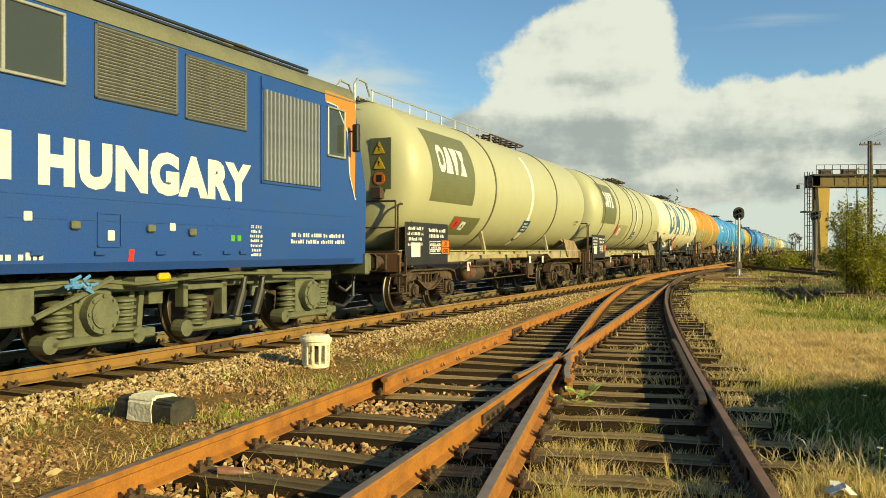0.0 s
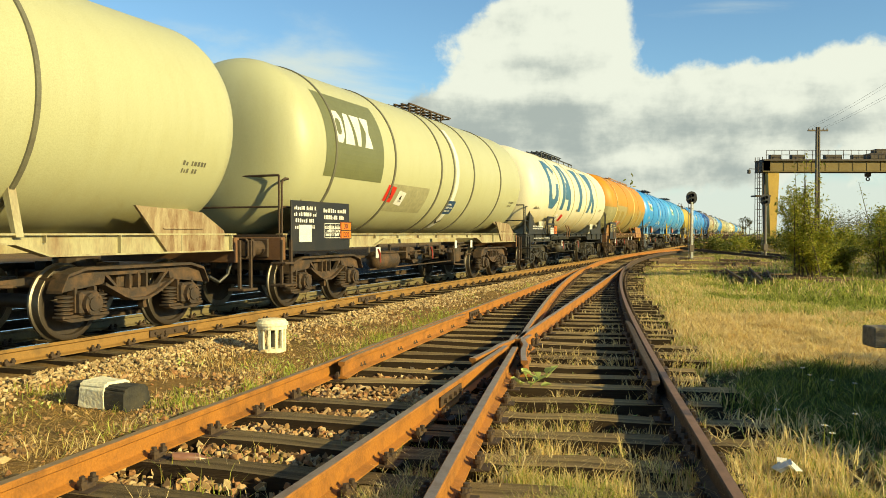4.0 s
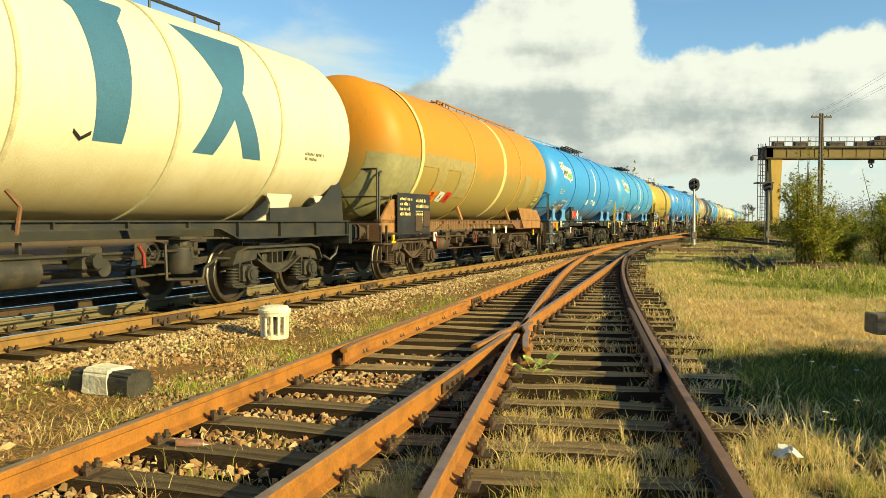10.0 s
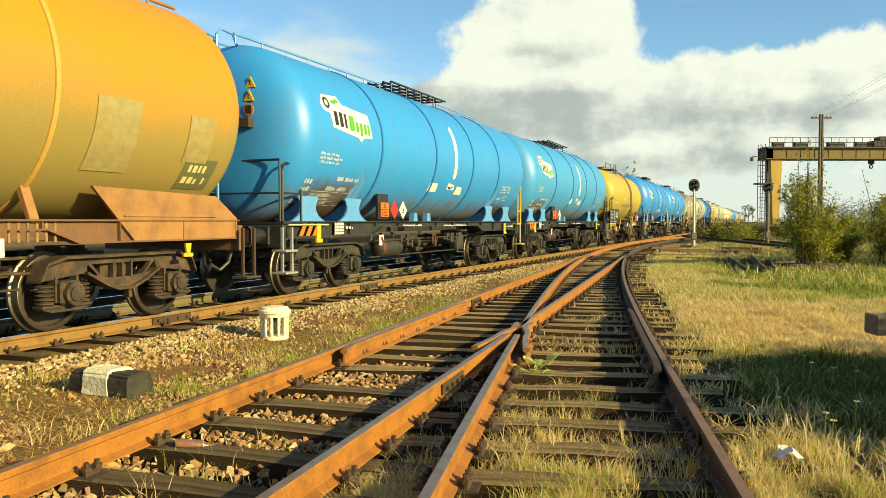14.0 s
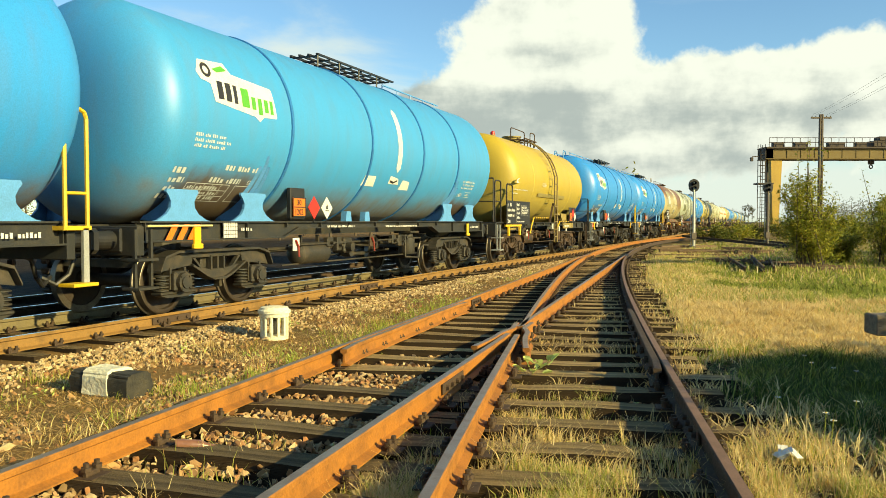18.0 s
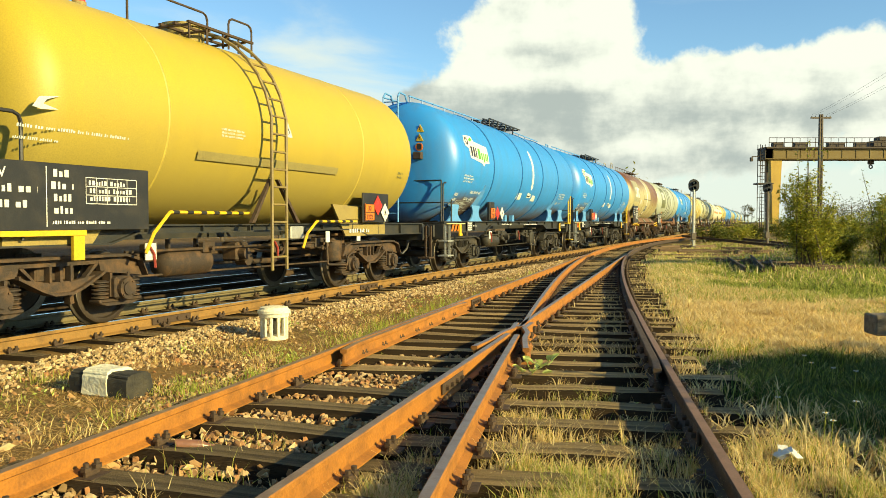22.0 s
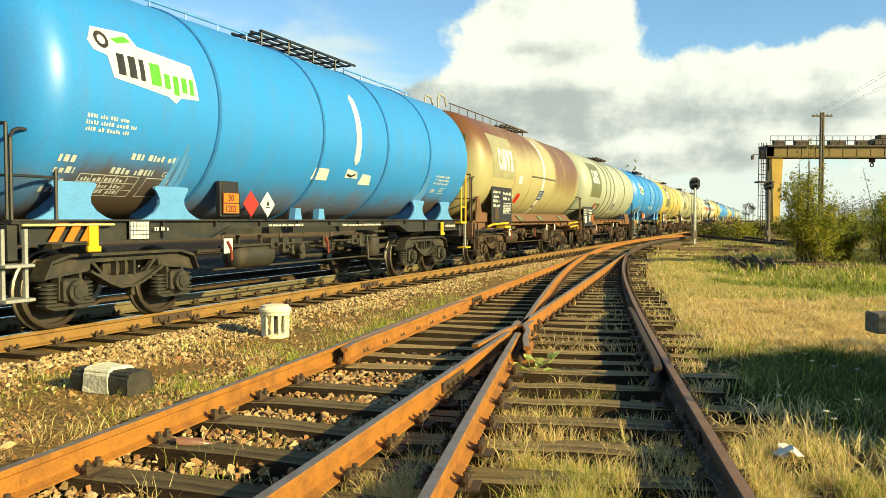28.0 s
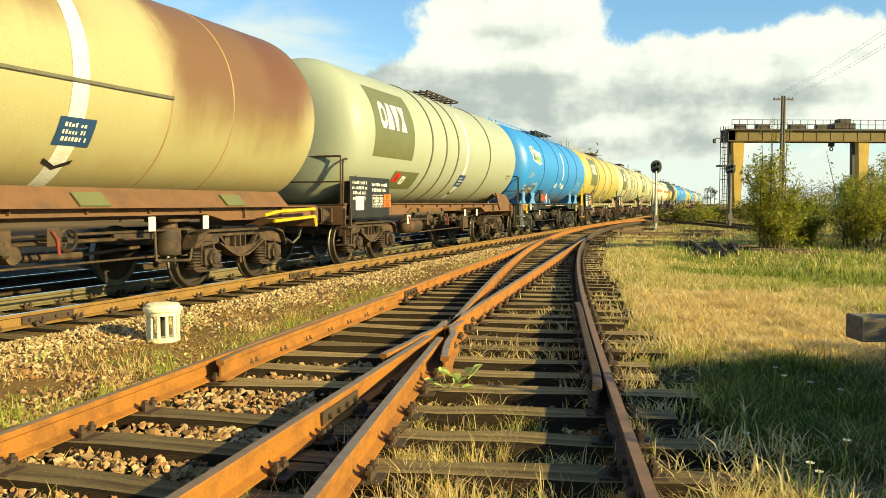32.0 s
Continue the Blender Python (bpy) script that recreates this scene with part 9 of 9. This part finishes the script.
bush(18.0, 27.2, 2.0, 1.7, 6000, LEAF_A, 48, "low tangled dark bush", 9, 0.05)
bush(20.5, 28.5, 2.6, 2.6, 9000, LEAF_A, 49, "olive-green leafy bush at the hedge", 9, 0.06)
bush(23.5, 31.0, 3.0, 3.0, 9000, LEAF_A, 50, "olive-green leafy bush at the hedge", 9, 0.06)
for k, (bx_, by_, bw_, bh_) in enumerate(((20.5, 60, 3.0, 1.5), (23.5, 64, 3.5, 1.7), (26.8, 66, 3.5, 1.9), (30, 68, 4, 2.4), (34, 70, 4.5, 2.8), (29, 56, 3.5, 2.6), (33, 58, 4, 3.2), (37.5, 60, 5, 3.8), (42, 64, 5, 4.2), (24.5, 50, 2.4, 1.4))):
    bush(bx_, by_, bw_, bh_, 1800, LEAF_A if k % 2 else LEAF_B, 60 + k, "distant scrubby bush in autumn leaf", 7, 0.12)
# shrub to the right whose shadow falls over the near grass
for k, (bx_, by_, bw_, bh_) in enumerate(((5.9, 4.6, 2.0, 1.85), (7.2, 5.0, 2.6, 2.35), (8.9, 5.0, 3.0, 2.75), (8.6, 3.5, 3.0, 2.7), (10.6, 4.5, 3.2, 3.1))):
    bush(bx_, by_, bw_, bh_, 17000, LEAF_B, 90 + k, "dense dark shrub beside the bench", 24, 0.10)


def tree(x, y, h, w, n, seed, label, slim=False, mat=FARLEAF):
    r = np.random.RandomState(seed)
    root = tagged(empty("tree", pose(x, y, -0.3)), label, "tree", "far trees behind the yard")
    bm = nb()
    rod(bm, (0, 0, 0), (0, 0, h * 0.45), h * 0.022, 7, h * 0.015)
    rod(bm, (0, 0, h * 0.45), (r.normal(0, 0.2), 0, h * 0.92), h * 0.015, 6, h * 0.004)
    C = []
    for k in range(16 if not slim else 12):
        z = h * r.uniform(0.28, 0.9)
        a = r.uniform(0, 6.28)
        rad = w * 0.5 * math.sin(math.pi * min(1, (z / h - 0.15) / 0.9)) * r.uniform(0.5, 1.0)
        p = Vector((math.cos(a) * rad, math.sin(a) * rad, z + (h * 0.12 if slim else 0.05 * h)))
        rod(bm, (0, 0, z * 0.85), p, h * 0.007, 4, h * 0.002)
        for j in range(n // 14):
            q = r.normal(0, 1, 3) * w * (0.10 if slim else 0.13)
            C.append((p.x + q[0], p.y + q[1], max(h * 0.14, p.z + q[2])))
    part("trunk", bm, BARK, root)
    leaves_mesh("crown", np.array(C), mat, seed + 3, h * 0.035, root, "ragged crown with gaps")
    return root


rt = random.Random(8)
for k in range(46):                     # far belt to the right, behind crane and bushes
    d = rt.uniform(190, 300)
    a = radians(24.5 + 18 * k / 45 + rt.uniform(-0.4, 0.4))
    tree(d * math.sin(a), d * math.cos(a), rt.uniform(5, 8), rt.uniform(5, 8), 420, 200 + k, "hazy far tree in autumn leaf")
for k, (px_, hh) in enumerate(((1291, 5.5), (1300, 4.5), (1318, 7.5), (1324, 8), (1331, 7), (1308, 4.5), (1283, 4.2), (1272, 4))):
    d = 330
    tree((px_ - 784) / 1420 * d, d, hh, 3 if hh > 6.5 else 6, 420, 300 + k, "slim far poplar in autumn leaf", hh > 6.5)
for k in range(34):                     # belt beyond the tracks on the left
    d = rt.uniform(60, 110)
    a = radians(-44 + 56 * k / 33 + rt.uniform(-0.5, 0.5))
    tree(d * math.sin(a), d * math.cos(a), rt.uniform(4.5, 7.5), rt.uniform(4, 7), 420, 400 + k, "autumn tree beyond the yard", False, LEAF_A)

# broad-leaved weed at the crossing, small flowers, a scrap of paper
wd = tagged(empty("broad_leaved_weed", pose(0.86, 7.78, -0.24)), "bright green broad-leaved weed at the crossing", "weed")
for k in range(11):
    a = k * 2.4
    bm = nb()
    ln, el = rgp.uniform(0.07, 0.13), rgp.uniform(0.2, 1.1)
    pts = [(0, 0.0), (0.25, 0.30), (0.6, 0.36), (0.85, 0.22), (1.0, 0.0), (0.85, -0.22), (0.6, -0.36), (0.25, -0.30)]
    vs = [bm.verts.new((0.05 + u_ * ln, v_ * ln, 0.02 * math.sin(u_ * 3) + abs(v_) * ln * 0.25)) for u_, v_ in pts]
    c0 = bm.verts.new((0.05 + 0.5 * ln, 0, 0.0))
    for i in range(8):
        bm.faces.new((vs[i], vs[(i + 1) % 8], c0))
    rod(bm, (0, 0, 0), (0.07, 0, 0), 0.006, 4)
    part("leaf", bm, LEAF_C, wd).matrix_basis = pose(0.05 * math.cos(a) + (0.12 if k > 6 else 0), 0.05 * math.sin(a), 0.04 + 0.012 * k, 0, -math.degrees(el) * 0.6, math.degrees(a))
low_weeds = []
for k in range(260):
    y = 5 + rv.gamma(1.6, 4.0)
    x = rv.uniform(line_x(y, 0) - 2.5, bend_x(y) + 0.2)
    d, s = lateral(x, y)
    if y > 28 or d > 7.0 or (x < line_x(y, 0) and nz(x, y, 0.6, 81.0) < 0.12):
        continue
    for j in range(26):
        low_weeds.append((x + rv.normal(0, 0.10), y + rv.normal(0, 0.10), hump(x, y) + rv.uniform(0.01, 0.10)))
tagged(leaves_mesh("low_weeds", np.array(low_weeds), LEAF_C, 77, 0.022, None), "low bright green weeds between the rails", "weeds", kind="stuff")
for k in range(9):
    fx, fy = (2.55 + rgp.uniform(-0.3, 0.35), 5.35 + rgp.uniform(-0.3, 0.5)) if k < 5 else (3.35 + rgp.uniform(-0.3, 0.3), 6.9 + rgp.uniform(-0.3, 0.4))
    fr = tagged(empty("daisy", pose(fx, fy, -0.27)), "small white daisy on a thin stem", "flower", "white daisies in the grass")
    hh = rgp.uniform(0.24, 0.36)
    part("stem", rod(nb(), (0, 0, 0), (0.02, 0, hh), 0.003, 4), GREENB, fr)
    bm = nb()
    for j in range(8):
        a = j * math.pi / 4
        obox(bm, pose(0.02 + 0.012 * math.cos(a), 0.012 * math.sin(a), hh, 0, -20, math.degrees(a)), 0.018, 0.008, 0.002)
    part("petals", bm, PETAL, fr)
    part("eye", rod(nb(), (0.02, 0, hh), (0.02, 0, hh + 0.005), 0.006, 8), YELLOW, fr)
bm = nb()
for k in range(7):
    obox(bm, pose(rgp.uniform(-0.07, 0.07), rgp.uniform(-0.04, 0.04), 0.03 + rgp.uniform(0, 0.04), rgp.uniform(-40, 40), rgp.uniform(-30, 30), rgp.uniform(0, 180)), 0.09, 0.06, 0.003)
pp = part("paper_scrap", bm, PETAL, None)
pp.matrix_basis = pose(2.14, 4.89, -0.17)
tagged(pp, "crumpled white paper scrap in the grass", "litter")
bm = nb()
lathe(bm, [(-0.14, 0.0), (-0.13, 0.045), (0.02, 0.05), (0.07, 0.02), (0.11, 0.018), (0.11, 0.0)], 12)
for v in bm.verts:
    v.co += 0.02 * noise.noise_vector(v.co * 16.0)
    v.co.z *= 0.55
bt = part("plastic_bottle", bm, coat("reddish_plastic", (0.208, 0.096, 0.056), (0.128, 0.064, 0.04), 0.3), None, "", True)
bt.matrix_basis = pose(-1.62, 5.25, -0.17, 0, 8, 14)
tagged(bt, "crumpled reddish plastic bottle between the sleepers", "bottle")


# ---- motion of the train ----
TIMES = [0, 0.1, 0.2] + [0.5 * i for i in range(1, 64)] + [31.8, 31.9, 32.0]
SPIN = [0.12 * i for i in range(267)] + [32.0]


def gone(t):
    """Metres that the train has rolled towards the eye."""
    return 4.35 * t + 0.003 * t * t


def motions():
    for ob, s in train:
        walk(ob, [(t, train_pose(s - gone(t))) for t in TIMES])
    for name, sets in WHEELS.items():
        if name in ROLLING:
            for ws, ax, r in sets:
                walk(ws, [(t, pose(ax, 0, r, 0, math.degrees(-gone(t) / r))) for t in SPIN])


ROLLING = [ob.name for ob, s in train if s < 166]
motions()
